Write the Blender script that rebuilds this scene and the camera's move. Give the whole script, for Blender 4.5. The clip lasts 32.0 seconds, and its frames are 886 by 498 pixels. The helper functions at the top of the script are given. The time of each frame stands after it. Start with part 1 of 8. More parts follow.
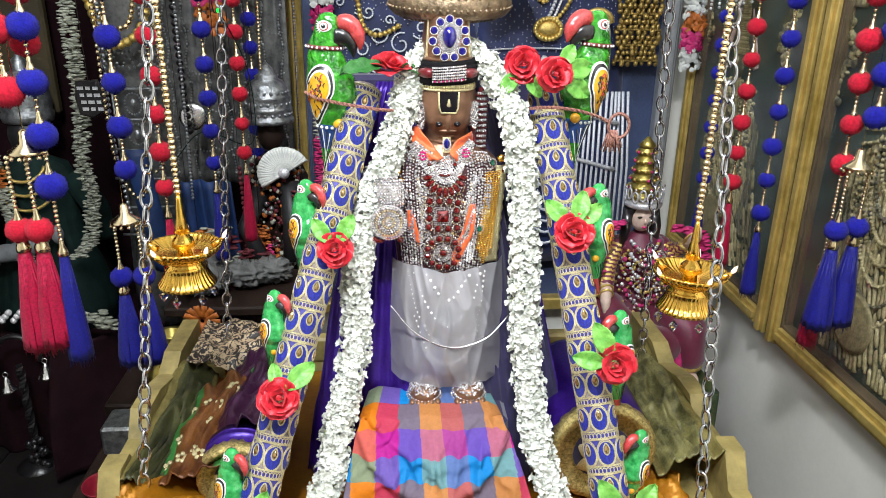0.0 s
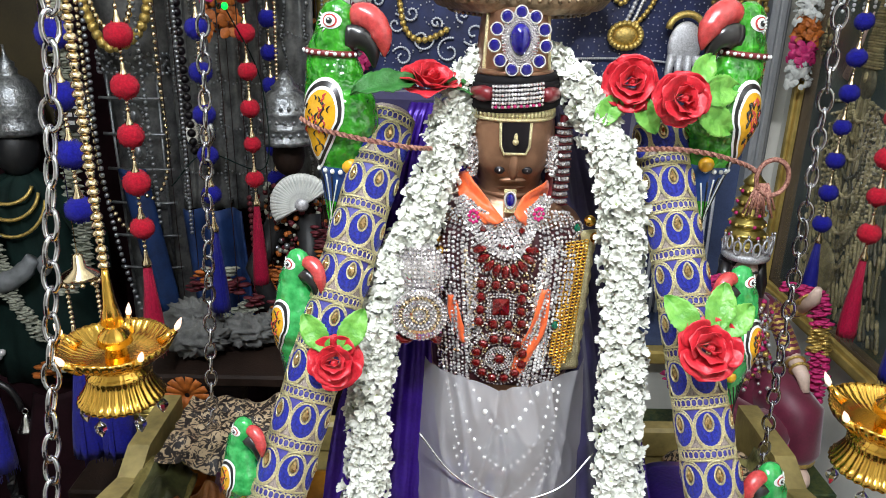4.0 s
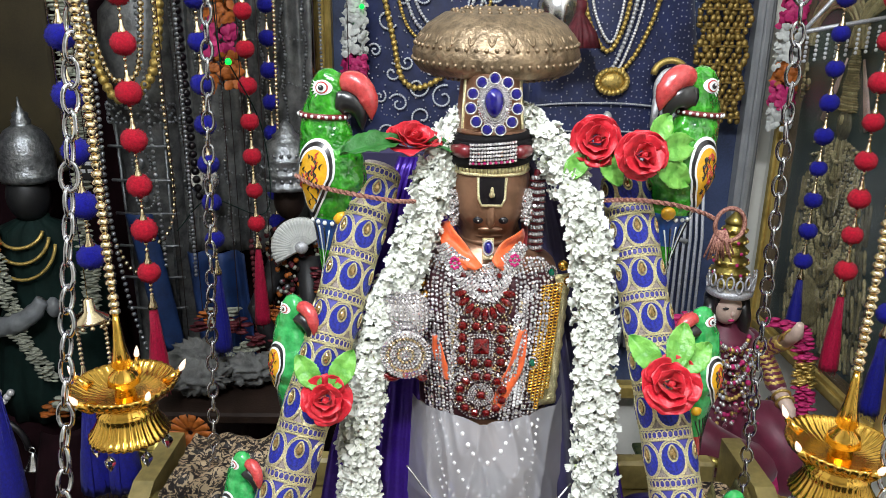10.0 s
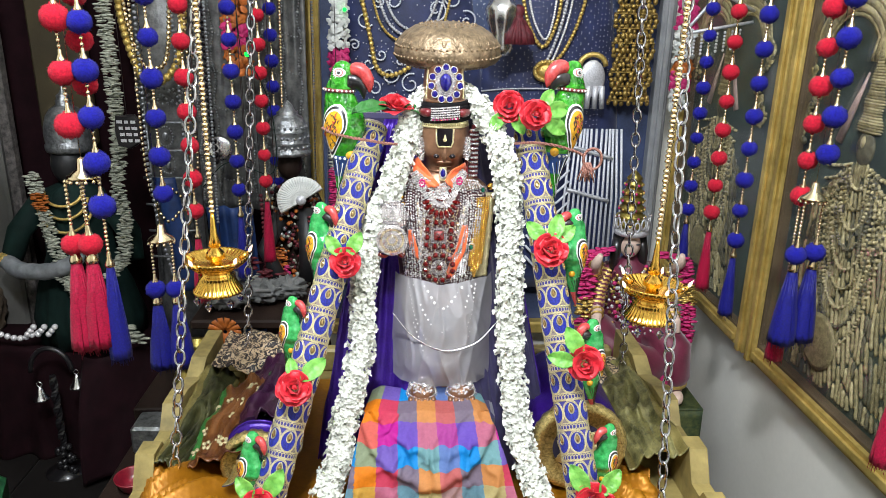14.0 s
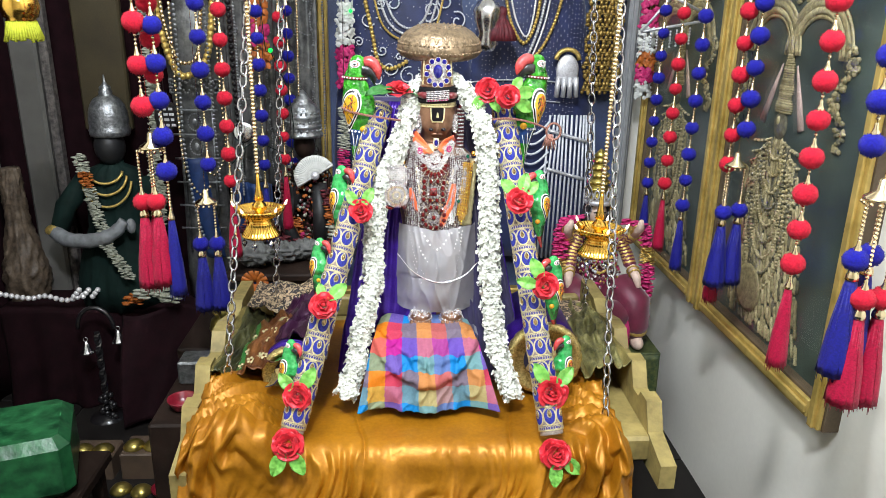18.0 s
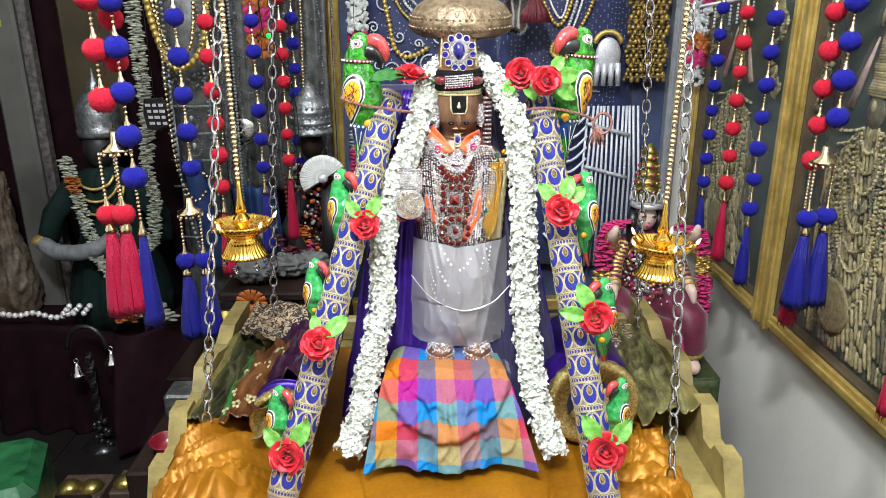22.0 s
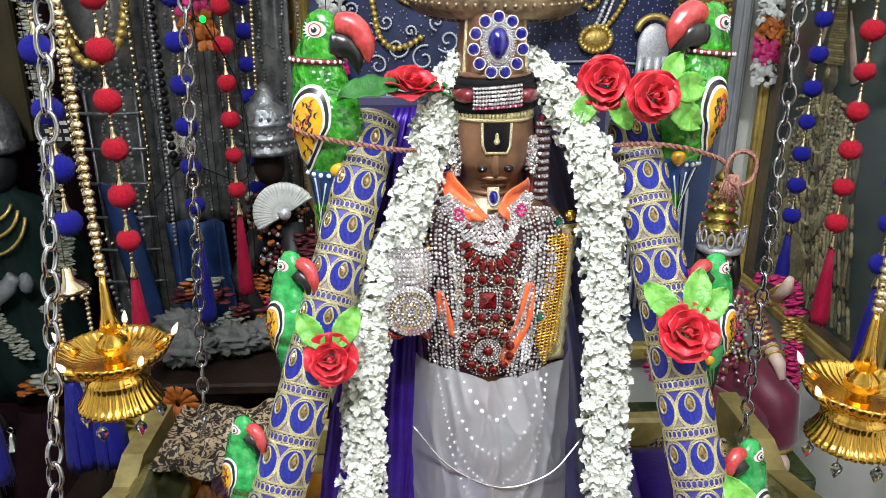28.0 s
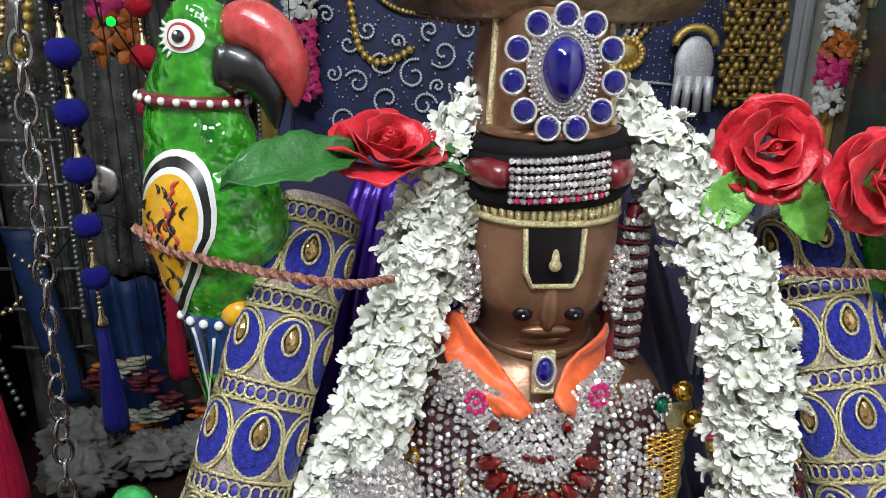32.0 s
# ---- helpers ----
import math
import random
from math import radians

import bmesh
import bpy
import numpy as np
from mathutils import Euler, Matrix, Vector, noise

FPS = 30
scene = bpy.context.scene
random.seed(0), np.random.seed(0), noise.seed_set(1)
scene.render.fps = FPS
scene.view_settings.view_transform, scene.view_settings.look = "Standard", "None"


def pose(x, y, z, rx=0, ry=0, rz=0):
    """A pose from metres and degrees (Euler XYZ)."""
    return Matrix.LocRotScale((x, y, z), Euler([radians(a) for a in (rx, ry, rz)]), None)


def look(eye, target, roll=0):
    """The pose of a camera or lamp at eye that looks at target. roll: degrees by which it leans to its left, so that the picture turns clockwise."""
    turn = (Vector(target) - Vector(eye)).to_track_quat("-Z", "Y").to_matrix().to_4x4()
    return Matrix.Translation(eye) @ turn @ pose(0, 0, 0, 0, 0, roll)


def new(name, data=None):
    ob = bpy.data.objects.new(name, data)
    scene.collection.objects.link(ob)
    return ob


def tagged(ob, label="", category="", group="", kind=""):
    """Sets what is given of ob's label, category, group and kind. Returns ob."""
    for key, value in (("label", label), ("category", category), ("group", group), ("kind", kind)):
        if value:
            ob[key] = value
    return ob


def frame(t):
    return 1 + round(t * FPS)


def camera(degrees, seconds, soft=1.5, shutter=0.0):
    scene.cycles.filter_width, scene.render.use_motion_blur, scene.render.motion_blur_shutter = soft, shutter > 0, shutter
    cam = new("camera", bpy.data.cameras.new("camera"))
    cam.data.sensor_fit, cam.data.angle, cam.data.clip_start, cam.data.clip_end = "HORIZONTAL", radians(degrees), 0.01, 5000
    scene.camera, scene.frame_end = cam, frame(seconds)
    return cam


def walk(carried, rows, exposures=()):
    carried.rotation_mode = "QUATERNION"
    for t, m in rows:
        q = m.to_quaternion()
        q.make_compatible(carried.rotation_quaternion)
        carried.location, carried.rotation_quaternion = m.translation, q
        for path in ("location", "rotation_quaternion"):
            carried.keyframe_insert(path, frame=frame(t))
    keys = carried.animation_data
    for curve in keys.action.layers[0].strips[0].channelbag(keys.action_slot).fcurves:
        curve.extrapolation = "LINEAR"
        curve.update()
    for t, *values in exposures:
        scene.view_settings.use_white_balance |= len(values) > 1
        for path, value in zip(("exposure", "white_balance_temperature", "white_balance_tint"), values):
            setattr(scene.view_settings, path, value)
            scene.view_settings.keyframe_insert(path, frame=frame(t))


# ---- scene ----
cam = camera(62.5, 32.0, soft=0.8)
# seconds, place in metres, yaw, pitch, roll in degrees
ROWS = [
    (0.0, 0.0012, -0.0060, 1.2477, -3.94, -20.56, -0.81),
    (0.5, -0.0093, 0.0429, 1.2464, -4.92, -21.24, -0.59),
    (1.0, -0.0137, 0.0825, 1.2415, -5.35, -22.34, -0.24),
    (1.5, 0.0094, 0.1227, 1.2334, -3.79, -22.38, -0.67),
    (2.0, 0.0300, 0.1657, 1.2291, -2.31, -21.39, -0.65),
    (2.5, 0.0277, 0.2122, 1.2215, -1.40, -21.33, -0.38),
    (3.0, 0.0181, 0.2526, 1.2289, -1.08, -20.16, -0.58),
    (3.5, 0.0149, 0.2772, 1.2215, 0.05, -20.16, -1.08),
    (5.5, -0.0101, 0.4399, 1.2151, -1.21, -18.65, -2.35),
    (6.0, -0.0038, 0.4872, 1.2106, -1.07, -18.32, -2.15),
    (6.5, 0.0101, 0.5234, 1.2061, -1.13, -18.67, -1.55),
    (7.0, 0.0196, 0.5400, 1.2141, 0.11, -18.11, -1.24),
    (7.5, 0.0297, 0.5284, 1.2205, 0.26, -17.67, -1.11),
    (8.0, 0.0243, 0.4871, 1.2237, -1.34, -17.83, -1.40),
    (8.5, 0.0005, 0.4170, 1.2280, -2.76, -18.46, -2.00),
    (9.0, -0.0077, 0.3662, 1.2289, -3.58, -18.66, -2.03),
    (9.5, 0.0111, 0.3178, 1.2367, -2.63, -18.26, -1.44),
    (10.0, 0.0272, 0.2608, 1.2443, -0.01, -17.26, -0.68),
    (10.5, 0.0398, 0.1917, 1.2504, 1.17, -16.62, -0.79),
    (11.0, 0.0543, 0.1475, 1.2560, 1.76, -15.79, -0.32),
    (11.5, 0.0467, 0.1186, 1.2545, 0.70, -16.33, -0.25),
    (12.0, 0.0317, 0.0643, 1.2588, -1.19, -16.45, -0.52),
    (12.5, 0.0136, -0.0089, 1.2615, -2.24, -16.96, -1.02),
    (13.0, 0.0081, -0.0719, 1.2691, -3.44, -17.24, -0.81),
    (13.5, 0.0032, -0.1270, 1.2680, -4.25, -17.91, -1.31),
    (14.0, 0.0167, -0.1477, 1.2713, -2.73, -17.92, -1.12),
    (14.5, 0.0345, -0.1844, 1.2814, -0.88, -16.52, -0.75),
    (16.5, 0.0066, -0.3661, 1.2852, -2.19, -17.30, -0.80),
    (17.0, 0.0117, -0.3965, 1.2891, -2.64, -17.52, -0.62),
    (17.5, 0.0113, -0.4303, 1.2882, -2.85, -17.89, -0.56),
    (18.0, 0.0049, -0.4522, 1.2862, -3.16, -18.21, -0.98),
    (18.5, 0.0035, -0.4506, 1.2848, -4.00, -18.26, -1.17),
    (19.0, 0.0074, -0.4316, 1.2858, -3.98, -17.75, -0.98),
    (19.5, 0.0092, -0.4058, 1.2841, -3.45, -17.57, -1.44),
    (20.0, 0.0095, -0.3754, 1.2829, -3.03, -17.54, -1.61),
    (20.5, 0.0117, -0.3412, 1.2731, -2.48, -17.98, -0.95),
    (21.0, 0.0159, -0.2922, 1.2584, -2.19, -18.10, -0.61),
    (21.5, 0.0294, -0.2500, 1.2499, -1.10, -17.89, -0.25),
    (22.0, 0.0264, -0.2019, 1.2431, -1.19, -18.53, 0.15),
    (22.5, 0.0094, -0.1495, 1.2448, -1.77, -19.06, -0.02),
    (23.0, -0.0076, -0.1194, 1.2425, -3.31, -18.77, -0.30),
    (23.5, -0.0157, -0.0932, 1.2438, -4.02, -18.77, -0.62),
    (24.0, -0.0038, -0.0494, 1.2393, -2.98, -18.70, -0.57),
    (24.5, 0.0126, 0.0062, 1.2327, -1.84, -18.66, -0.06),
    (25.0, 0.0300, 0.0562, 1.2197, -0.35, -18.58, 0.28),
    (25.5, 0.0334, 0.0960, 1.2102, 0.60, -18.94, 0.23),
    (27.5, -0.0089, 0.2373, 1.2190, -3.85, -19.58, -0.17),
    (28.0, 0.0009, 0.2827, 1.2178, -2.43, -19.38, -0.02),
    (28.5, 0.0239, 0.3345, 1.2179, -1.59, -18.99, 0.14),
    (29.0, 0.0280, 0.3591, 1.2124, -0.45, -18.95, 0.36),
    (29.5, 0.0276, 0.4005, 1.2065, -0.86, -19.12, 0.24),
    (30.0, 0.0180, 0.4603, 1.2058, -3.27, -20.10, -0.16),
    (30.5, 0.0004, 0.4950, 1.2118, -5.10, -20.51, -0.25),
    (31.0, -0.0044, 0.5317, 1.2032, -5.37, -19.85, -0.63),
    (31.5, 0.0046, 0.5741, 1.2021, -4.29, -19.49, -0.86),
    (32.0, 0.0086, 0.6070, 1.2024, -3.06, -18.60, -0.78),
]
walk(cam, [(t, pose(x, y, z, 90 + pitch, roll, yaw)) for t, x, y, z, yaw, pitch, roll in ROWS],
     [(0.0, 0.10), (3.0, -0.10), (6.0, -0.42), (7.5, -0.64), (8.5, -0.56), (9.2, -0.38), (10.0, -0.26), (13.0, 0.05), (17.0, 0.25), (20.0, 0.28), (24.0, 0.15), (28.0, -0.12), (29.0, -0.28), (31.0, -0.48), (32.0, -0.70)])

# ---- world and light ----
world = bpy.data.worlds.new("room_air")
scene.world = world
world.use_nodes = True
world.node_tree.nodes["Background"].inputs[0].default_value = (0.9, 0.95, 1.0, 1)
world.node_tree.nodes["Background"].inputs[1].default_value = 0.03


def area_lamp(name, m, power, sx, sy, col=(1, 1, 1)):
    d = bpy.data.lights.new(name, "AREA")
    d.shape, d.size, d.size_y, d.energy, d.color = "RECTANGLE", sx, sy, power, col
    ob = new(name, d)
    ob.matrix_world = m
    return ob


area_lamp("ceiling_tube_light", look((-0.36, 0.04, 2.42), (0.65, 1.0, 0.80)), 32.5, 1.1, 0.10, (0.88, 0.96, 1.02))
area_lamp("ceiling_bulb_light", look((-0.04, -0.35, 2.42), (0.75, 0.95, 0.80)), 28, 0.14, 0.14, (0.945, 0.97, 1.03))


# ---- materials ----
def mat(name, col, rough=0.5, metal=0.0, var=0.15, scale=60, bump=0.1, bscale=300, coat=0.0, sheen=0.0, col2=None, rnd=0.0, spec=0.5, isle=False, deep=0.002):
    m = bpy.data.materials.new(name)
    m.use_nodes = True
    nt = m.node_tree
    n, l = nt.nodes, nt.links
    p = n["Principled BSDF"]
    p.inputs["Roughness"].default_value = rough
    p.inputs["Metallic"].default_value = metal
    p.inputs["Coat Weight"].default_value = coat
    p.inputs["Coat Roughness"].default_value = 0.06
    p.inputs["Sheen Weight"].default_value = sheen
    p.inputs["Specular IOR Level"].default_value = spec
    tc = n.new("ShaderNodeTexCoord")
    a = n.new("ShaderNodeTexNoise")
    a.inputs["Scale"].default_value, a.inputs["Detail"].default_value = scale, 4
    b = n.new("ShaderNodeTexNoise")
    b.inputs["Scale"].default_value, b.inputs["Detail"].default_value = bscale, 3
    l.new(tc.outputs["Object"], a.inputs["Vector"])
    l.new(tc.outputs["Object"], b.inputs["Vector"])
    mix = n.new("ShaderNodeMix")
    mix.data_type = "RGBA"
    c2 = col2 or tuple(min(1, c * (1 + var)) for c in col)
    mix.inputs[6].default_value = (*[c * (1 - var) for c in col], 1)
    mix.inputs[7].default_value = (*c2, 1)
    add = n.new("ShaderNodeMath")
    add.operation = "MULTIPLY_ADD"
    l.new(b.outputs[0], add.inputs[0])
    add.inputs[1].default_value = 0.4
    ramp = n.new("ShaderNodeMapRange")
    ramp.inputs[1].default_value, ramp.inputs[2].default_value = 0.45, 0.95
    l.new(a.outputs[0], add.inputs[2])
    l.new(add.outputs[0], ramp.inputs[0])
    if isle:
        geo = n.new("ShaderNodeNewGeometry")
        l.new(geo.outputs["Random Per Island"], mix.inputs[0])
    elif rnd:
        info = n.new("ShaderNodeObjectInfo")
        r2 = n.new("ShaderNodeMath")
        r2.operation = "MULTIPLY_ADD"
        r2.inputs[1].default_value = rnd
        l.new(info.outputs["Random"], r2.inputs[0])
        l.new(ramp.outputs[0], r2.inputs[2])
        l.new(r2.outputs[0], mix.inputs[0])
    else:
        l.new(ramp.outputs[0], mix.inputs[0])
    l.new(mix.outputs[2], p.inputs["Base Color"])
    if bump:
        bp = n.new("ShaderNodeBump")
        bp.inputs["Strength"].default_value, bp.inputs["Distance"].default_value = bump, deep
        l.new(b.outputs[0], bp.inputs["Height"])
        l.new(bp.outputs[0], p.inputs["Normal"])
        if coat:
            l.new(bp.outputs[0], p.inputs["Coat Normal"])
    return m


def glow(name, col, strength):
    m = bpy.data.materials.new(name)
    m.use_nodes = True
    p = m.node_tree.nodes["Principled BSDF"]
    p.inputs["Base Color"].default_value = (*col, 1)
    p.inputs["Emission Color"].default_value = (*col, 1)
    p.inputs["Emission Strength"].default_value = strength
    return m


def glassy(name, col, rough=0.03, alpha=1.0, trans=1.0):
    m = bpy.data.materials.new(name)
    m.use_nodes = True
    p = m.node_tree.nodes["Principled BSDF"]
    p.inputs["Base Color"].default_value = (*col, 1)
    p.inputs["Roughness"].default_value = rough
    p.inputs["Transmission Weight"].default_value = trans
    p.inputs["Alpha"].default_value = alpha
    p.inputs["IOR"].default_value = 1.45
    return m


M = {}
M["wall"] = mat("painted_wall", (0.86, 0.84, 0.765), 0.55, var=0.05, scale=4, bump=0.12, bscale=90)
M["ceiling"] = mat("ceiling_paint", (0.78, 0.78, 0.76), 0.8, var=0.04, scale=5)
# maroon curtain and table cloth, darkened so the colour carries the corner's shade
M["darkwall"] = mat("maroon_cloth_shaded", (0.012, 0.0032, 0.0048), 0.9, var=0.4, scale=20, spec=0.12)
# floor tiles coloured near black: the shade down there is in the base colour
M["floor"] = mat("floor_shade_in_colour", (0.012, 0.010, 0.009), 0.5, var=0.3, scale=8, spec=0.3)
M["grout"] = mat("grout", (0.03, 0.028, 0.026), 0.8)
M["gold"] = mat("polished_brass", (0.93, 0.56, 0.11), 0.18, 1.0, var=0.08, bump=0.05)
M["goldthread"] = mat("gold_thread", (0.86, 0.68, 0.40), 0.28, 0.85, var=0.4, scale=900, bump=0.6, bscale=1500)
M["bronze"] = mat("aged_copper_bronze", (0.25, 0.130, 0.075), 0.34, 0.5, var=0.30, scale=45, bump=0.18, bscale=160)
M["canopy"] = mat("embossed_gilded_metal", (0.27, 0.195, 0.12), 0.42, 0.65, var=0.45, scale=110, bump=0.7, bscale=230)
M["silver"] = mat("bright_silver", (0.75, 0.75, 0.77), 0.22, 1.0, var=0.15, bump=0.15)
M["steel"] = mat("steel_chain", (0.58, 0.58, 0.62), 0.09, 1.0, var=0.35, scale=60, bump=0.12)
M["crystal"] = mat("foiled_rhinestone", (0.93, 0.87, 0.88), 0.10, 0.75, var=0.40, bump=0, coat=1.0, col2=(1.0, 0.97, 0.98), isle=True)
M["pearl"] = mat("silver_pearl", (0.86, 0.84, 0.84), 0.22, 0.35, var=0.08, bump=0)
M["goldbead"] = mat("gold_bead", (0.85, 0.70, 0.45), 0.2, 1.0, var=0.1, bump=0)
M["ruby"] = mat("red_stone", (0.09, 0.002, 0.004), 0.05, 0.35, var=0.4, scale=260, bump=0, coat=1.0, col2=(0.24, 0.008, 0.008))
M["pink"] = mat("pink_stone", (0.55, 0.02, 0.16), 0.1, 0.1, bump=0, coat=0.8)
M["bluegem"] = mat("blue_stone", (0.006, 0.003, 0.17), 0.05, 0.1, var=0.4, scale=150, bump=0, coat=1.0)
M["emerald"] = mat("green_stone", (0.0, 0.10, 0.05), 0.06, 0.1, bump=0, coat=1.0)
M["black"] = mat("black_velvet", (0.006, 0.005, 0.006), 0.8, var=0.3, spec=0.2)
M["blackgloss"] = mat("black_enamel", (0.006, 0.004, 0.006), 0.3, bump=0, coat=0.15, spec=0.3)
M["petal"] = mat("jasmine_petal", (0.76, 0.78, 0.68), 0.5, var=0.10, scale=90, bump=0.1, rnd=0.4, col2=(0.90, 0.91, 0.84))
M["stem"] = mat("jasmine_inner_petals", (0.46, 0.48, 0.38), 0.6, var=0.3, scale=120)
M["bud"] = mat("jasmine_bud_green", (0.55, 0.62, 0.30), 0.55, var=0.15)
M["orange"] = mat("orange_silk", (0.85, 0.13, 0.03), 0.45, var=0.25, scale=60, bump=0.4, bscale=240, sheen=0.2)
M["satin"] = mat("mustard_satin", (0.37, 0.140, 0.004), 0.44, 0.38, var=0.25, scale=9, bump=0.25, bscale=130, col2=(0.52, 0.215, 0.008))
M["purple"] = mat("purple_silk", (0.045, 0.011, 0.24), 0.30, 0.45, var=0.4, scale=25, bump=0.15)
M["navy"] = mat("navy_velvet", (0.015, 0.010, 0.055), 0.75, var=0.35, scale=30, sheen=0.4)
M["fabric_blue"] = mat("blue_floss", (0.006, 0.010, 0.22), 0.36, var=0.5, scale=420, bump=0.9, bscale=1100, col2=(0.02, 0.035, 0.48))
M["fabric_lilac"] = mat("lilac_satin", (0.050, 0.045, 0.27), 0.4, var=0.35, scale=300, bump=0.3, bscale=900)
M["net"] = mat("beige_net", (0.30, 0.235, 0.22), 0.6, 0.2, var=0.5, scale=700, bump=0.7, bscale=900, col2=(0.58, 0.48, 0.42))
M["amber"] = mat("amber_stone", (0.42, 0.22, 0.05), 0.06, 0.7, bump=0, coat=1.0, var=0.5, scale=400, col2=(0.75, 0.52, 0.22))
M["pgreen"] = mat("parrot_green_enamel", (0.008, 0.17, 0.010), 0.10, var=0.4, scale=22, bump=1.0, bscale=11, deep=0.009, coat=1.0, col2=(0.05, 0.40, 0.02))
M["pgreen2"] = mat("parrot_mint_enamel", (0.020, 0.33, 0.065), 0.10, var=0.3, scale=22, bump=0.6, bscale=9, deep=0.006, coat=1.0, col2=(0.06, 0.50, 0.13))
M["pyellow"] = mat("parrot_yellow_enamel", (0.74, 0.38, 0.012), 0.3, var=0.15, scale=60, coat=0.7)
M["pred"] = mat("parrot_red_enamel", (0.52, 0.055, 0.055), 0.25, var=0.25, scale=60, coat=0.8)
M["pwhite"] = mat("white_enamel", (0.78, 0.80, 0.78), 0.3, var=0.06, coat=0.6)
M["pblack"] = mat("black_paint", (0.012, 0.011, 0.012), 0.3, coat=0.6, bump=0)
M["pblue"] = mat("blue_enamel", (0.015, 0.06, 0.22), 0.3, var=0.2, coat=0.7)
M["pmaroon"] = mat("maroon_enamel", (0.16, 0.012, 0.018), 0.3, coat=0.6)
M["rose"] = mat("red_cloth_rose", (0.60, 0.006, 0.020), 0.36, var=0.3, scale=3, bump=0.12, bscale=9, deep=0.05, sheen=0.1, col2=(0.80, 0.03, 0.05))
M["leaf"] = mat("green_cloth_leaf", (0.10, 0.38, 0.045), 0.36, var=0.25, scale=3, bump=0.15, bscale=8, deep=0.05, col2=(0.24, 0.55, 0.10))
M["leafdark"] = mat("dark_green_cloth_leaf", (0.03, 0.15, 0.03), 0.4, var=0.3, scale=3, bump=0.15, bscale=8, deep=0.05)
M["wood"] = mat("cream_painted_wood", (0.27, 0.21, 0.072), 0.5, var=0.4, scale=18, bump=0.4, bscale=90)
M["pomred"] = mat("red_pompom_wool", (0.60, 0.010, 0.035), 0.85, var=0.3, scale=300, bump=0.9, bscale=1100, sheen=0.06, spec=0.25)
M["pomblue"] = mat("blue_pompom_wool", (0.010, 0.010, 0.30), 0.85, var=0.35, scale=300, bump=0.9, bscale=1100, sheen=0.06, spec=0.25)
# tassel threads coloured darker to take in the shade on the left strings
M["tasselred"] = mat("crimson_thread", (0.37, 0.003, 0.038), 0.5, var=0.4, scale=400, bump=0.3, bscale=900, sheen=0.05, spec=0.35)
M["tasselblue"] = mat("blue_thread", (0.007, 0.008, 0.19), 0.5, var=0.35, scale=400, bump=0.3, bscale=900, sheen=0.05, spec=0.4)
M["vestcloth"] = mat("dark_wine_cloth", (0.045, 0.006, 0.010), 0.6, var=0.4, scale=60)
M["cord"] = mat("red_gold_cord", (0.20, 0.022, 0.022), 0.5, 0.2, var=0.5, scale=500, bump=0.6, bscale=700, col2=(0.52, 0.27, 0.20))
M["green_led"] = glow("green_led", (0.0, 1.0, 0.05), 3)
M["flame"] = glow("bulb_tip", (1.0, 0.72, 0.55), 1.2)
M["clear"] = glassy("clear_drop", (0.95, 0.96, 1.0))
M["glass"] = glassy("picture_glass", (1, 1, 1), 0.02, 0.12)


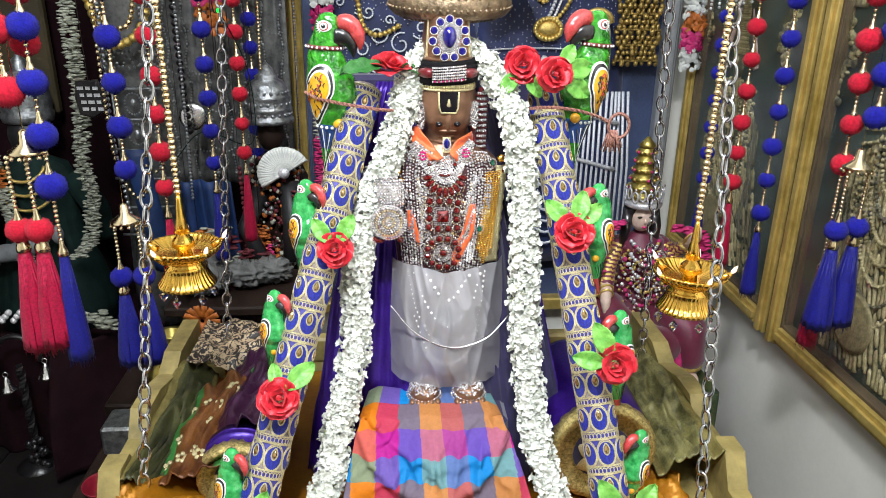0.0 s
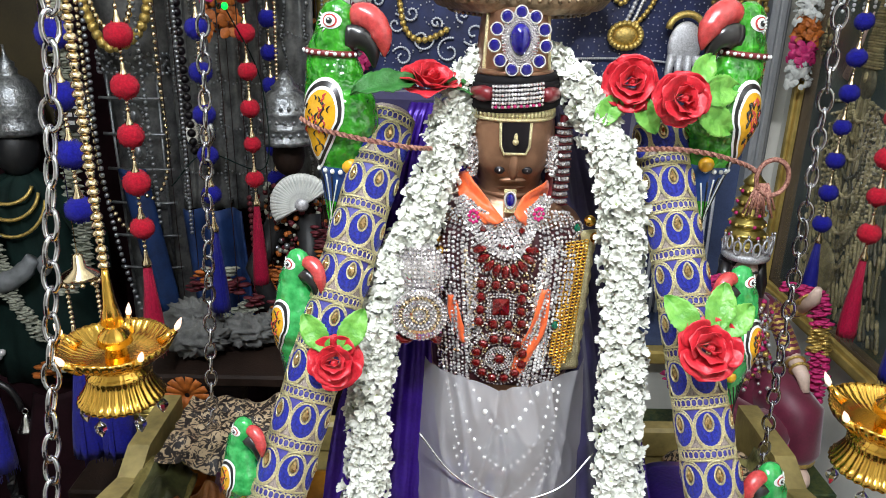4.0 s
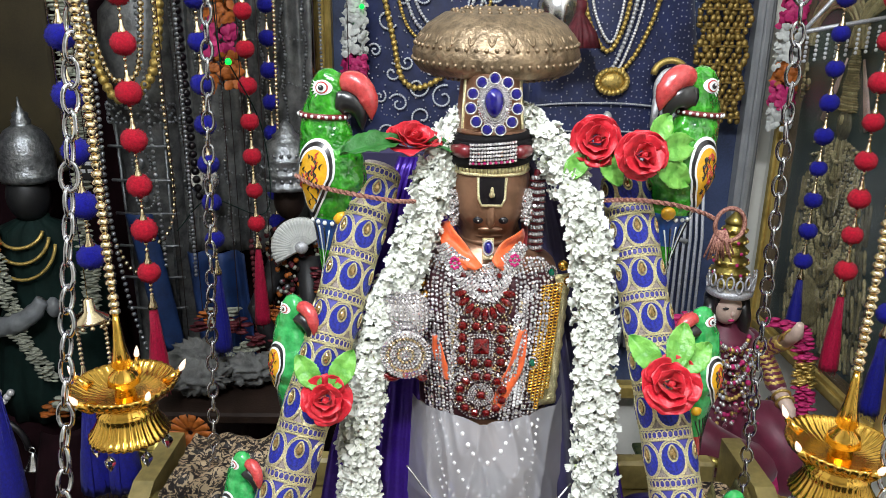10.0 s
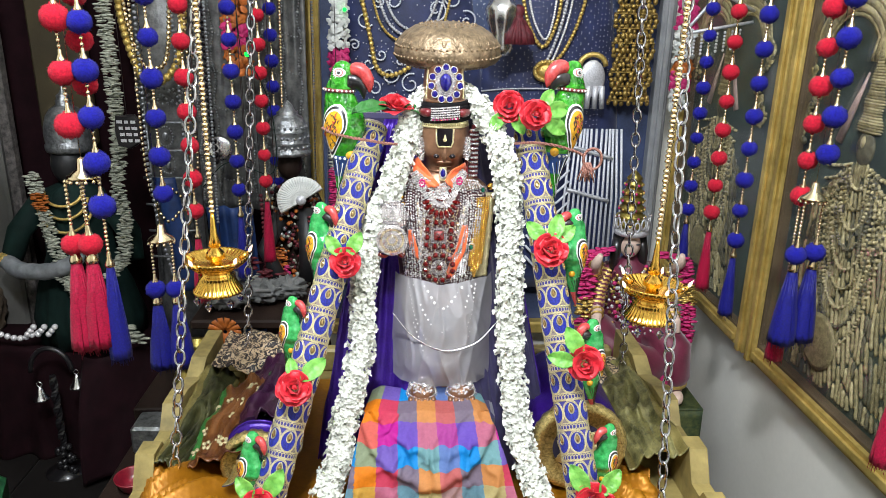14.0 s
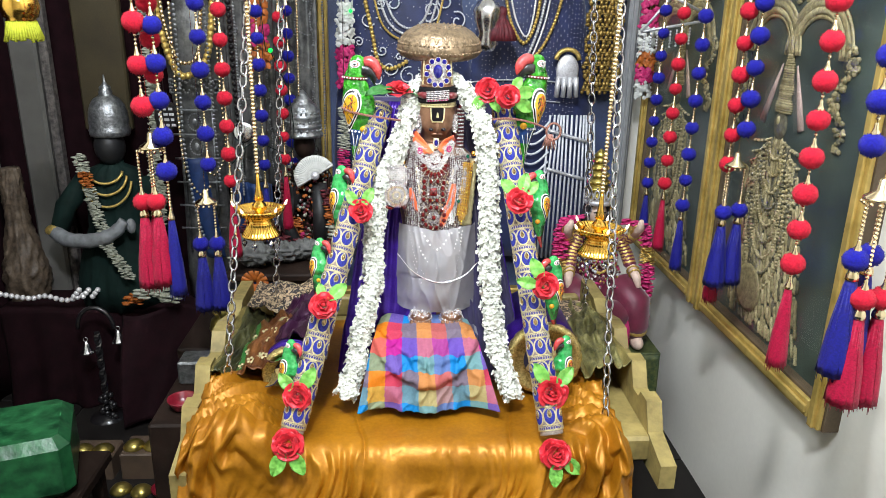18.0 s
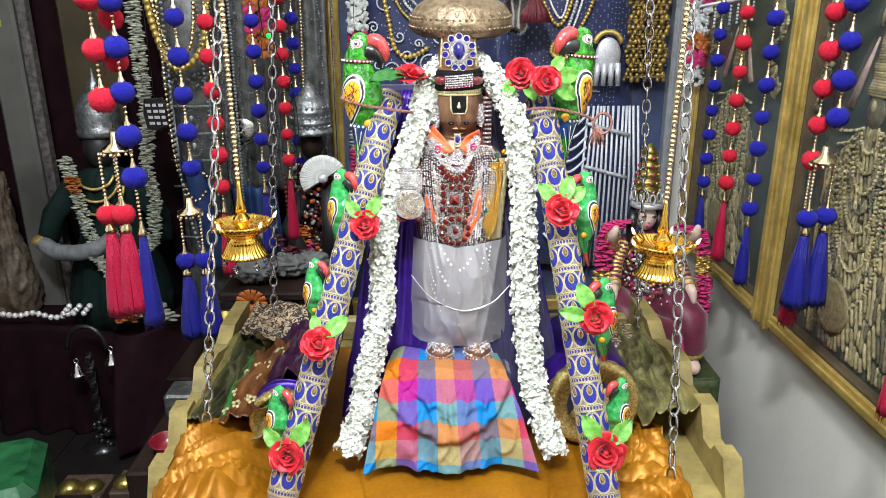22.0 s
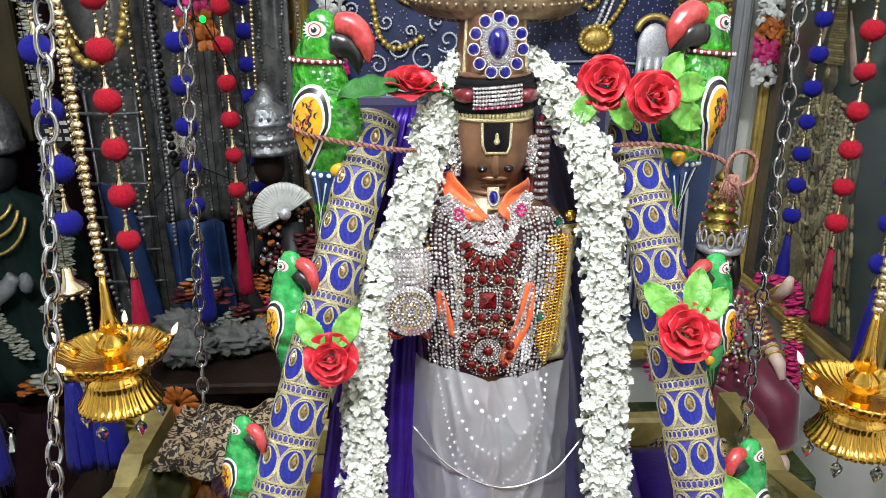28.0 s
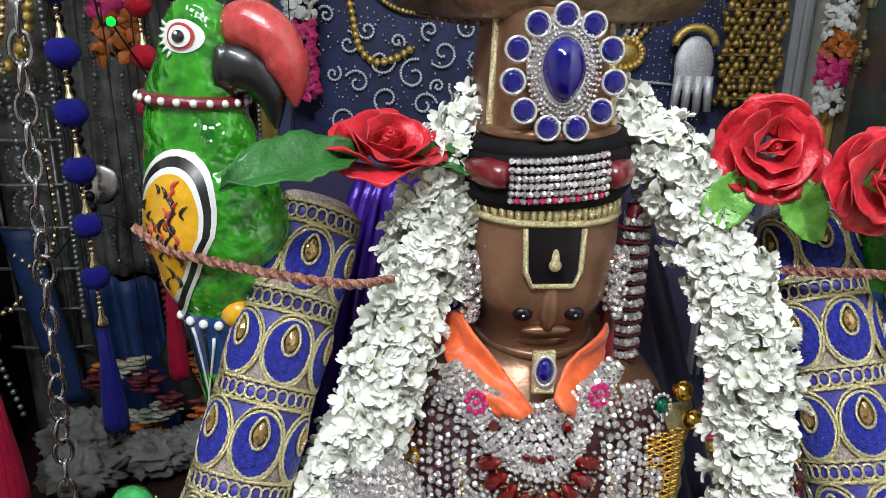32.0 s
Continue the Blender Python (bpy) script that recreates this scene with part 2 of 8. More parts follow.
# ---- mesh tools ----
class Geo:
    """Collects vertices and faces, with a material slot for each face."""

    def __init__(self):
        self.v, self.f, self.mi, self.sm = [], [], [], []

    def add(self, vs, fs, mi=0, smooth=True, m=None):
        o = len(self.v)
        for p in vs:
            p = Vector(p)
            self.v.append(tuple(m @ p) if m is not None else tuple(p))
        for q in fs:
            self.f.append([o + i for i in q])
            self.mi.append(mi)
            self.sm.append(smooth)
        return self

    def box(self, c, s, mi=0, m=None, bevel=0.0):
        x, y, z = (d / 2 for d in s)
        b = min(bevel, x * 0.45, y * 0.45, z * 0.45)
        if b <= 0:
            vs = [(c[0] + i * x, c[1] + j * y, c[2] + k * z) for i in (-1, 1) for j in (-1, 1) for k in (-1, 1)]
            return self.add(vs, [(0, 1, 3, 2), (4, 6, 7, 5), (0, 4, 5, 1), (2, 3, 7, 6), (0, 2, 6, 4), (1, 5, 7, 3)], mi, False, m)
        rings = []
        for zz, inset in ((-z, b), (-z + b, 0), (z - b, 0), (z, b)):
            xx, yy = x - inset, y - inset
            k = b if inset == 0 else b * 0.5
            ring = [(-xx + k, -yy), (xx - k, -yy), (xx, -yy + k), (xx, yy - k), (xx - k, yy), (-xx + k, yy), (-xx, yy - k), (-xx, -yy + k)]
            rings.append([(c[0] + p, c[1] + q, c[2] + zz) for p, q in ring])
        return self.loft(rings, mi, m=m, smooth=False)

    def loft(self, rings, mi=0, m=None, smooth=True, caps=True, closed=True):
        n = len(rings[0])
        vs = [p for r in rings for p in r]
        fs = []
        for i in range(len(rings) - 1):
            for j in range(n if closed else n - 1):
                k = (j + 1) % n
                fs.append((i * n + j, i * n + k, (i + 1) * n + k, (i + 1) * n + j))
        if caps and closed:
            fs.append(tuple(range(n - 1, -1, -1)))
            fs.append(tuple((len(rings) - 1) * n + j for j in range(n)))
        return self.add(vs, fs, mi, smooth, m)

    def lathe(self, prof, n=24, mi=0, m=None, c=(0, 0, 0), smooth=True, wave=None):
        rings = []
        for r, z in prof:
            ring = []
            for j in range(n):
                a = 2 * math.pi * j / n
                k = r * (wave(a, z) if wave else 1)
                ring.append((c[0] + k * math.cos(a), c[1] + k * math.sin(a), c[2] + z))
            rings.append(ring)
        return self.loft(rings, mi, m, smooth)

    def ball(self, c, r, mi=0, n=12, k=7, m=None, s=(1, 1, 1), lump=0.0, smooth=True):
        prof = []
        for i in range(k + 1):
            a = math.pi * i / k
            prof.append((max(1e-5, math.sin(a)), -math.cos(a)))
        rings = []
        for q, z in prof:
            ring = []
            for j in range(n):
                a = 2 * math.pi * j / n
                w = 1 + (random.uniform(-lump, lump) if lump and q > 0.01 else 0)
                ring.append((c[0] + r * s[0] * q * w * math.cos(a), c[1] + r * s[1] * q * w * math.sin(a), c[2] + r * s[2] * z * w))
            rings.append(ring)
        return self.loft(rings, mi, m, smooth)

    def tube(self, path, r, mi=0, n=8, closed=False, m=None, flat=1.0, up=None, smooth=True, twist=0.0):
        pts = [Vector(p) for p in path]
        rad = r if isinstance(r, (list, tuple)) else [r] * len(pts)
        rings = []
        u = None
        for i, p in enumerate(pts):
            a = pts[(i - 1) % len(pts)] if closed or i > 0 else p
            b = pts[(i + 1) % len(pts)] if closed or i < len(pts) - 1 else p
            t = (b - a).normalized()
            if u is None:
                u = Vector(up) if up else (Vector((0, 0, 1)) if abs(t.z) < 0.9 else Vector((1, 0, 0)))
            u = (u - t * u.dot(t)).normalized()
            w = t.cross(u)
            ring = []
            for j in range(n):
                q = 2 * math.pi * j / n + twist * i
                ring.append(p + u * (rad[i] * math.cos(q) * flat) + w * (rad[i] * math.sin(q)))
            rings.append(ring)
        if closed:
            rings.append(rings[0])
        return self.loft(rings, mi, m, smooth, caps=not closed)

    def sheet(self, fn, nu, nv, mi=0, thick=0.0, m=None, pick=None):
        """A sheet from fn(u, v), both 0 to 1, with a back face at a small distance."""
        vs = [Vector(fn(i / nu, j / nv)) for j in range(nv + 1) for i in range(nu + 1)]
        q = lambda i, j: j * (nu + 1) + i
        fs = [(q(i, j), q(i + 1, j), q(i + 1, j + 1), q(i, j + 1)) for j in range(nv) for i in range(nu)]
        for k, face in enumerate(fs):
            i, j = k % nu, k // nu
            self_mi = pick((i + 0.5) / nu, (j + 0.5) / nv) if pick else mi
            fs[k] = (face, self_mi)
        o = len(self.v)
        self.add(vs, [], 0, True, m)
        for face, s in fs:
            self.f.append([o + a for a in face])
            self.mi.append(s)
            self.sm.append(True)
        if thick:
            nor = [Vector() for _ in vs]
            for face, s in fs:
                d = (vs[face[1]] - vs[face[0]]).cross(vs[face[3]] - vs[face[0]])
                for a in face:
                    nor[a] += d
            o2 = len(self.v)
            self.add([p - d.normalized() * thick for p, d in zip(vs, nor)], [], 0, True, m)
            for face, s in fs:
                self.f.append([o2 + a for a in reversed(face)])
                self.mi.append(s)
                self.sm.append(True)
            rim = [q(i, 0) for i in range(nu + 1)] + [q(nu, j) for j in range(1, nv + 1)] + [q(i, nv) for i in range(nu - 1, -1, -1)] + [q(0, j) for j in range(nv - 1, 0, -1)]
            for a, b in zip(rim, rim[1:] + rim[:1]):
                self.f.append([o + b, o + a, o2 + a, o2 + b])
                self.mi.append(mi)
                self.sm.append(True)
        return self

    def mesh(self, name, mats):
        me = bpy.data.meshes.new(name)
        me.from_pydata(self.v, [], self.f)
        for k in mats if isinstance(mats, (list, tuple)) else [mats]:
            me.materials.append(M[k])
        me.polygons.foreach_set("material_index", self.mi)
        me.polygons.foreach_set("use_smooth", self.sm)
        me.update()
        return me


def thing(name, geo, mats, label, category, group="", kind="", at=None):
    ob = new(name, geo.mesh(name, mats) if geo else None)
    if at is not None:
        ob.matrix_world = at
    return tagged(ob, label, category, group, kind)


def stuffed(name, piece, geo, mats, label, category, group=""):
    """A thing whose many tiny pieces are one part."""
    e = thing(name, None, None, label, category, group)
    part(piece, geo, mats, e, kind="stuff")
    return e


def part(name, geo, mats, parent, label="", m=None, kind=""):
    """Links a mesh as one part under a thing or a part; m places it in the parent's space."""
    me = geo if isinstance(geo, bpy.types.Mesh) else geo.mesh(name, mats)
    ob = new(name, me)
    ob.parent = parent
    if m is not None:
        ob.matrix_basis = m
    return tagged(ob, label, "", "", kind)


def catmull(pts, k=6):
    pts = [Vector(p) for p in pts]
    p = [pts[0] * 2 - pts[1]] + pts + [pts[-1] * 2 - pts[-2]]
    out = []
    for i in range(1, len(p) - 2):
        for j in range(k):
            t = j / k
            out.append(0.5 * (2 * p[i] + (p[i + 1] - p[i - 1]) * t + (2 * p[i - 1] - 5 * p[i] + 4 * p[i + 1] - p[i + 2]) * t * t + (3 * p[i] - p[i - 1] - 3 * p[i + 1] + p[i + 2]) * t ** 3))
    out.append(pts[-1])
    return out


def spaced(path, step):
    """Points at even steps along a path."""
    out, left = [Vector(path[0])], step
    for a, b in zip(path, path[1:]):
        a, b = Vector(a), Vector(b)
        d = (b - a).length
        while left <= d:
            out.append(a.lerp(b, left / d))
            left += step
        left -= d
    return out


def facing(p, normal, up=(0, 0, 1), s=1.0, roll=0.0):
    """A pose at p whose local z points along normal and local y as near up as may be."""
    z = Vector(normal).normalized()
    y = Vector(up) - z * Vector(up).dot(z)
    y.normalize()
    x = y.cross(z)
    m = Matrix((x, y, z)).transposed().to_4x4()
    return Matrix.Translation(p) @ m @ Matrix.Rotation(roll, 4, "Z") @ Matrix.Scale(s, 4)


# ---- room ----
def slab(name, c, s, m, label="", cat=""):
    return thing(name, Geo().box(c, s), [m], label, cat, kind="structure")


slab("floor", (-0.25, 0.2, -0.05), (2.5, 4.0, 0.1), "grout", "tiled floor, its shade put into the dark colour", "floor")
slab("ceiling", (-0.25, 0.2, 2.65), (2.5, 4.0, 0.1), "ceiling", "plain white painted ceiling", "ceiling")
slab("wall_east", (0.90, 0.2, 1.3), (0.10, 4.0, 2.6), "wall", "pale grey painted plaster wall", "wall")
slab("wall_north", (-0.25, 2.14, 1.3), (2.2, 0.10, 2.6), "wall", "pale grey painted back wall", "wall")
# west and south walls are unseen, added pale so they bounce light back
slab("wall_west", (-1.40, 0.2, 1.3), (0.10, 4.0, 2.6), "wall", "added unseen side wall, pale to bounce light", "wall")
slab("wall_south", (-0.25, -1.75, 1.3), (2.2, 0.10, 2.6), "wall", "added unseen wall behind the visitor, pale to bounce light", "wall")


# ---- swing with its chains ----
def rail_geo(x, side):
    g = Geo()
    prof = [(1.22, 0.50), (1.22, 0.655), (1.10, 0.655), (1.06, 0.635), (0.98, 0.655), (0.93, 0.655), (0.905, 0.62), (0.85, 0.62), (0.835, 0.645), (0.80, 0.645), (0.775, 0.60), (0.745, 0.60), (0.735, 0.615), (0.70, 0.615), (0.675, 0.565), (0.60, 0.545), (0.60, 0.50)]
    a = [(x - 0.014, y, z) for y, z in prof]
    b = [(x + 0.014, y, z) for y, z in prof]
    n = len(prof)
    fs = [(i, (i + 1) % n, n + (i + 1) % n, n + i) for i in range(n)]
    g.add(a + b, fs, 0, False)
    # side faces as vertical strips
    for off, flip in ((0, False), (n, True)):
        ys = [(p[0], p[1]) for p in prof]
        for (y0, z0), (y1, z1) in zip(ys[1:-2], ys[2:-1]):
            if abs(y0 - y1) < 1e-6:
                continue
            xx = x - 0.014 if off == 0 else x + 0.014
            q = [(xx, y0, 0.50), (xx, y0, z0), (xx, y1, z1), (xx, y1, 0.50)]
            g.add(q, [(0, 1, 2, 3) if not flip else (3, 2, 1, 0)], 0, False)
    return g


swing = thing("swing", None, None, "cream painted wooden swing seat with stepped side rails", "swing", at=pose(0, 0, 0))
part("seat", Geo().box((0.05, 0.965, 0.535), (0.86, 0.60, 0.05), bevel=0.006), ["wood"], swing)
part("side_rail", rail_geo(-0.365, -1), ["wood"], swing)
part("side_rail", rail_geo(0.465, 1), ["wood"], swing)
part("back_rail", Geo().box((0.05, 1.235, 0.585), (0.80, 0.028, 0.05), bevel=0.005), ["wood"], swing)


def link_mesh():
    path = []
    for i in range(18):
        a = 2 * math.pi * i / 18
        path.append((0.0066 * math.cos(a), 0, 0.0118 * math.sin(a)))
    return Geo().tube(path, 0.0020, n=7, closed=True).mesh("chain_link", ["steel"])


LINK = link_mesh()


def chain(top, bottom, label):
    e = thing("swing_chain", None, None, label, "chain", "chains of the swing", at=Matrix.Translation(top))
    a, b = Vector(top), Vector(bottom)
    n = int((b - a).length / 0.0200)
    d = (b - a) / n
    q = (-d).to_track_quat("Z", "Y").to_matrix().to_4x4()
    for i in range(n):
        m = Matrix.Translation(d * (i + 0.5)) @ q @ Matrix.Rotation((i % 2) * math.pi / 2 + random.uniform(-0.5, 0.5) + 0.5, 4, "Z") @ Matrix.Rotation(random.uniform(-0.08, 0.08), 4, "X")
        part("chain_link", LINK, None, e, m=m)
    return e


chain((-0.125, 1.01, 2.60), (-0.320, 0.758, 0.56), "steel link chain holding a front corner of the swing")
chain((-0.134, 1.07, 2.60), (-0.292, 1.148, 0.56), "steel link chain holding a rear corner of the swing")
chain((0.374, 1.05, 2.60), (0.372, 0.680, 0.57), "steel link chain holding a front corner of the swing")
chain((0.285, 0.90, 2.60), (0.434, 1.090, 0.57), "steel link chain holding a rear corner of the swing")


# ---- mustard satin cloth over the seat ----
def ramp01(a, b, x):
    t = min(1.0, max(0.0, (x - a) / (b - a)))
    return t * t * (3 - 2 * t)


def crease(x, y, z):
    """Sharp-crested folds, 0 to 1."""
    return (1 - min(1.0, 2.2 * abs(noise.noise((x, y, z))))) ** 2


FOLDS = []
for k in range(15):
    rk = random.Random(40 + k)
    FOLDS.append((-0.36 + 0.054 * k + rk.uniform(-0.02, 0.02), rk.uniform(-0.16, 0.16), rk.uniform(0.010, 0.026), rk.uniform(0.010, 0.034), rk.uniform(0.0, 0.22)))


def pleat(f):
    """A crest with sharp edges for each whole number."""
    d = abs(2 * (f - math.floor(f)) - 1)
    return (1 - d) ** 1.4


def swell(x, s):
    """Long folds that run down the hanging part, each with its own slant, width and start."""
    h = 0.0
    for x0, slant, wide, deep, start in FOLDS:
        d = (x - x0 - slant * s - 0.012 * math.sin(7 * s + 30 * x0)) / (wide * (1 + 0.8 * s))
        h += deep * math.exp(-d * d) * ramp01(start, start + 0.25, s)
    return h


def satin_top(x, y):
    left = ramp01(-0.165, -0.255, x) * ramp01(-0.375, -0.335, x) * ramp01(0.95, 0.74, y)
    right = ramp01(0.285, 0.350, x) * ramp01(0.415, 0.375, x) * ramp01(0.92, 0.76, y)
    side = max(ramp01(-0.15, -0.24, x), ramp01(0.27, 0.34, x))
    n1 = noise.noise((x * 7, y * 7, 3.1))
    al, ac = 0.82 * abs(x) - 0.57 * y, 0.57 * abs(x) + 0.82 * y
    gather = pleat(ac * 25 + 1.3 * n1 + 0.8 * noise.noise((al * 9, ac * 4, 1.2))) * (0.55 + 0.45 * noise.noise((al * 6, ac * 10, 5.5)))
    fine = pleat(ac * 62 + 2.2 * n1 + 1.2 * noise.noise((al * 14, ac * 9, 7.2))) * max(0.0, noise.noise((al * 10, ac * 12, 9.5)) + 0.3)
    z = 0.5725 + 0.060 * left * (0.85 + 0.15 * math.sin(30 * x + 14 * y)) + 0.016 * right
    flat = 0.0030 * crease(x * 3.2 + y * 1.5, y * 2.0 + x, 1.7) + 0.0020 * crease(x * 9 - y * 4, y * 5, 6.1) - 0.004 * (math.exp(-((x + 0.075 - 0.25 * (0.72 - y)) / 0.004) ** 2) + math.exp(-((x - 0.205 + 0.15 * (0.72 - y)) / 0.004) ** 2)) * ramp01(0.80, 0.70, y)
    return z + side * (0.038 * gather + 0.022 * fine - 0.012) + (1 - side) * flat


def satin(u, v):
    x = -0.362 + 0.765 * u
    edge = 0.650
    if v < 0.40:
        t = v / 0.40
        y = 1.16 - (1.16 - edge) * t
        return (x, y + 0.003 * noise.noise((x * 14, y * 9, 4)) * (1 - t), max(0.566, satin_top(x, y)))
    s = (v - 0.40) / 0.60
    drop = 0.42 * s
    warp = noise.noise((x * 6, s * 3, 1.0))
    tuck = pleat(x * 30 + 3.0 * s + 2.2 * warp + 0.6 * noise.noise((x * 22, s * 9, 3.0))) * max(0.0, 0.45 + noise.noise((x * 7, s * 4, 6.0))) * ramp01(0.0, 0.07, s)
    fall = ramp01(0.0, 0.10, s)
    h = swell(x, s)
    a = min(1.0, drop / 0.055) * math.pi / 2
    y = edge - 0.034 * math.sin(a) - fall * h - 0.022 * tuck - 0.006 * pleat(x * 75 + 4 * warp + 6 * s) * max(0.0, 0.2 + noise.noise((x * 14, s * 7, 8.0))) * fall - 0.03 * s
    z = satin_top(x, edge) - 0.034 * (1 - math.cos(a)) - max(0.0, drop - 0.055)
    return (x + (x - 0.02) * 0.05 * s, y, z)


thing("seat_cloth", Geo().sheet(satin, 420, 220, thick=0.0015), ["satin"], "mustard yellow satin cloth draped and wrinkled over the swing seat", "cloth")

# ---- purple drape and throne back behind the statue ----
def drape(u, v):
    w = 0.080 + 0.105 * v ** 0.8
    x = 0.065 + (u - 0.5) * 2 * w
    y = 1.01 - 0.16 * v - 0.024 * crease(u * 7 + 0.9 * v, v * 0.8, 2.4) * (0.4 + v) - 0.012 * crease(u * 17 - 2 * v, v * 1.2, 5.1) * (0.3 + v) + 0.02 * abs(u - 0.5)
    return (x, y, 1.11 - 0.51 * v)


thing("purple_drape", Geo().sheet(drape, 90, 40, thick=0.003, pick=lambda u, v: 1 if u > 0.52 else 0), ["purple", "navy"], "purple and navy silk cloth hanging in folds behind the statue", "cloth")
thing("throne_back", Geo().box((0.065, 1.075, 0.84), (0.30, 0.03, 0.545), bevel=0.008), ["navy"], "dark navy upholstered back board of the seat", "back board")


# ---- statue: one plain mesh ----
CX, CY = 0.0725, 0.955


def body(z):
    """Half width and half depth of the figure at height z."""
    keys = [(0.70, 0.060, 0.085), (0.74, 0.062, 0.080), (0.80, 0.066, 0.075), (0.88, 0.066, 0.074), (0.94, 0.072, 0.078), (0.99, 0.076, 0.075), (1.015, 0.070, 0.068), (1.034, 0.052, 0.056), (1.046, 0.030, 0.046), (1.056, 0.028, 0.046), (1.064, 0.030, 0.052), (1.078, 0.0355, 0.058), (1.10, 0.038, 0.059), (1.14, 0.036, 0.056), (1.16, 0.031, 0.050), (1.20, 0.028, 0.046), (1.222, 0.022, 0.038)]
    for (z0, a0, b0), (z1, a1, b1) in zip(keys, keys[1:]):
        if z <= z1:
            t = max(0, (z - z0) / (z1 - z0))
            t = t * t * (3 - 2 * t)
            return a0 + (a1 - a0) * t, b0 + (b1 - b0) * t
    return keys[-1][1:]


def front(x, z, off=0.0):
    """The place on the figure's front at x and z, off metres proud of it."""
    a, b = body(z)
    k = min(0.985, abs(x - CX) / a)
    return Vector((x, CY - b * (1 - k ** 2.6) ** (1 / 2.6) - off, z))


def front_normal(x, z):
    d = 0.003
    n = (front(x + d, z) - front(x - d, z)).cross(front(x, z + d) - front(x, z - d)).normalized()
    return n if n.y < 0 else -n


g = Geo()
rings = []
zs = [0.700 + i * 0.006 for i in range(88)]
for z in zs:
    a, b = body(z)
    ring = []
    for j in range(48):
        t = 2 * math.pi * j / 48
        c, s = math.cos(t), math.sin(t)
        r = (abs(c) ** 2.6 + abs(s) ** 2.6) ** (-1 / 2.6)
        ring.append((CX + a * r * c, CY + b * r * s, z))
    rings.append(ring)
g.loft(rings)
# nose ridge, cheeks, chin, brow and neck rings
g.ball(front(CX, 1.078, -0.003), 0.006, n=12, k=8, s=(0.75, 0.9, 2.2))
for sx in (-1, 1):
    # black balls stand in for dark eye sockets, crystal dots for painted glints
    g.ball(front(CX + sx * 0.0115, 1.0735, 0.0005), 0.0046, 1, n=12, k=8, s=(1.0, 0.5, 0.75))
    g.ball(front(CX + sx * 0.0115, 1.0735, 0.002), 0.0010, 3, n=8, k=6)
    g.ball(front(CX + sx * 0.036, 1.092, -0.018), 0.012, n=12, k=8, s=(0.4, 0.6, 1.8))
g.ball(front(CX, 1.0645, 0.001), 0.006, n=14, k=8, s=(1.9, 0.4, 0.4))
for z, r in ((1.049, 0.0026), (1.0565, 0.0022)):
    a, b = body(z)
    g.tube([(CX + (a + 0.001) * math.cos(t), CY + (b + 0.001) * math.sin(t), z) for t in [2 * math.pi * i / 40 for i in range(40)]], r, n=7, closed=True)
# forehead mark with a raised gilded rim
mark = [(-0.0125, 0.013), (-0.0118, -0.006), (-0.009, -0.0125), (0.009, -0.0125), (0.0118, -0.006), (0.0125, 0.013)]
g.sheet(lambda u, v: front(CX + (2 * u - 1) * (0.0125 - 0.0035 * ramp01(0.55, 1.0, v)), 1.1135 - 0.0255 * v, 0.0010), 8, 10, 1)
g.tube([front(CX + x, 1.1005 + z, 0.0016) for x, z in mark], 0.0013, 2, n=6)
g.ball(front(CX, 1.1015, 0.0035), 0.0022, 2, n=10, k=7, s=(0.8, 0.6, 2.0))
g.ball(front(CX, 1.0985, 0.0035), 0.0028, 2, n=10, k=7, s=(1, 0.6, 1))
for i in range(23):
    x = CX - 0.034 + 0.068 * i / 22
    g.ball(front(x, 1.1195, 0.0005), 0.0022, 2, n=7, k=5, s=(0.8, 0.8, 1.5))
g.tube([front(CX - 0.036 + 0.072 * i / 20, 1.1155, 0.001) for i in range(21)], 0.0016, 2, n=6)
g.tube([front(CX - 0.036 + 0.072 * i / 20, 1.1235, 0.001) for i in range(21)], 0.0014, 2, n=6)
# crown relief
for sx in (-1, 1):
    g.tube([front(CX + sx * (0.027 - 0.06 * (z - 1.15) * 0.9), z, 0.0015) for z in [1.150 + 0.004 * i for i in range(14)]], 0.0017, 2, n=6)
g.tube([front(CX - 0.029 + 0.058 * i / 16, 1.1515, 0.002) for i in range(17)], 0.0026, 0, n=7)
# feet
for sx in (-1, 1):
    g.ball((CX + sx * 0.030, 0.852, 0.722), 0.021, 0, n=16, k=10, s=(1.0, 1.3, 0.72))
    for k in range(5):
        g.ball((CX + sx * 0.030 + (k - 2) * 0.0085, 0.8275 + 0.002 * abs(k - 2), 0.7155), 0.0052, 0, n=10, k=7, s=(0.85, 1.3, 0.9))
thing("statue", g, ["bronze", "blackgloss", "goldthread", "crystal"], "standing copper-bronze statue with a tall crown, dressed and jewelled", "statue")

# plinth under the feet
thing("plinth", Geo().box((CX, 0.905, 0.643), (0.16, 0.19, 0.114), bevel=0.006), ["navy"], "low plinth hidden under a checked cloth", "plinth")


# ---- canopy disc over the crown ----
g = Geo()
prof = [(0.004, 0.030), (0.025, 0.0295), (0.050, 0.025), (0.066, 0.015), (0.076, 0.002), (0.080, -0.010), (0.079, -0.020), (0.073, -0.027), (0.060, -0.030), (0.054, -0.033), (0.050, -0.030), (0.030, -0.026), (0.010, -0.024), (0.002, -0.024)]
sm = []
for (r0, z0), (r1, z1) in zip(prof, prof[1:]):
    sm += [(r0 + (r1 - r0) * k / 3, z0 + (z1 - z0) * k / 3) for k in range(3)]
sm.append(prof[-1])
g.lathe(sm, 96, wave=lambda a, z: 1 + (0.006 * math.cos(24 * a) if z > -0.012 else 0.002 * math.cos(48 * a)))
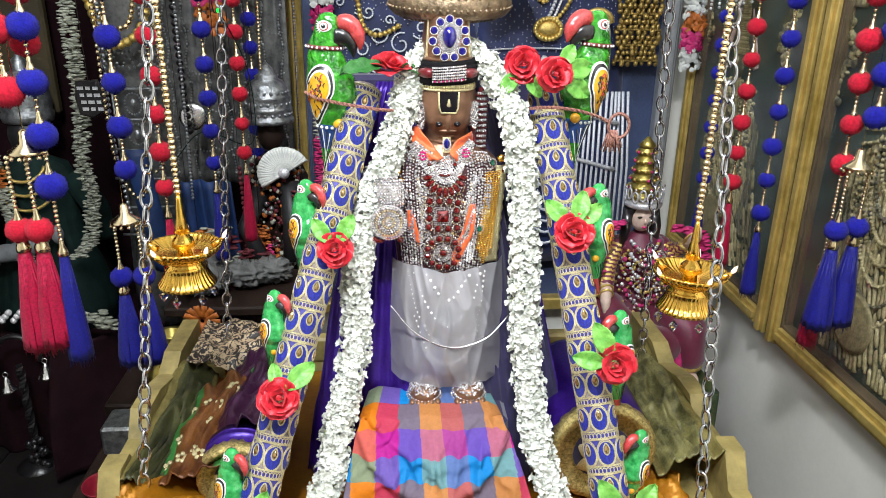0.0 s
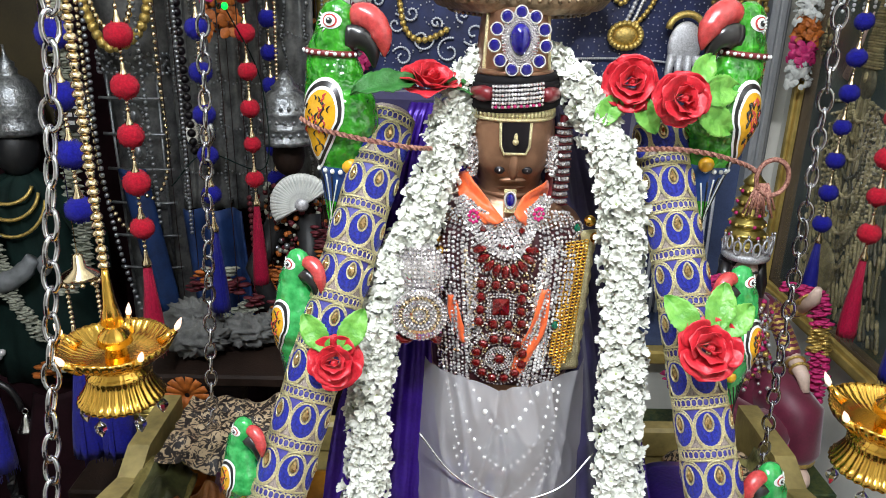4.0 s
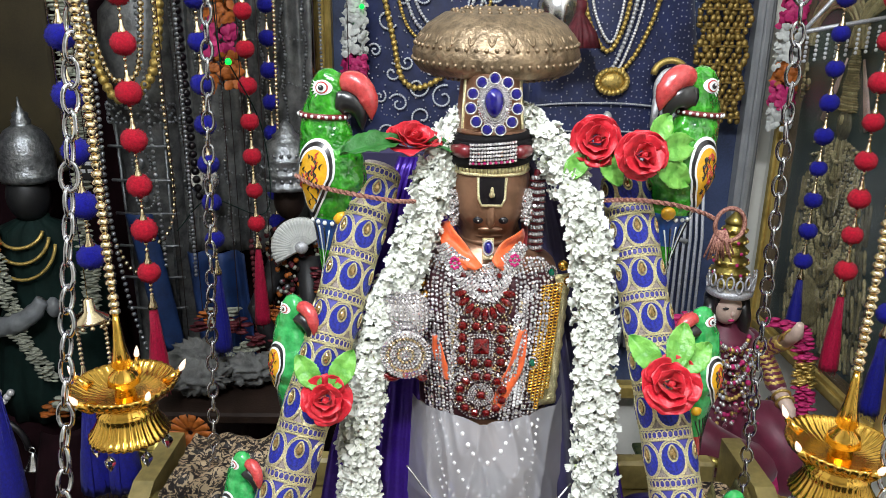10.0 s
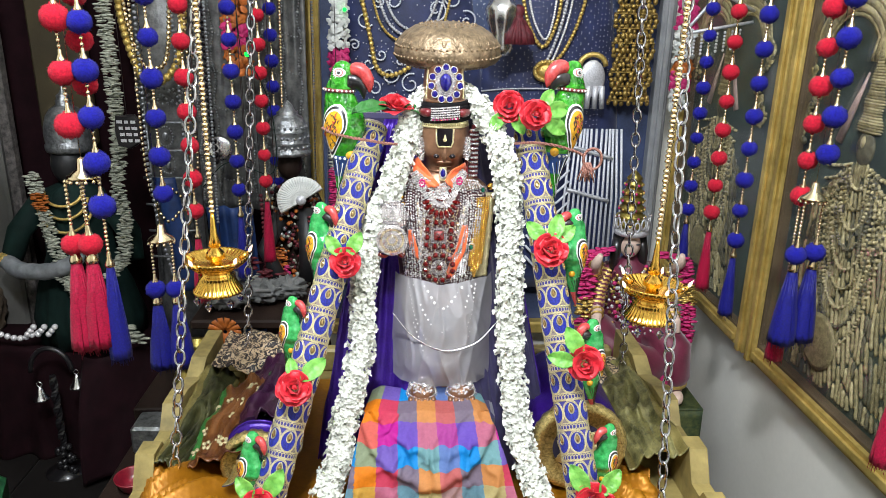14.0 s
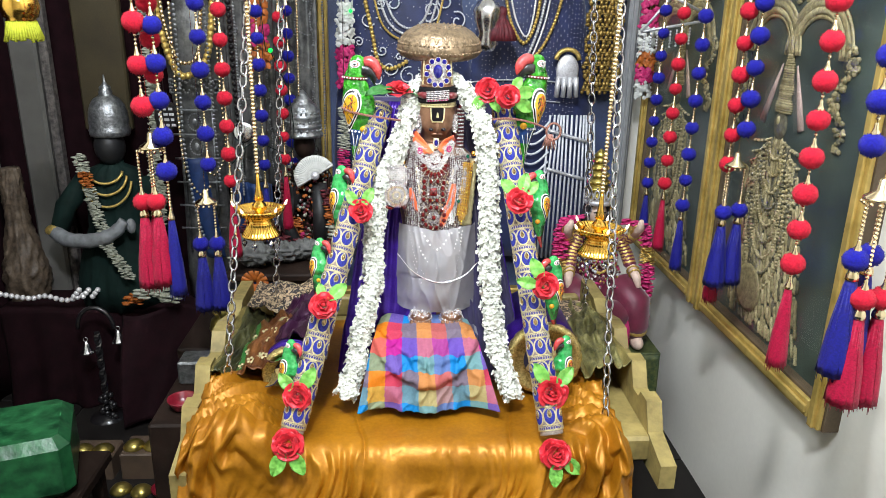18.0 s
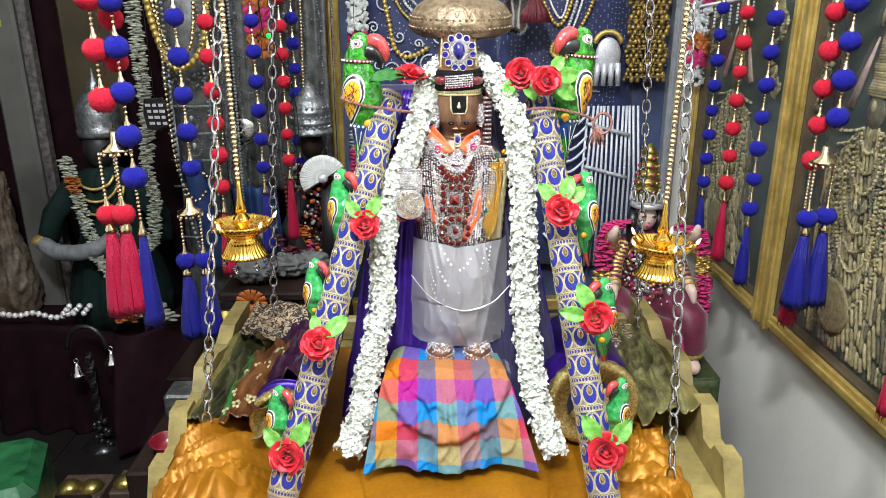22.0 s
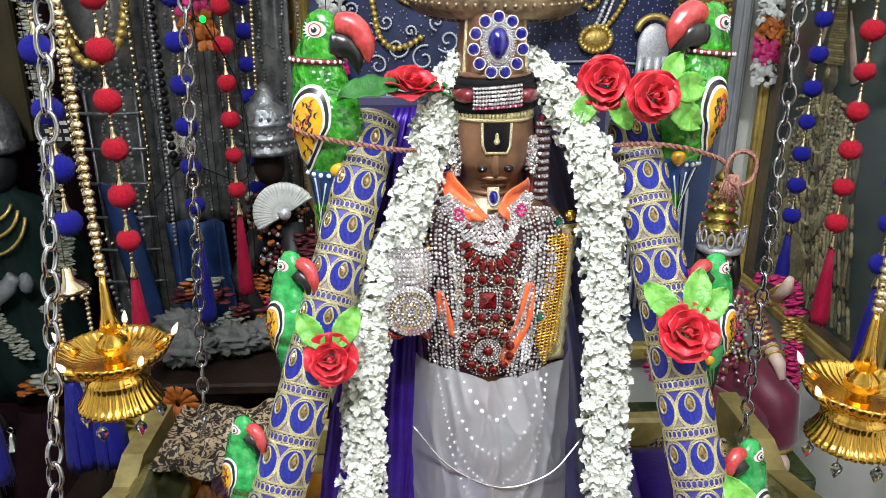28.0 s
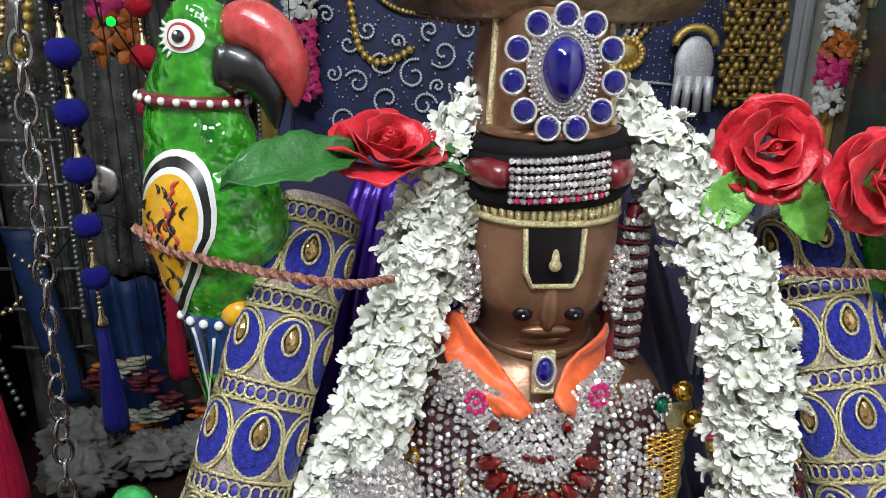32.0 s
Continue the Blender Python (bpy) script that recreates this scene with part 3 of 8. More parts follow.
for i in range(26):
    a = 2 * math.pi * i / 26
    arc = [(0.055 + 0.021 * math.sin(math.pi * k / 10), a - 0.10 + 0.20 * k / 10) for k in range(11)]
    g.tube([(r * math.cos(t), r * math.sin(t), 0.0235 - (r - 0.05) * 0.85 if r < 0.07 else 0.0145 - (r - 0.066) * 1.3) for r, t in arc], 0.0012, n=5)
for i in range(60):
    a = 2 * math.pi * i / 60
    g.ball((0.062 * math.cos(a), 0.062 * math.sin(a), -0.0305), 0.0016, n=6, k=4)
for ring_r, ring_z, cnt in ((0.030, 0.029, 20), (0.042, 0.0265, 28), (0.0775, -0.002, 54), (0.0795, -0.016, 60)):
    for i in range(cnt):
        a = 2 * math.pi * i / cnt
        g.ball((ring_r * math.cos(a), ring_r * math.sin(a), ring_z), 0.0022, n=6, k=4)
canopy = thing("canopy_disc", g, ["canopy"], "embossed gilded parasol disc over the crown", "parasol", at=pose(0.0785, 0.985, 1.2285, 4, 0, 0))
part("support_rod", Geo().tube([(0, 0, -0.024), (0, 0.05, -0.06), (0, 0.075, -0.16)], 0.006, n=8), ["bronze"], canopy)


# ---- stones ----
def stone(g, p, n, r, mi=0, sides=7, h=0.6, sy=1.0, up=(0, 0, 1)):
    """A faceted stone on a surface."""
    n = Vector(n).normalized() + Vector((random.uniform(-1, 1), random.uniform(-1, 1), random.uniform(-1, 1))) * 0.42
    m = facing(p, n, up, 1.0, random.uniform(0, 0.6))
    rings = [[(r * k * math.cos(2 * math.pi * j / sides), r * k * sy * math.sin(2 * math.pi * j / sides), r * h * z) for j in range(sides)] for k, z in ((1.0, 0), (1.0, 0.35), (0.55, 1.0))]
    g.loft(rings, mi, m, False)


def on_body(g, path, r, mi=0, step=None, off=0.0015, sides=7, h=0.7, jit=0.0):
    """Stones along a line of (x, z) over the figure's front."""
    pts = spaced([Vector((x, 0, z)) for x, z in path], step or 2.05 * r)
    for p in pts:
        x, z = p.x + random.uniform(-jit, jit), p.z + random.uniform(-jit, jit)
        zs = min(z, 1.024)
        q = front(x, zs, off)
        q.z = z
        stone(g, q, front_normal(x, zs) + Vector((random.uniform(-0.25, 0.25), 0, random.uniform(-0.25, 0.25))), r * random.uniform(0.88, 1.08), mi, sides, h)


def curve2(pts, k=8):
    return [(p.x, p.z) for p in catmull([(x, 0, z) for x, z in pts], k)]


# crown brooch
P0 = front(CX, 1.177, 0.006)
brooch = thing("crown_brooch", None, None, "large blue stone brooch ringed by rhinestones on the crown", "brooch", at=facing(P0, (0, -1, 0.10)))
g = Geo()
drop = []
for i in range(28):
    t = 2 * math.pi * i / 28
    drop.append((0.0088 * math.sin(t) * (1 - 0.22 * max(0, -math.cos(t))), 0.0128 * math.cos(t) + 0.001))
rings = [[(x * k, y * k, z) for x, y in drop] for k, z in ((1, 0), (1, 0.002), (0.9, 0.0045), (0.68, 0.0068), (0.35, 0.0080), (0.05, 0.0084))]
part("centre_stone", Geo().loft(rings), ["bluegem"], brooch, "polished dark blue drop stone")
for i in range(11):
    t = 2 * math.pi * i / 11
    m = Matrix.Translation((0.0205 * math.sin(t), 0.0222 * math.cos(t) - 0.0005, 0))
    s = part("side_stone", Geo().lathe([(0.0043, 0), (0.0043, 0.0012), (0.0030, 0.0026), (0.0002, 0.0028)], 9, smooth=False), ["bluegem"], brooch, m=m)
    part("setting", Geo().tube([(0.0048 * math.cos(2 * math.pi * j / 16), 0.0048 * math.sin(2 * math.pi * j / 16), 0.0012) for j in range(16)], 0.00085, n=6, closed=True), ["crystal"], s)
g = Geo()
g.loft([[(x * k, y * k, z) for x, y in drop] for k, z in ((1.72, -0.002), (1.72, 0), (1.0, 0.001))])
for k, n in ((1.12, 44), (1.30, 48), (1.47, 52), (1.63, 56)):
    for i in range(n):
        t = 2 * math.pi * (i + 0.5 * (k > 1.2)) / n
        stone(g, Vector((0.0088 * k * math.sin(t), 0.0128 * k * math.cos(t) + 0.001, 0.001)), (random.uniform(-0.3, 0.3), random.uniform(-0.3, 0.3), 1), 0.00088, sides=5, h=0.9, up=(0, 1, 0))
part("rhinestone_bed", g, ["crystal"], brooch, kind="stuff")

# headband
rolls = []
for z, r, f in ((1.1295, 0.0075, 1.25), (1.139, 0.0062, 1.2), (1.1455, 0.0055, 1.0)):
    a, b = body(z)
    pts = []
    for i in range(40):
        t = 2 * math.pi * i / 40
        c, s = math.cos(t), math.sin(t)
        q = (abs(c) ** 2.6 + abs(s) ** 2.6) ** (-1 / 2.6)
        pts.append((CX + (a - 0.001) * q * c, CY + (b - 0.001) * q * s, z + 0.0022 * math.cos(t)))
    rolls.append(Geo().tube(pts, r, n=10, closed=True, flat=f))
band = thing("headband", None, None, "black velvet headband with a rhinestone clasp round the statue's brow", "headband")
for roll_geo in rolls:
    part("velvet_roll", roll_geo, ["black"], band)
for sx in (-1, 1):
    part("red_roll", Geo().tube([front(CX + sx * (0.021 + 0.0035 * i), 1.136 - 0.0004 * i, 0.008 - 0.0010 * i) for i in range(5)], [0.0052, 0.0062, 0.0066, 0.0060, 0.004], n=9), ["pmaroon"], band, "dark red cloth roll")
g = Geo()
for r in range(6):
    for c in range(17):
        x = CX - 0.0195 + 0.039 * c / 16
        z = 1.1275 + 0.0032 * r
        stone(g, front(x, z + 0.0015 * (c - 8) / 8, 0.0095 - 0.00035 * abs(r - 2.5) ** 2), front_normal(x, z), 0.0016, 1 if r == 0 and c % 2 else 0, 6, 1.0)
part("rhinestone_clasp", g, ["crystal", "pink"], band, kind="stuff")

# earrings and the hanging string beside the face
for sx, zz in ((-1, 1.082), (1, 1.083)):
    g = Geo()
    for k in range(90):
        t, u = random.uniform(-1, 1), random.uniform(-1, 1)
        w = 0.0072 * (1 - 0.45 * abs(u) ** 2)
        p = Vector((CX + sx * 0.0335 + w * t * 0.8, 0.916 - 0.006 * (1 - t * t), zz + 0.0165 * u))
        stone(g, p, (t * 0.8, -1, random.uniform(-0.3, 0.4)), 0.0016, sides=6, h=0.9)
    g.ball((CX + sx * 0.0335, 0.920, zz), 0.0085, 0, n=14, k=10, s=(0.75, 0.7, 1.9))
    stuffed("earring", "stone_field", g, ["crystal"], "long rhinestone ear ornament", "earring", "ear ornaments")
g = Geo()
for k in range(11):
    for j in range(5):
        stone(g, Vector((0.1175 + (j - 2) * 0.0024, 0.928 - 0.0035 * (1 - ((j - 2) / 2.5) ** 2), 1.108 - 0.0068 * k)), ((j - 2) * 0.3, -1, 0.2), 0.0022, sides=6, h=0.9)
    g.tube([(0.1175 + 0.0075 * math.cos(math.pi * (1 + i / 8)), 0.93 + 0.004 * math.sin(math.pi * (1 + i / 8)), 1.1046 - 0.0068 * k) for i in range(9)], 0.0010, 1, n=5)
g.tube([(0.1175, 0.932, 1.115), (0.1175, 0.933, 1.03)], 0.004, 1, n=7)
stuffed("jewel_string", "stone_mass", g, ["crystal", "pmaroon"], "hanging rhinestone string beside the face", "jewel")
thing("ribbon", Geo().sheet(lambda u, v: (0.1075 + 0.006 * (u - 0.5) - 0.002 * v, 0.930 - 0.004 * u - 0.012 * v, 1.085 - 0.065 * v), 3, 10, thick=0.001), ["pmaroon"], "narrow maroon ribbon beside the neck", "ribbon")

# orange scarf: collar and two front ends
scarf = thing("orange_scarf", None, None, "orange silk scarf folded round the statue's neck", "scarf")
COLLARS = (((0.0345, 1.0695), (0.050, 1.051), (0.0655, 1.035), (0.025, 1.063), (0.030, 1.046), (0.050, 1.030)),
           ((0.1035, 1.0615), (0.084, 1.0545), (0.0735, 1.040), (0.108, 1.047), (0.096, 1.037), (0.083, 1.030)))
for k, (a0, a1, a2, b0, b1, b2) in enumerate(COLLARS):
    inner, outer = catmull([(x, 0, z) for x, z in (a0, a1, a2)], 8), catmull([(x, 0, z) for x, z in (b0, b1, b2)], 8)

    def collar(u, v, inner=inner, outer=outer):
        i = min(16, int(round(v * 16)))
        q = inner[i].lerp(outer[i], u)
        return (q.x, 0.918 - 0.034 * v ** 0.7 + 0.010 * u * (1 - v) - 0.0028 * math.sin(5 * u + 6 * v) - 0.0016 * crease(u * 3 + v, v * 3 - u, 4.0), q.z)
    part("collar_end", Geo().sheet(collar, 12, 16, thick=0.0012), ["orange"], scarf)
for sx, pts, wide in ((-1, ((-0.0485, 0.966), (-0.0445, 0.945), (-0.0375, 0.925)), 0.011), (1, ((0.0320, 0.976), (0.0265, 0.945), (0.0165, 0.918), (0.0100, 0.893)), 0.0155)):
    line = catmull([(CX + x, 0, z) for x, z in pts], 10)

    def tail(u, v, line=line, wide=wide):
        q = line[min(len(line) - 1, int(round(v * (len(line) - 1))))]
        w = wide * math.sin(math.pi * (0.12 + 0.72 * v)) ** 0.8
        return front(q.x + (u - 0.5) * w, q.z, 0.0046 + 0.0022 * math.sin(u * 6 + v * 5))
    part("hanging_end", Geo().sheet(tail, 10, len(line) - 1, thick=0.001), ["orange"], scarf)

# pendant at the throat
pend = thing("throat_pendant", None, None, "violet oval stone in a gold frame at the throat", "pendant", at=facing((0.0705, 0.891, 1.050), (0, -1, 0.15)))
part("stone", Geo().lathe([(0.0034, 0), (0.0034, 0.0012), (0.0022, 0.0024), (0.0002, 0.0028)], 16), ["bluegem"], pend, m=Matrix.Diagonal((1, 1.55, 1, 1)))
part("frame", Geo().tube([(0.0045 * math.cos(2 * math.pi * j / 20), 0.0068 * math.sin(2 * math.pi * j / 20), 0.0006) for j in range(20)], 0.0011, n=6, closed=True), ["crystal"], pend)
part("plate", Geo().box((0, -0.001, -0.0016), (0.0105, 0.020, 0.003), bevel=0.001), ["goldthread"], pend)

# chest jewellery: dark undercloth, collar, ruby breastplate, strands
def vest(u, v):
    z = 1.024 - 0.142 * v
    a, b = body(z)
    return front(CX + (u - 0.5) * 2 * a * 0.95, z, 0.0010)


thing("breast_cloth", Geo().sheet(vest, 30, 26, thick=0.0008), ["vestcloth"], "dark wine-red cloth under the chest jewellery", "cloth")

# horseshoe collar
g = Geo()
INNER = curve2([(CX - 0.040, 1.052), (CX - 0.027, 1.0425), (CX - 0.0146, 1.0355), (CX - 0.003, 1.0345), (CX + 0.0104, 1.0410), (CX + 0.027, 1.0560)], 6)
OUTER = curve2([(CX - 0.0485, 1.046), (CX - 0.031, 1.0205), (CX - 0.0185, 1.0085), (CX - 0.004, 1.0025), (CX + 0.0123, 1.0100), (CX + 0.0330, 1.0500)], 6)
for row in range(15):
    t = row / 14
    on_body(g, [(a[0] + (b[0] - a[0]) * t, a[1] + (b[1] - a[1]) * t) for a, b in zip(INNER, OUTER)], 0.0017 if row % 3 else 0.0020, 0, 0.0030, 0.0050 + 0.0014 * math.sin(math.pi * t), 6, 0.9, 0.0004)
for dx, zz in ((-0.032, 1.0357), (0.022, 1.0400)):
    for k in range(9):
        t = 2 * math.pi * k / 8
        r = 0.0050 if k < 8 else 0
        x, z = CX + dx + 0.75 * r * math.cos(t), zz + r * math.sin(t)
        stone(g, front(x, min(z, 1.024), 0.0078) + Vector((0, 0, max(0, z - 1.024))), (0, -1, 0.2), 0.0017, 1, 7, 0.8)
for dx, zz, r in ((-0.0240, 1.0256, 0.0028), (0.0085, 1.0256, 0.0028), (-0.010, 1.0140, 0.0017), (-0.0065, 1.0130, 0.0017), (-0.003, 1.0125, 0.0017), (0.0005, 1.0135, 0.0017)):
    stone(g, front(CX + dx, min(zz, 1.024), 0.0080) + Vector((0, 0, max(0, zz - 1.024))), (0, -1, 0.2), r, 2, 8, 0.7)
stuffed("collar_necklace", "stone_field", g, ["crystal", "pink", "ruby"], "wide horseshoe rhinestone collar with pink and red stones", "necklace")

# ruby breastplate: radiating drops, rows of round stones, a square centre and a rosette
plate = thing("ruby_breastplate", None, None, "long rhinestone breastplate set with rows of red stones", "necklace")
g = Geo()
ROUND = Geo().lathe([(0.0042, 0), (0.0042, 0.0016), (0.0030, 0.0030), (0.0003, 0.0036)], 10, smooth=False).mesh("red_stone", ["ruby"])
DROP = Geo().loft([[(0.0034 * k * math.sin(t) * (1 - 0.35 * max(0, math.cos(t))), 0.0058 * k * math.cos(t), h) for t in [2 * math.pi * i / 12 for i in range(12)]] for k, h in ((1, 0), (1, 0.0014), (0.6, 0.0030), (0.05, 0.0032))], smooth=False).mesh("red_drop", ["ruby"])


def set_stone(mesh, name, x, z, up=(0, 0, 1), ring=0.0053, n=11, sy=1.0, s=1.0):
    part(name, mesh, None, plate, m=facing(front(CX + x, z, 0.0062), front_normal(CX + x, z) + Vector((random.uniform(-0.15, 0.15), 0, random.uniform(-0.15, 0.15))), up, s))
    u = Vector(up).normalized()
    for k in range(n):
        t = 2 * math.pi * (k + 0.5) / n
        a, b = ring * math.cos(t), ring * sy * math.sin(t)
        xx, zz = x + a * u.z + b * u.x, z + b * u.z - a * u.x
        stone(g, front(CX + xx, zz, 0.0052), front_normal(CX + x, z), 0.0012, 0 if k % 3 else 1, 5, 1.0)


for k in range(9):
    a = math.radians(-76 + 19 * k)
    set_stone(DROP, "red_drop", -0.0042 + 0.0225 * math.sin(a), 1.0150 - 0.0225 * math.cos(a), (-math.sin(a), 0, math.cos(a)), 0.0046, 9, 1.5)
for dx, z in ((-0.0242, 0.9806), (-0.0115, 0.9806), (0.0008, 0.9806), (0.0123, 0.9786), (-0.0242, 0.9694), (0.0104, 0.9682), (-0.0242, 0.9582), (0.0104, 0.9574), (-0.0250, 0.9470), (-0.0127, 0.9453), (0.0000, 0.9453), (0.0112, 0.9461)):
    set_stone(ROUND, "red_stone", dx, z)
for k in range(12):
    t = 2 * math.pi * (k + 0.5) / 12
    set_stone(ROUND, "red_stone", -0.0058 + 0.0205 * math.cos(t), 0.9115 + 0.0205 * math.sin(t))
set_stone(ROUND, "red_stone", -0.0058, 0.9115, s=1.1)
part("square_stone", Geo().loft([[(s * a, s * b, h) for a, b in ((-1, -1), (1, -1), (1, 1), (-1, 1))] for s, h in ((0.0070, 0), (0.0070, 0.0015), (0.0008, 0.0046))], smooth=False), ["ruby"], plate, "square-cut dark red centre stone", m=facing(front(CX - 0.0070, 0.9618, 0.0068), (0, -1, 0.22)))
for q in (0.0084, 0.0108):
    n = int(q * 8 / 0.0026)
    for k in range(n):
        t = k / n * 4
        i, f = int(t), t - int(t)
        c = [(-1, -1), (1, -1), (1, 1), (-1, 1), (-1, -1)]
        stone(g, front(CX - 0.0070 + (c[i][0] + (c[i + 1][0] - c[i][0]) * f) * q, 0.9618 + (c[i][1] + (c[i + 1][1] - c[i][1]) * f) * q, 0.006), (0, -1, 0.2), 0.0012, 0, 5, 1.0)
for rr, n in ((0.0072, 18), (0.0094, 24), (0.0116, 30), (0.0265, 52)):
    for k in range(n):
        t = 2 * math.pi * k / n
        x, z = -0.0058 + rr * math.cos(t), 0.9115 + rr * math.sin(t)
        stone(g, front(CX + x, z, 0.0052), front_normal(CX + x, z), 0.0012, 0, 5, 1.0)
for k in range(900):
    x, z = random.uniform(-0.032, 0.021), random.uniform(0.893, 1.002)
    if abs(x + 0.0055) < 0.0265 - 0.05 * max(0, 0.93 - z):
        stone(g, front(CX + x, z, 0.0022), front_normal(CX + x, z), random.uniform(0.0009, 0.0015), 1 if k % 3 == 0 else 0, 5, 0.9)
part("rhinestone_field", g, ["crystal", "goldbead"], plate, kind="stuff")

# strands that fall from both shoulders and close in towards the waist
for sx, n, top, low in ((-1, 11, (-0.0665, -0.0290), (-0.0560, -0.0215)), (1, 10, (0.0585, 0.0245), (0.0475, 0.0120))):
    for k in range(n):
        t = k / (n - 1)
        a, b = top[0] + (top[1] - top[0]) * t, low[0] + (low[1] - low[0]) * t
        end = 0.874 + (0.055 if sx < 0 and k > 7 else 0.0) + 0.006 * (k % 2)
        g = Geo()
        on_body(g, curve2([(CX + a * 0.86, 1.040 - 0.010 * abs(t - 0.5)), (CX + a, 1.018), (CX + a + 0.15 * (b - a), 0.975), (CX + a + 0.55 * (b - a), 0.935), (CX + b, end)]), 0.0021 if k % 3 else 0.0017, 0, 0.0037, 0.0040 + 0.0012 * (k % 2), 6, 0.9, 0.0006)
        stuffed("rhinestone_strand", "stone_mass", g, ["crystal"], "long strand of rhinestones hanging down the chest", "necklace", "chest strands")
# short chains of gold settings between the strands
g = Geo()
for sx in (-1, 1):
    for k in range(6):
        on_body(g, curve2([(CX + sx * (0.038 - 0.003 * k) - 0.003, 1.014 - 0.007 * k), (CX + sx * (0.033 - 0.001 * k) - 0.004, 0.992 - 0.008 * k), (CX + sx * 0.027 - 0.005, 0.965 - 0.009 * k)]), 0.0020, 1 if (k + sx) % 3 else 0, 0.0038, 0.0036, 6, 0.9, 0.0008)
stuffed("gilt_strand", "stone_mass", g, ["goldbead", "crystal"], "short gilt and rhinestone strands beside the breastplate", "necklace")

# rhinestone hand piece and disc
hand = thing("hand_cover", None, None, "rhinestone-covered hand ornament with a round disc", "ornament", at=Matrix.Translation((-0.004, 0.872, 0.970)) @ Matrix.Scale(1.18, 4) @ Matrix.Translation((0.004, -0.882, -0.970)))
g = Geo()
g.ball((-0.004, 0.893, 0.985), 0.02, 0, n=18, k=12, s=(0.98, 0.8, 1.05))
for r in range(13):
    for c in range(13):
        u, w = (c - 6) / 6, (r - 6) / 6
        if u * u + w * w * 0.7 > 1.05:
            continue
        p = Vector((-0.004 + 0.0195 * u, 0.878 + 0.010 * (u * u + 0.6 * w * w), 0.986 + 0.019 * w))
        stone(g, p, (u * 0.5, -1, w * 0.5 + random.uniform(-0.2, 0.2)), 0.0016, 0, 6, 0.9)
part("hand_plate", g, ["crystal"], hand, kind="stuff")
g = Geo()
g.lathe([(0.0185, -0.004), (0.0190, 0), (0.0185, 0.001), (0.001, 0.0015)], 28, m=facing((-0.003, 0.872, 0.960), (0, -1, 0.1)))
for rr, n, mi in ((0.0005, 1, 0), (0.0030, 7, 0), (0.0058, 13, 1), (0.0084, 19, 0), (0.0110, 25, 0), (0.0136, 30, 1), (0.0162, 36, 0), (0.0184, 40, 0)):
    for k in range(n):
        t = 2 * math.pi * k / n
        stone(g, Vector((-0.003 + rr * math.cos(t), 0.8705, 0.960 + rr * math.sin(t))), (random.uniform(-0.2, 0.2), -1, 0.1 + random.uniform(-0.2, 0.2)), 0.0014, mi, 6, 0.9)
part("disc", g, ["crystal", "goldbead"], hand, kind="stuff")
part("bead_fringe", Geo().tube([(-0.02 + 0.004 * i, 0.875, 0.942 - 0.004 * math.sin(i)) for i in range(9)], 0.0032, n=6), ["ruby"], hand, "dark red bead fringe")

# gold chain curtain at the other side
g = Geo()
for c in range(5):
    for r in range(40 - 3 * abs(c - 2)):
        x = 0.1225 + 0.0042 * c - 0.00032 * r
        z = 1.012 - 0.0029 * r
        p = Vector((x, 0.893 - 0.0006 * r + 0.0020 * c, z))
        g.tube([p + Vector((0.0021 * math.cos(2 * math.pi * i / 8), -0.0004 * math.sin(i), 0.0015 * math.sin(2 * math.pi * i / 8))) for i in range(8)], 0.0008, 0, n=4, closed=True)
stuffed("gold_chain_curtain", "chain_mass", g, ["gold"], "rows of thick gold chain hanging at the statue's side", "chain")
g = Geo()
for c in range(3):
    for r in range(36):
        p = Vector((0.108 + 0.0036 * c - 0.0003 * r, 0.886 - 0.0004 * r + 0.003 * c, 1.010 - 0.0031 * r))
        stone(g, p, (0.3 + random.uniform(-0.3, 0.3), -1, 0.1), 0.0018, 0, 6, 0.9)
stuffed("rhinestone_curtain", "stone_mass", g, ["pearl"], "columns of rhinestones beside the gold chains", "necklace")
thing("gold_brocade_cloth", Geo().sheet(lambda u, v: (0.134 + 0.018 * u - 0.012 * v + 0.0008 * math.sin(v * 60), 0.917 - 0.026 * v + 0.006 * u, 1.016 - 0.125 * v), 6, 40, thick=0.0015), ["goldthread"], "pleated gold brocade sash at the statue's side", "sash")
for p in ((0.1315, 0.908, 1.0215), (0.1135, 0.878, 0.9425)):
    e = thing("emerald_clasp", None, None, "round green stone clasp ringed with rhinestones", "clasp", "green clasps", at=facing(p, (0.2, -1, 0.1)))
    part("stone", Geo().lathe([(0.0036, 0), (0.0036, 0.0015), (0.0022, 0.0032)], 9, smooth=False), ["emerald"], e, m=Matrix.Diagonal((0.85, 1.1, 1, 1)))
    g = Geo()
    for k in range(14):
        t = 2 * math.pi * k / 14
        stone(g, Vector((0.0050 * math.cos(t), 0.0058 * math.sin(t), 0)), (0, 0, 1), 0.0012, 0, 5, 1.0, up=(0, 1, 0))
    part("stone_ring", g, ["crystal"], e, kind="stuff")
for p in ((0.143, 0.912, 1.027), (0.149, 0.910, 1.012), (0.010, 0.905, 1.012), (0.014, 0.902, 1.000)):
    thing("gold_bell_bead", Geo().ball(p, 0.0052, n=12, k=8), ["gold"], "round old-gold bead on the shoulder", "bead", "old-gold beads")

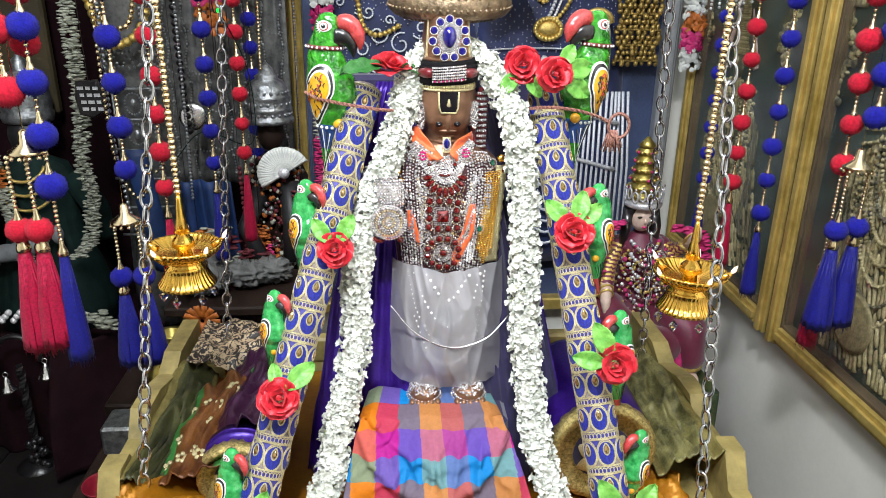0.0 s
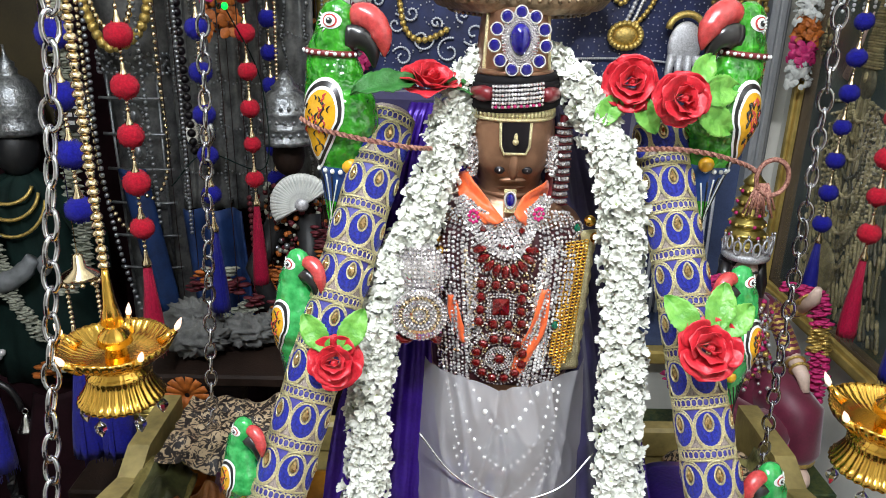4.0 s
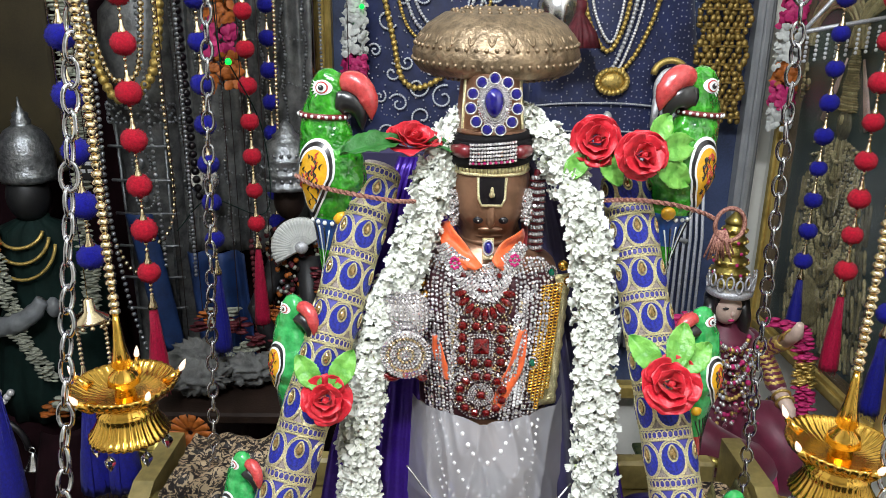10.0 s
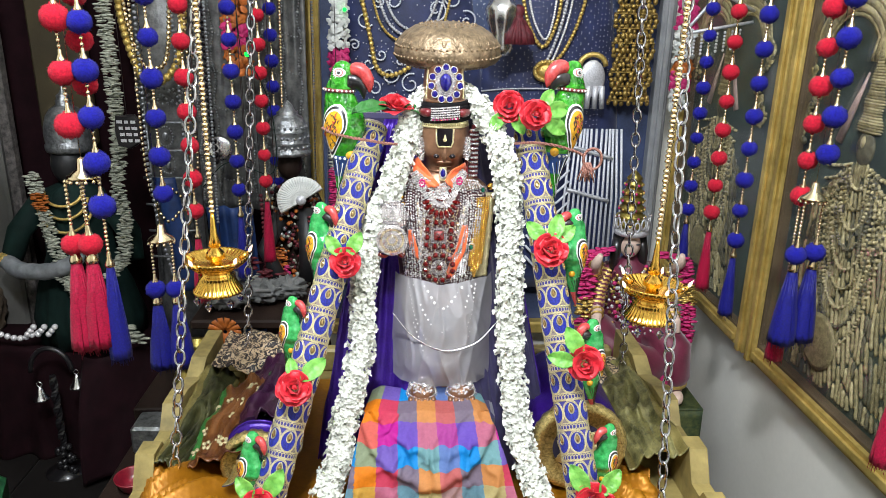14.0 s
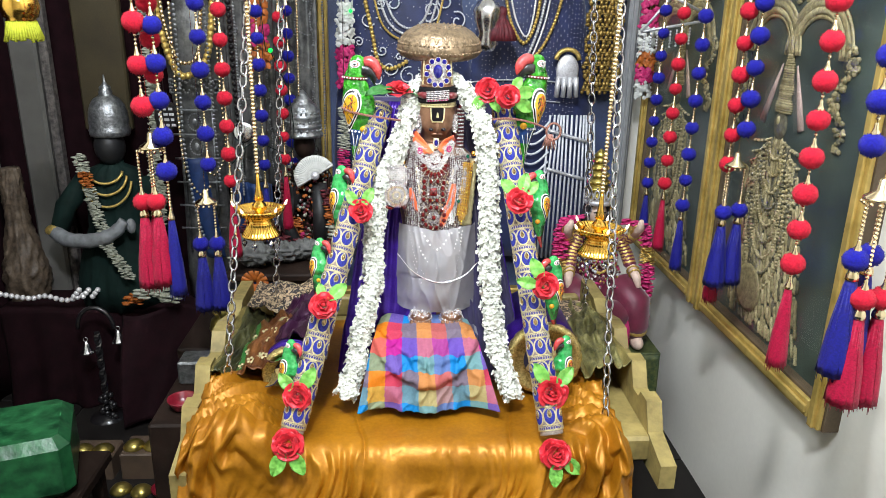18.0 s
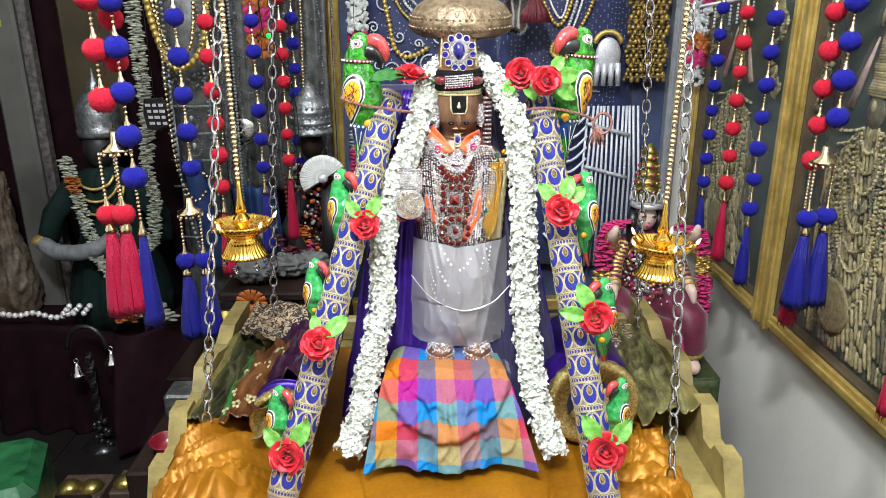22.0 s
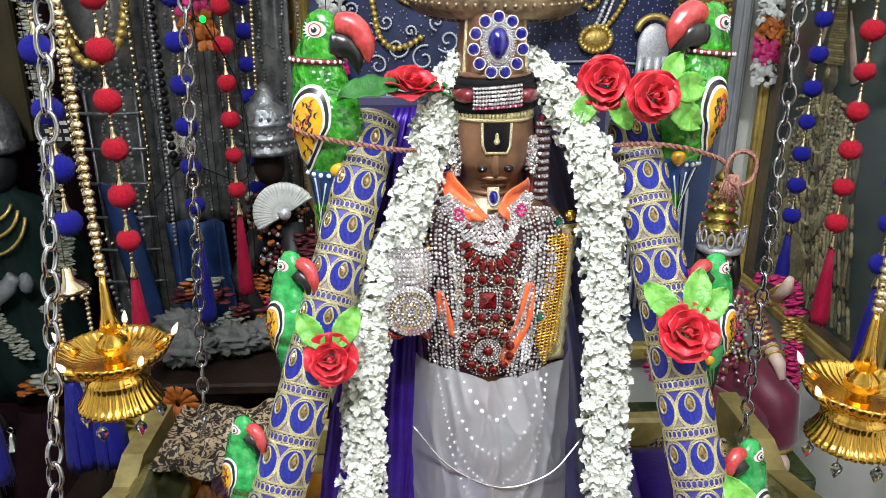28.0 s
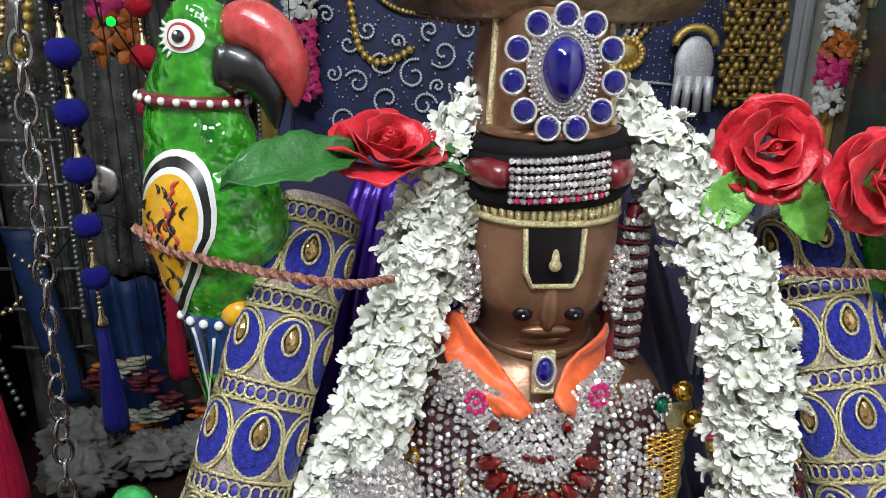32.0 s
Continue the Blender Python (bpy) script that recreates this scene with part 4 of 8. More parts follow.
# white organza cloth with pearls beneath
def organza(u, v):
    z = 0.893 - 0.160 * v
    w = 0.074 + 0.008 * v
    x = CX + 0.003 + (u - 0.5) * 2 * w
    fold = -0.007 * crease(u * 3.2 + v * 0.6, v * 0.9, 1.3) - 0.004 * crease(u * 8 - v * 1.4, v * 2.0, 5.2) + 0.005 * noise.noise((u * 4, v * 3, 1))
    y = 0.861 - 0.020 * v - 0.020 * math.sin(math.pi * v) * (1 - (2 * u - 1) ** 2) + 0.055 * abs(2 * u - 1) ** 2.5 + fold
    return (x, y, z + 0.004 * noise.noise((u * 3, 0, v)))


mo = bpy.data.materials.new("white_organza")
mo.use_nodes = True
p = mo.node_tree.nodes["Principled BSDF"]
p.inputs["Base Color"].default_value = (0.44, 0.43, 0.45, 1)
p.inputs["Roughness"].default_value = 0.5
p.inputs["Alpha"].default_value = 0.62
tcn = mo.node_tree.nodes.new("ShaderNodeTexCoord")
nzn = mo.node_tree.nodes.new("ShaderNodeTexNoise")
nzn.inputs["Scale"].default_value = 25
mrn = mo.node_tree.nodes.new("ShaderNodeMapRange")
mrn.inputs[3].default_value, mrn.inputs[4].default_value = 0.44, 0.72
mo.node_tree.links.new(tcn.outputs["Object"], nzn.inputs["Vector"])
mo.node_tree.links.new(nzn.outputs[0], mrn.inputs[0])
mo.node_tree.links.new(mrn.outputs[0], p.inputs["Alpha"])
M["organza"] = mo
org = thing("organza_cloth", Geo().sheet(organza, 90, 70), ["organza"], "sheer white organza cloth wrapped round the statue's lower body", "cloth")
thing("waist_chain", Geo().tube(catmull([(-0.002, 0.853, 0.848), (0.03, 0.838, 0.815), (0.075, 0.828, 0.798), (0.12, 0.832, 0.808), (0.152, 0.85, 0.832)], 8), 0.0010, n=6), ["silver"], "thin silver cord looped over the organza", "cord")
g = Geo()
for pts, r in ((([(0.03, 0.885), (0.045, 0.850), (0.072, 0.825), (0.10, 0.850), (0.115, 0.885)]), 0.003), ([(0.022, 0.885), (0.036, 0.832), (0.072, 0.795), (0.108, 0.832), (0.122, 0.885)], 0.0024), ([(0.03, 0.83), (0.05, 0.785), (0.0725, 0.772), (0.095, 0.785), (0.115, 0.83)], 0.0027), ([(0.045, 0.885), (0.0725, 0.858), (0.10, 0.885)], 0.0034)):
    for q in spaced([Vector((x, 0, z)) for x, z in curve2(pts)], 2.3 * r):
        p3 = front(q.x, q.z, 0.006)
        p3.y = min(p3.y, organza((q.x - CX - 0.003) / 0.156 + 0.5, (0.893 - q.z) / 0.160)[1] + 0.0028)
        g.ball(p3, r * 0.8, 0, n=9, k=6)
stuffed("pearl_necklace", "pearl_mass", g, ["pearl"], "looped pearl necklaces showing through the organza", "necklace")
thing("silver_disc", Geo().lathe([(0.006, 0), (0.008, 0.0015), (0.020, 0.0012), (0.021, 0), (0.006, -0.001)], 30, m=facing((CX, 0.845, 0.832), (0, -1, 0.05))), ["steel"], "pale ring-shaped ornament behind the organza", "ornament")

# anklets over the feet
for sx in (-1, 1):
    g = Geo()
    for row in range(6):
        for k in range(19):
            t = math.pi * (0.95 + 1.1 * k / 18)
            stone(g, Vector((CX + sx * 0.030 + (0.0228 - 0.0016 * row) * math.cos(t), 0.853 + (0.0292 - 0.0035 * row) * math.sin(t), 0.7150 + 0.0042 * row)), (math.cos(t), math.sin(t), 0.3 + 0.15 * row), 0.0022, 0, 6, 0.9)
    for k in range(330):
        a, q = random.uniform(0, 6.283), random.uniform(0, 1) ** 0.5
        dx, dy = q * math.cos(a), q * math.sin(a)
        p = Vector((CX + sx * 0.030 + 0.0205 * dx, 0.852 + 0.0265 * dy, 0.722 + 0.0158 * math.sqrt(max(0, 1 - q * q))))
        if p.z > 0.7265:
            stone(g, p, (dx, dy, 0.8), random.uniform(0.0013, 0.0021), 0, 5, 0.9)
    stuffed("anklet", "filigree", g, ["crystal"], "silver filigree anklet over the foot", "anklet", "anklets")

# checked cloth over the plinth
DYE = {"y": (0.80, 0.36, 0.015), "m": (0.50, 0.020, 0.30), "b": (0.008, 0.22, 0.62), "s": (0.50, 0.42, 0.20), "p": (0.34, 0.14, 0.32), "o": (0.66, 0.13, 0.02), "c": (0.02, 0.30, 0.60)}
WARP, WEFT = "bbbymbspbsmobb", "ccomcoscom"
CHECKS = sorted(set(a + b for a in WARP for b in WEFT))
for k in CHECKS:
    M["check_" + k] = mat("madras_check_" + k, tuple(0.80 * (0.55 * (0.5 * (a + b)) + 0.45 * math.sqrt(a * b)) ** 1.1 for a, b in zip(DYE[k[0]], DYE[k[1]])), 0.5, var=0.10, scale=200, bump=0.35, bscale=1300, spec=0.15)


def checked(u, v):
    s = 2 * u - 1
    if v < 0.22:
        t = v / 0.22
        return (CX - 0.023 + s * (0.082 + 0.012 * t), 0.868 - 0.068 * t, 0.716 - 0.004 * t ** 2 + 0.002 * math.sin(u * 17) - 0.006 * max(0, abs(s) - 0.85) * 6)
    t = (v - 0.22) / 0.78
    w = 0.092 + 0.037 * t
    fold = 0.008 * math.sin(u * 12 + 2.2 * t) * t + 0.006 * noise.noise((u * 5, t * 3, 8)) + 0.010 * crease(abs(s) * 2.6 + t * 1.5, t * 1.2 - abs(s), 3.7) * min(1, 3 * t) + 0.005 * crease(u * 9 + 2 * t, t * 4, 7.7) + 0.011 * math.exp(-((t - 0.62 + 0.55 * s * s) / 0.07) ** 2) + 0.008 * math.exp(-((t - 0.36 + 0.42 * (s - 0.15) ** 2) / 0.06) ** 2)
    return (CX - 0.023 + s * w + 0.006 * t, 0.800 - 0.082 * t - 0.014 * math.sin(math.pi * t) - fold + 0.05 * max(0, abs(s) - 0.8) * (1 - t), 0.712 - 0.117 * t - 0.02 * math.sin(math.pi * t) * (0 if t < 0 else -0.3))


def check_pick(u, v):
    t = max(0.0, (v - 0.22) / 0.78)
    w = 0.094 + 0.040 * t
    i = int((2 * u - 1) * (0.55 * w + 0.045) / 0.0290 + 6.55)
    j = int(v * 0.215 / 0.0345 + 1.2)
    return CHECKS.index(WARP[max(0, min(len(WARP) - 1, i))] + WEFT[max(0, min(len(WEFT) - 1, j))])


thing("checked_cloth", Geo().sheet(checked, 170, 120, thick=0.0015, pick=check_pick), ["check_" + k for k in CHECKS], "checked cotton cloth in blue, orange, pink and violet over the plinth", "cloth")


# ---- embroidered poles beside the statue ----
def bent(x, z, off, R=0.0238):
    """From the flat (x, z) to the sleeve, off metres proud of it."""
    t = x / R
    return ((R + off) * math.sin(t), -(R + off) * math.cos(t), z)


def motif_meshes():
    """A peacock-eye motif wrapped on the sleeve: blue floss, beaded gold cords, a drop stone."""
    n = 26
    inner, outer = [], []
    for i in range(n):
        t = math.pi * 2 * i / n
        outer.append((0.0112 * math.sin(t), -0.0008 - 0.0136 * math.cos(t)))
        inner.append((0.0040 * math.sin(t) * (1 - 0.35 * max(0, -math.cos(t))), 0.0040 - 0.0066 * math.cos(t)))
    rings = []
    for k, o in ((0.0, 0.0010), (0.3, 0.0022), (0.6, 0.0026), (1.0, 0.0014)):
        rings.append([bent(a[0] + (b[0] - a[0]) * k, a[1] + (b[1] - a[1]) * k, o + 0.0004 * (i % 2)) for i, (a, b) in enumerate(zip(outer, inner))])
    blue = Geo().loft(rings, 0, caps=False)
    g = Geo()
    fine = lambda line, k, dz: [(line[i][0] * k, line[i][1] * k + dz) for i in range(n)] 
    dense = lambda pts: [tuple(a[c] + (b[c] - a[c]) * f for c in (0, 1)) for a, b in zip(pts, pts[1:] + pts[:1]) for f in (0, 0.5)]
    for line, k, dz, o, r in ((outer, 1.0, 0, 0.0016, 0.0008), (outer, 1.12, 0.0004, 0.0013, 0.00075), (inner, 1.0, 0, 0.0026, 0.0008)):
        pts = dense(fine(line, k, dz))
        g.tube([bent(x, z, o) for x, z in pts], [r * (1.25 if i % 2 else 0.8) for i in range(len(pts))] + [r * 1.0], 0, n=5, closed=True)
    rings = [[bent(x * k, 0.0040 + (z - 0.0040) * k, o) for x, z in inner] for k, o in ((0.72, 0.0014), (0.68, 0.0032), (0.30, 0.0044))]
    eye = Geo().loft(rings, 0, smooth=False)
    return blue.mesh("motif", ["fabric_blue"]), g.mesh("gold_cord", ["goldthread"]), eye.mesh("eye_stone", ["amber"])


def braid_mesh():
    R = 0.0238
    g = Geo()
    for z in (-0.0044, 0.0044):
        g.tube([((R + 0.001) * math.cos(2 * math.pi * i / 72), (R + 0.001) * math.sin(2 * math.pi * i / 72), z + 0.0005 * (i % 2)) for i in range(72)], 0.0010, 0, n=5, closed=True)
    for i in range(30):
        t = 2 * math.pi * i / 30
        g.tube([((R + 0.0012) * math.cos(t + 0.115 * math.cos(q)), (R + 0.0012) * math.sin(t + 0.115 * math.cos(q)), 0.0031 * math.sin(q)) for q in [2 * math.pi * j / 9 for j in range(9)]], 0.0007, 0, n=4, closed=True)
    g.lathe([(R + 0.0003, -0.0040), (R + 0.0004, 0.0040)], 40, 1)
    return g.mesh("braid", ["goldthread", "fabric_lilac"])


(MOTIF, CORD, EYE), BRAID = motif_meshes(), braid_mesh()


def pole(top, bottom, label, sc=1.0, spin=0.0):
    a, b = Vector(top), Vector(bottom)
    axis = a - b
    q = axis.to_track_quat("Z", "Y").to_matrix().to_4x4()
    # turn so that local -y faces the front
    e = thing("embroidered_pole", None, None, label, "pole", "embroidered poles", at=Matrix.Translation(b) @ q @ Matrix.Diagonal((0.86, 0.86, 1, 1)))
    back = (q.inverted() @ Vector((0, -1, 0, 0))).to_3d()
    turn = math.atan2(back.x, -back.y)
    L = axis.length
    rings = [(0.0232, 0), (0.0235, 0.004)] + [(0.0235 - 0.0004 * math.sin(20 * k), L * k / 20) for k in range(1, 20)] + [(0.0232, L), (0.018, L + 0.003), (0.001, L + 0.004)]
    part("sleeve", Geo().lathe([(0.001, -0.001)] + rings, 40), ["net"], e)
    step, n = 0.0395, int(L / 0.0395)
    for r in range(n + 1):
        z = 0.012 + r * step
        if z < L - 0.004:
            part("braid", BRAID, None, e, m=Matrix.Translation((0, 0, z)))
        for k in range(6):
            if z + 0.02 < L:
                mo = part("motif", MOTIF, None, e, m=Matrix.Translation((0, 0, z + 0.0200)) @ Matrix.Rotation(turn + spin + 2 * math.pi * (k + 0.5 * (r % 2) * 0.2) / 6, 4, "Z"))
                part("gold_cord", CORD, None, mo)
                part("eye_stone", EYE, None, mo)
        for k in range(6):
            if z + 0.02 < L:
                t = turn + spin + 2 * math.pi * (k + 0.5) / 6
                g = LILAC
                part("net_panel", g, None, e, m=Matrix.Translation((0, 0, z + 0.0100)) @ Matrix.Rotation(t, 4, "Z"))
    return e


g = Geo()
g.add([(0.0241 * math.sin(x / 0.0238), -0.0242 * math.cos(x / 0.0238), z) for x, z in ((-0.0072, 0.0240), (0, 0.0240), (0.0072, 0.0240), (0.0040, 0.0160), (0, 0.0105), (-0.0040, 0.0160))], [(0, 1, 4, 5), (1, 2, 3, 4)], 0, True)
LILAC = g.mesh("net_panel", ["fabric_lilac"])
pole((-0.031, 0.937, 1.112), (-0.182, 0.652, 0.592), "slender pole sleeved in blue peacock-eye embroidery", spin=0.15)
pole((0.198, 0.934, 1.108), (0.265, 0.632, 0.592), "slender pole sleeved in blue peacock-eye embroidery", spin=-0.1)


# ---- cloth roses ----
def petal_mesh():
    def f(u, v):
        s = (u - 0.5) * 2
        w = 0.78 * math.sqrt(max(0.02, 1 - ((v - 0.55) / 0.56) ** 2))
        return (s * w * 1.12, -0.22 * (1 - v) + 0.26 * s * s * w - 0.42 * max(0, v - 0.66) * (1 + 0.35 * math.sin(4 * s + 1)) + 0.03 * v * math.sin(5 * s + 3 * v), v * 0.96 - 0.12 * s * s * v + 0.02 * v * math.sin(6 * s))
    return Geo().sheet(f, 10, 8, thick=0.02).mesh("petal", ["rose"])


def leaf_mesh(key):
    def f(u, v):
        s = (u - 0.5) * 2
        w = 0.30 * math.sin(math.pi * (0.03 + 0.94 * v)) ** 0.75 * (1 + 0.05 * math.sin(v * 60))
        return (s * w, 0.10 * abs(s) - 0.25 * v * v + 0.02 * math.sin(20 * v) * abs(s), v)
    g = Geo().sheet(f, 10, 22, thick=0.012)
    g.tube([(0, -0.012 - 0.25 * (i / 8) ** 2, i / 8) for i in range(9)], [0.016 * (1 - i / 10) for i in range(9)], n=5)
    return g.mesh("leaf", [key])


PETAL, LEAF, LEAFD = petal_mesh(), leaf_mesh("leaf"), leaf_mesh("leafdark")


def rose(p, aim, d, leaves, label="red cloth rose with green leaves pinned to the pole", dark=False, squash=1.0):
    """aim: the way the flower faces; leaves: (angle from up, length, tilt back)."""
    e = thing("cloth_rose", None, None, label, "rose", "red cloth roses", at=facing(p, aim) @ Matrix.Diagonal((1, squash, 1, 1)))
    r = d * 0.40
    for layer, (n, tilt, ln, lift) in enumerate(((2, 6, 0.46, 0.12), (3, 30, 0.66, 0.09), (4, 56, 0.86, 0.05), (5, 80, 1.02, 0.0))):
        for k in range(n):
            a = 2 * math.pi * (k + 0.37 * layer) / n + random.uniform(-0.35, 0.35)
            m = Matrix.Rotation(a, 4, "Z") @ Matrix.Translation((0, r * 0.05 * (layer + 1), r * lift)) @ Matrix.Rotation(radians(-tilt + random.uniform(-14, 12)), 4, "X") @ Matrix.Scale(r * ln * random.uniform(0.88, 1.12), 4) @ Matrix.Rotation(math.pi + random.uniform(-0.25, 0.25), 4, "Z")
            part("petal", PETAL, None, e, m=m)
    g = Geo()
    g.tube([(r * 0.13 * (1 - i / 40) * math.cos(i * 0.5), r * 0.13 * (1 - i / 40) * math.sin(i * 0.5), r * (0.30 + 0.006 * i)) for i in range(34)], r * 0.05, n=5)
    g.ball((0, 0, r * 0.2), r * 0.16, n=10, k=7, s=(1, 1, 1.6))
    part("bud", g, ["rose"], e)
    for a, ln, back in leaves:
        m = Matrix.Rotation(radians(-a), 4, "Z") @ Matrix.Translation((0, r * 0.62, -r * 0.05)) @ Matrix.Rotation(radians(-90 + back), 4, "X") @ Matrix.Scale(ln * 0.92, 4) @ Matrix.Rotation(math.pi, 4, "Z")
        part("leaf", LEAFD if dark else LEAF, None, e, m=m)
    return e


F = (0.0, -1.0, 0.35)
rose((0.001, 0.912, 1.143), (0.30, -0.45, 0.85), 0.056, [(-95, 0.062, 10), (120, 0.05, 10)], "red cloth rose lying on top of the pole beside dark leaves", True, 0.75)
rose((0.165, 0.908, 1.146), (-0.15, -1, 0.30), 0.049, [(215, 0.036, 8), (150, 0.036, 8)])
rose((0.199, 0.882, 1.1375), (0.10, -1, 0.25), 0.048, [(38, 0.036, 0), (78, 0.046, -4), (118, 0.046, -4)])
rose((-0.066, 0.803, 0.944), F, 0.043, [(-35, 0.036, 12), (28, 0.038, 12)])
rose((-0.127, 0.712, 0.801), (0.05, -1, 0.75), 0.051, [(45, 0.045, 5), (-10, 0.03, 10)])
rose((-0.170, 0.662, 0.655), F, 0.053, [(30, 0.045, 8), (-40, 0.04, 8)])
rose((-0.181, 0.606, 0.598), (-0.1, -1, 0.45), 0.056, [(150, 0.046, 8), (205, 0.048, 8)])
rose((0.215, 0.795, 0.966), (-0.05, -1, 0.5), 0.049, [(-40, 0.040, 10), (15, 0.042, 12), (45, 0.038, 10)])
rose((0.252, 0.708, 0.836), F, 0.049, [(-25, 0.044, 8), (-78, 0.040, 8)])
rose((0.263, 0.650, 0.664), F, 0.058, [(-30, 0.045, 8), (42, 0.045, 8)])
rose((0.268, 0.606, 0.570), (0.1, -1, 0.45), 0.056, [(130, 0.045, 8), (185, 0.045, 8)])


# ---- painted wooden parrots ----
PROF = [(1.00, -0.046, 0.018), (0.985, -0.045, 0.050), (0.946, -0.044, 0.074), (0.90, -0.046, 0.082), (0.81, -0.064, 0.097), (0.73, -0.050, 0.116), (0.62, -0.024, 0.145), (0.54, -0.014, 0.153), (0.445, -0.024, 0.118), (0.36, -0.014, 0.092), (0.27, -0.017, 0.072), (0.15, -0.026, 0.042), (0.06, -0.036, 0.020), (0.0, -0.046, 0.006)]


def bird_at(z):
    for (z1, c1, w1), (z0, c0, w0) in zip(PROF, PROF[1:]):
        if z >= z0:
            t = (z - z0) / (z1 - z0)
            t = t * t * (3 - 2 * t) if 0.3 < z < 0.95 else t
            return c0 + (c1 - c0) * t, w0 + (w1 - w0) * t
    return PROF[-1][1:]


def bird_surf(x, z, off, side):
    c, w = bird_at(z)
    d = w * (0.80 if z > 0.36 else 0.80 - 0.9 * (0.36 - z))
    k = min(0.97, abs(x - c) / w)
    return (x, side * (d * math.sqrt(1 - k * k) + off), z)


def parrot_meshes(green, tail_tip):
    out = {}
    g = Geo()
    rings = []
    N = 28
    for i in range(61):
        z = 1 - i / 60
        c, w = bird_at(z)
        d = w * (0.80 if z > 0.36 else 0.80 - 0.9 * (0.36 - z))
        rings.append([(c + w * math.cos(2 * math.pi * j / N), d * math.sin(2 * math.pi * j / N), z) for j in range(N)])
    g.loft(rings, 0)
    for i in range(60):
        z = 1 - (i + 0.5) / 60
        mi = 0 if z > 0.36 else (1 if z > 0.21 else (0 if z > 0.17 else 2))
        for j in range(N):
            g.mi[i * N + j] = mi
    out["body"] = (g, [green, "pblue" if tail_tip == green else green, tail_tip])
    g = Geo()
    c, w = bird_at(0.80)
    g.tube([(c + w * 1.02 * math.cos(2 * math.pi * j / 30), w * 0.84 * math.sin(2 * math.pi * j / 30), 0.805 + 0.0 * j) for j in range(30)], 0.013, 0, n=7, closed=True)
    for j in range(22):
        t = 2 * math.pi * j / 22
        g.ball((c + w * 1.12 * math.cos(t), w * 0.95 * math.sin(t), 0.806), 0.008, 1, n=7, k=5)
    if tail_tip == green:
        out["collar"] = (g, ["pmaroon", "pwhite"])
    # beak: hooked upper half and dark lower half
    g = Geo()
    path = catmull([(0.020, 0, 0.945), (0.070, 0, 0.948), (0.114, 0, 0.920), (0.142, 0, 0.865), (0.150, 0, 0.805)], 5)
    rad = [0.036, 0.039, 0.041, 0.042, 0.043, 0.044, 0.044, 0.043, 0.042, 0.041, 0.040, 0.038, 0.036, 0.038, 0.034, 0.030, 0.026, 0.021, 0.016, 0.010, 0.004]
    g.tube(path, [q * (1.18 if tail_tip == green else 0.98) for q in rad[:len(path)]], 0, n=14)
    out["upper_beak"] = (g, ["pred"])
    g = Geo()
    g.tube(catmull([(0.01, 0, 0.872), (0.060, 0, 0.868), (0.098, 0, 0.832), (0.112, 0, 0.760)], 5), [q * (1.0 if tail_tip == green else 0.78) for q in (0.062, 0.057, 0.058, 0.058, 0.057, 0.055, 0.052, 0.049, 0.045, 0.041, 0.036, 0.031, 0.025, 0.019, 0.012, 0.005)], 0, n=12)
    out["lower_beak"] = (g, ["pblack"])
    for side in (-1, 1):
        g = Geo()
        for r0, mi, off in ((0.036, 3, 0.002), (0.029, 0, 0.005), (0.023, 1, 0.008), (0.013, 2, 0.012)):
            rings = []
            for q in (1.0, 0.75, 0.5, 0.25, 0.02):
                rings.append([bird_surf(-0.05 + r0 * q * math.cos(2 * math.pi * j / 20) * (1.25 if mi == 3 else 1), 0.925 + r0 * q * 0.85 * math.sin(2 * math.pi * j / 20), off + 0.003 * (1 - q), side) for j in range(20)])
            g.loft(rings if side < 0 else [list(reversed(r)) for r in rings], mi, caps=False)
        g.ball(bird_surf(-0.052, 0.930, 0.016, side), 0.004, 1, n=6, k=4)
        out["eye%d" % side] = (g, ["pred", "pwhite", "pblack", "pwhite"])
        g = Geo()
        for k in range(6):
            a = math.radians(150 + 18 * k)
            g.tube([bird_surf(-0.05 + q * math.cos(a), 0.925 + q * 0.85 * math.sin(a), 0.003, side) for q in (0.040, 0.050, 0.060)], [0.0036, 0.0030, 0.0010], 1, n=5)
        out["dash%d" % side] = (g, ["pwhite", "pwhite"])
        # wing: yellow field, white and black rims, brush strokes
        g = Geo()
        def wing(r, t):
            q = math.sin(t)
            return (-0.066 + 0.100 * r * math.cos(t) * (1 + 0.5 * min(0, q)) + 0.022 * r * q, 0.560 + 0.160 * r * q - (0.055 * r * q * q if q < 0 else 0))
        radii = [0.0, 0.3, 0.55, 0.72, 0.75, 0.80, 0.81, 0.92, 0.93, 1.0]
        mats = [0, 0, 0, 1, 1, 2, 2, 1, 1]
        K = 36
        for i, mi in enumerate(mats):
            vs = []
            for rr in (radii[i], radii[i + 1]):
                for j in range(K):
                    x, z = wing(rr, 2 * math.pi * j / K)
                    vs.append(bird_surf(x, z, 0.014 * (1 - rr ** 4) + 0.003, side))
            g.add(vs, [(j, (j + 1) % K, K + (j + 1) % K, K + j) if side < 0 else (K + j, K + (j + 1) % K, (j + 1) % K, j) for j in range(K)], mi, True)
        rs = random.Random(5 + side)
        for k in range(38):
            x0, z0 = wing(rs.uniform(0.05, 0.62), rs.uniform(0, 6.28))
            ln = rs.uniform(0.018, 0.036)
            pts = [bird_surf(x0 + ln * 0.5 * math.sin(2.6 * s) * (1 if k % 2 else -1), z0 + ln * (0.5 - s), 0.017, side) for s in (0, 0.25, 0.5, 0.75, 1)]
            g.tube(pts, [0.0010, 0.0034, 0.0042, 0.0034, 0.0010], 2 if k % 3 else 3, n=5)
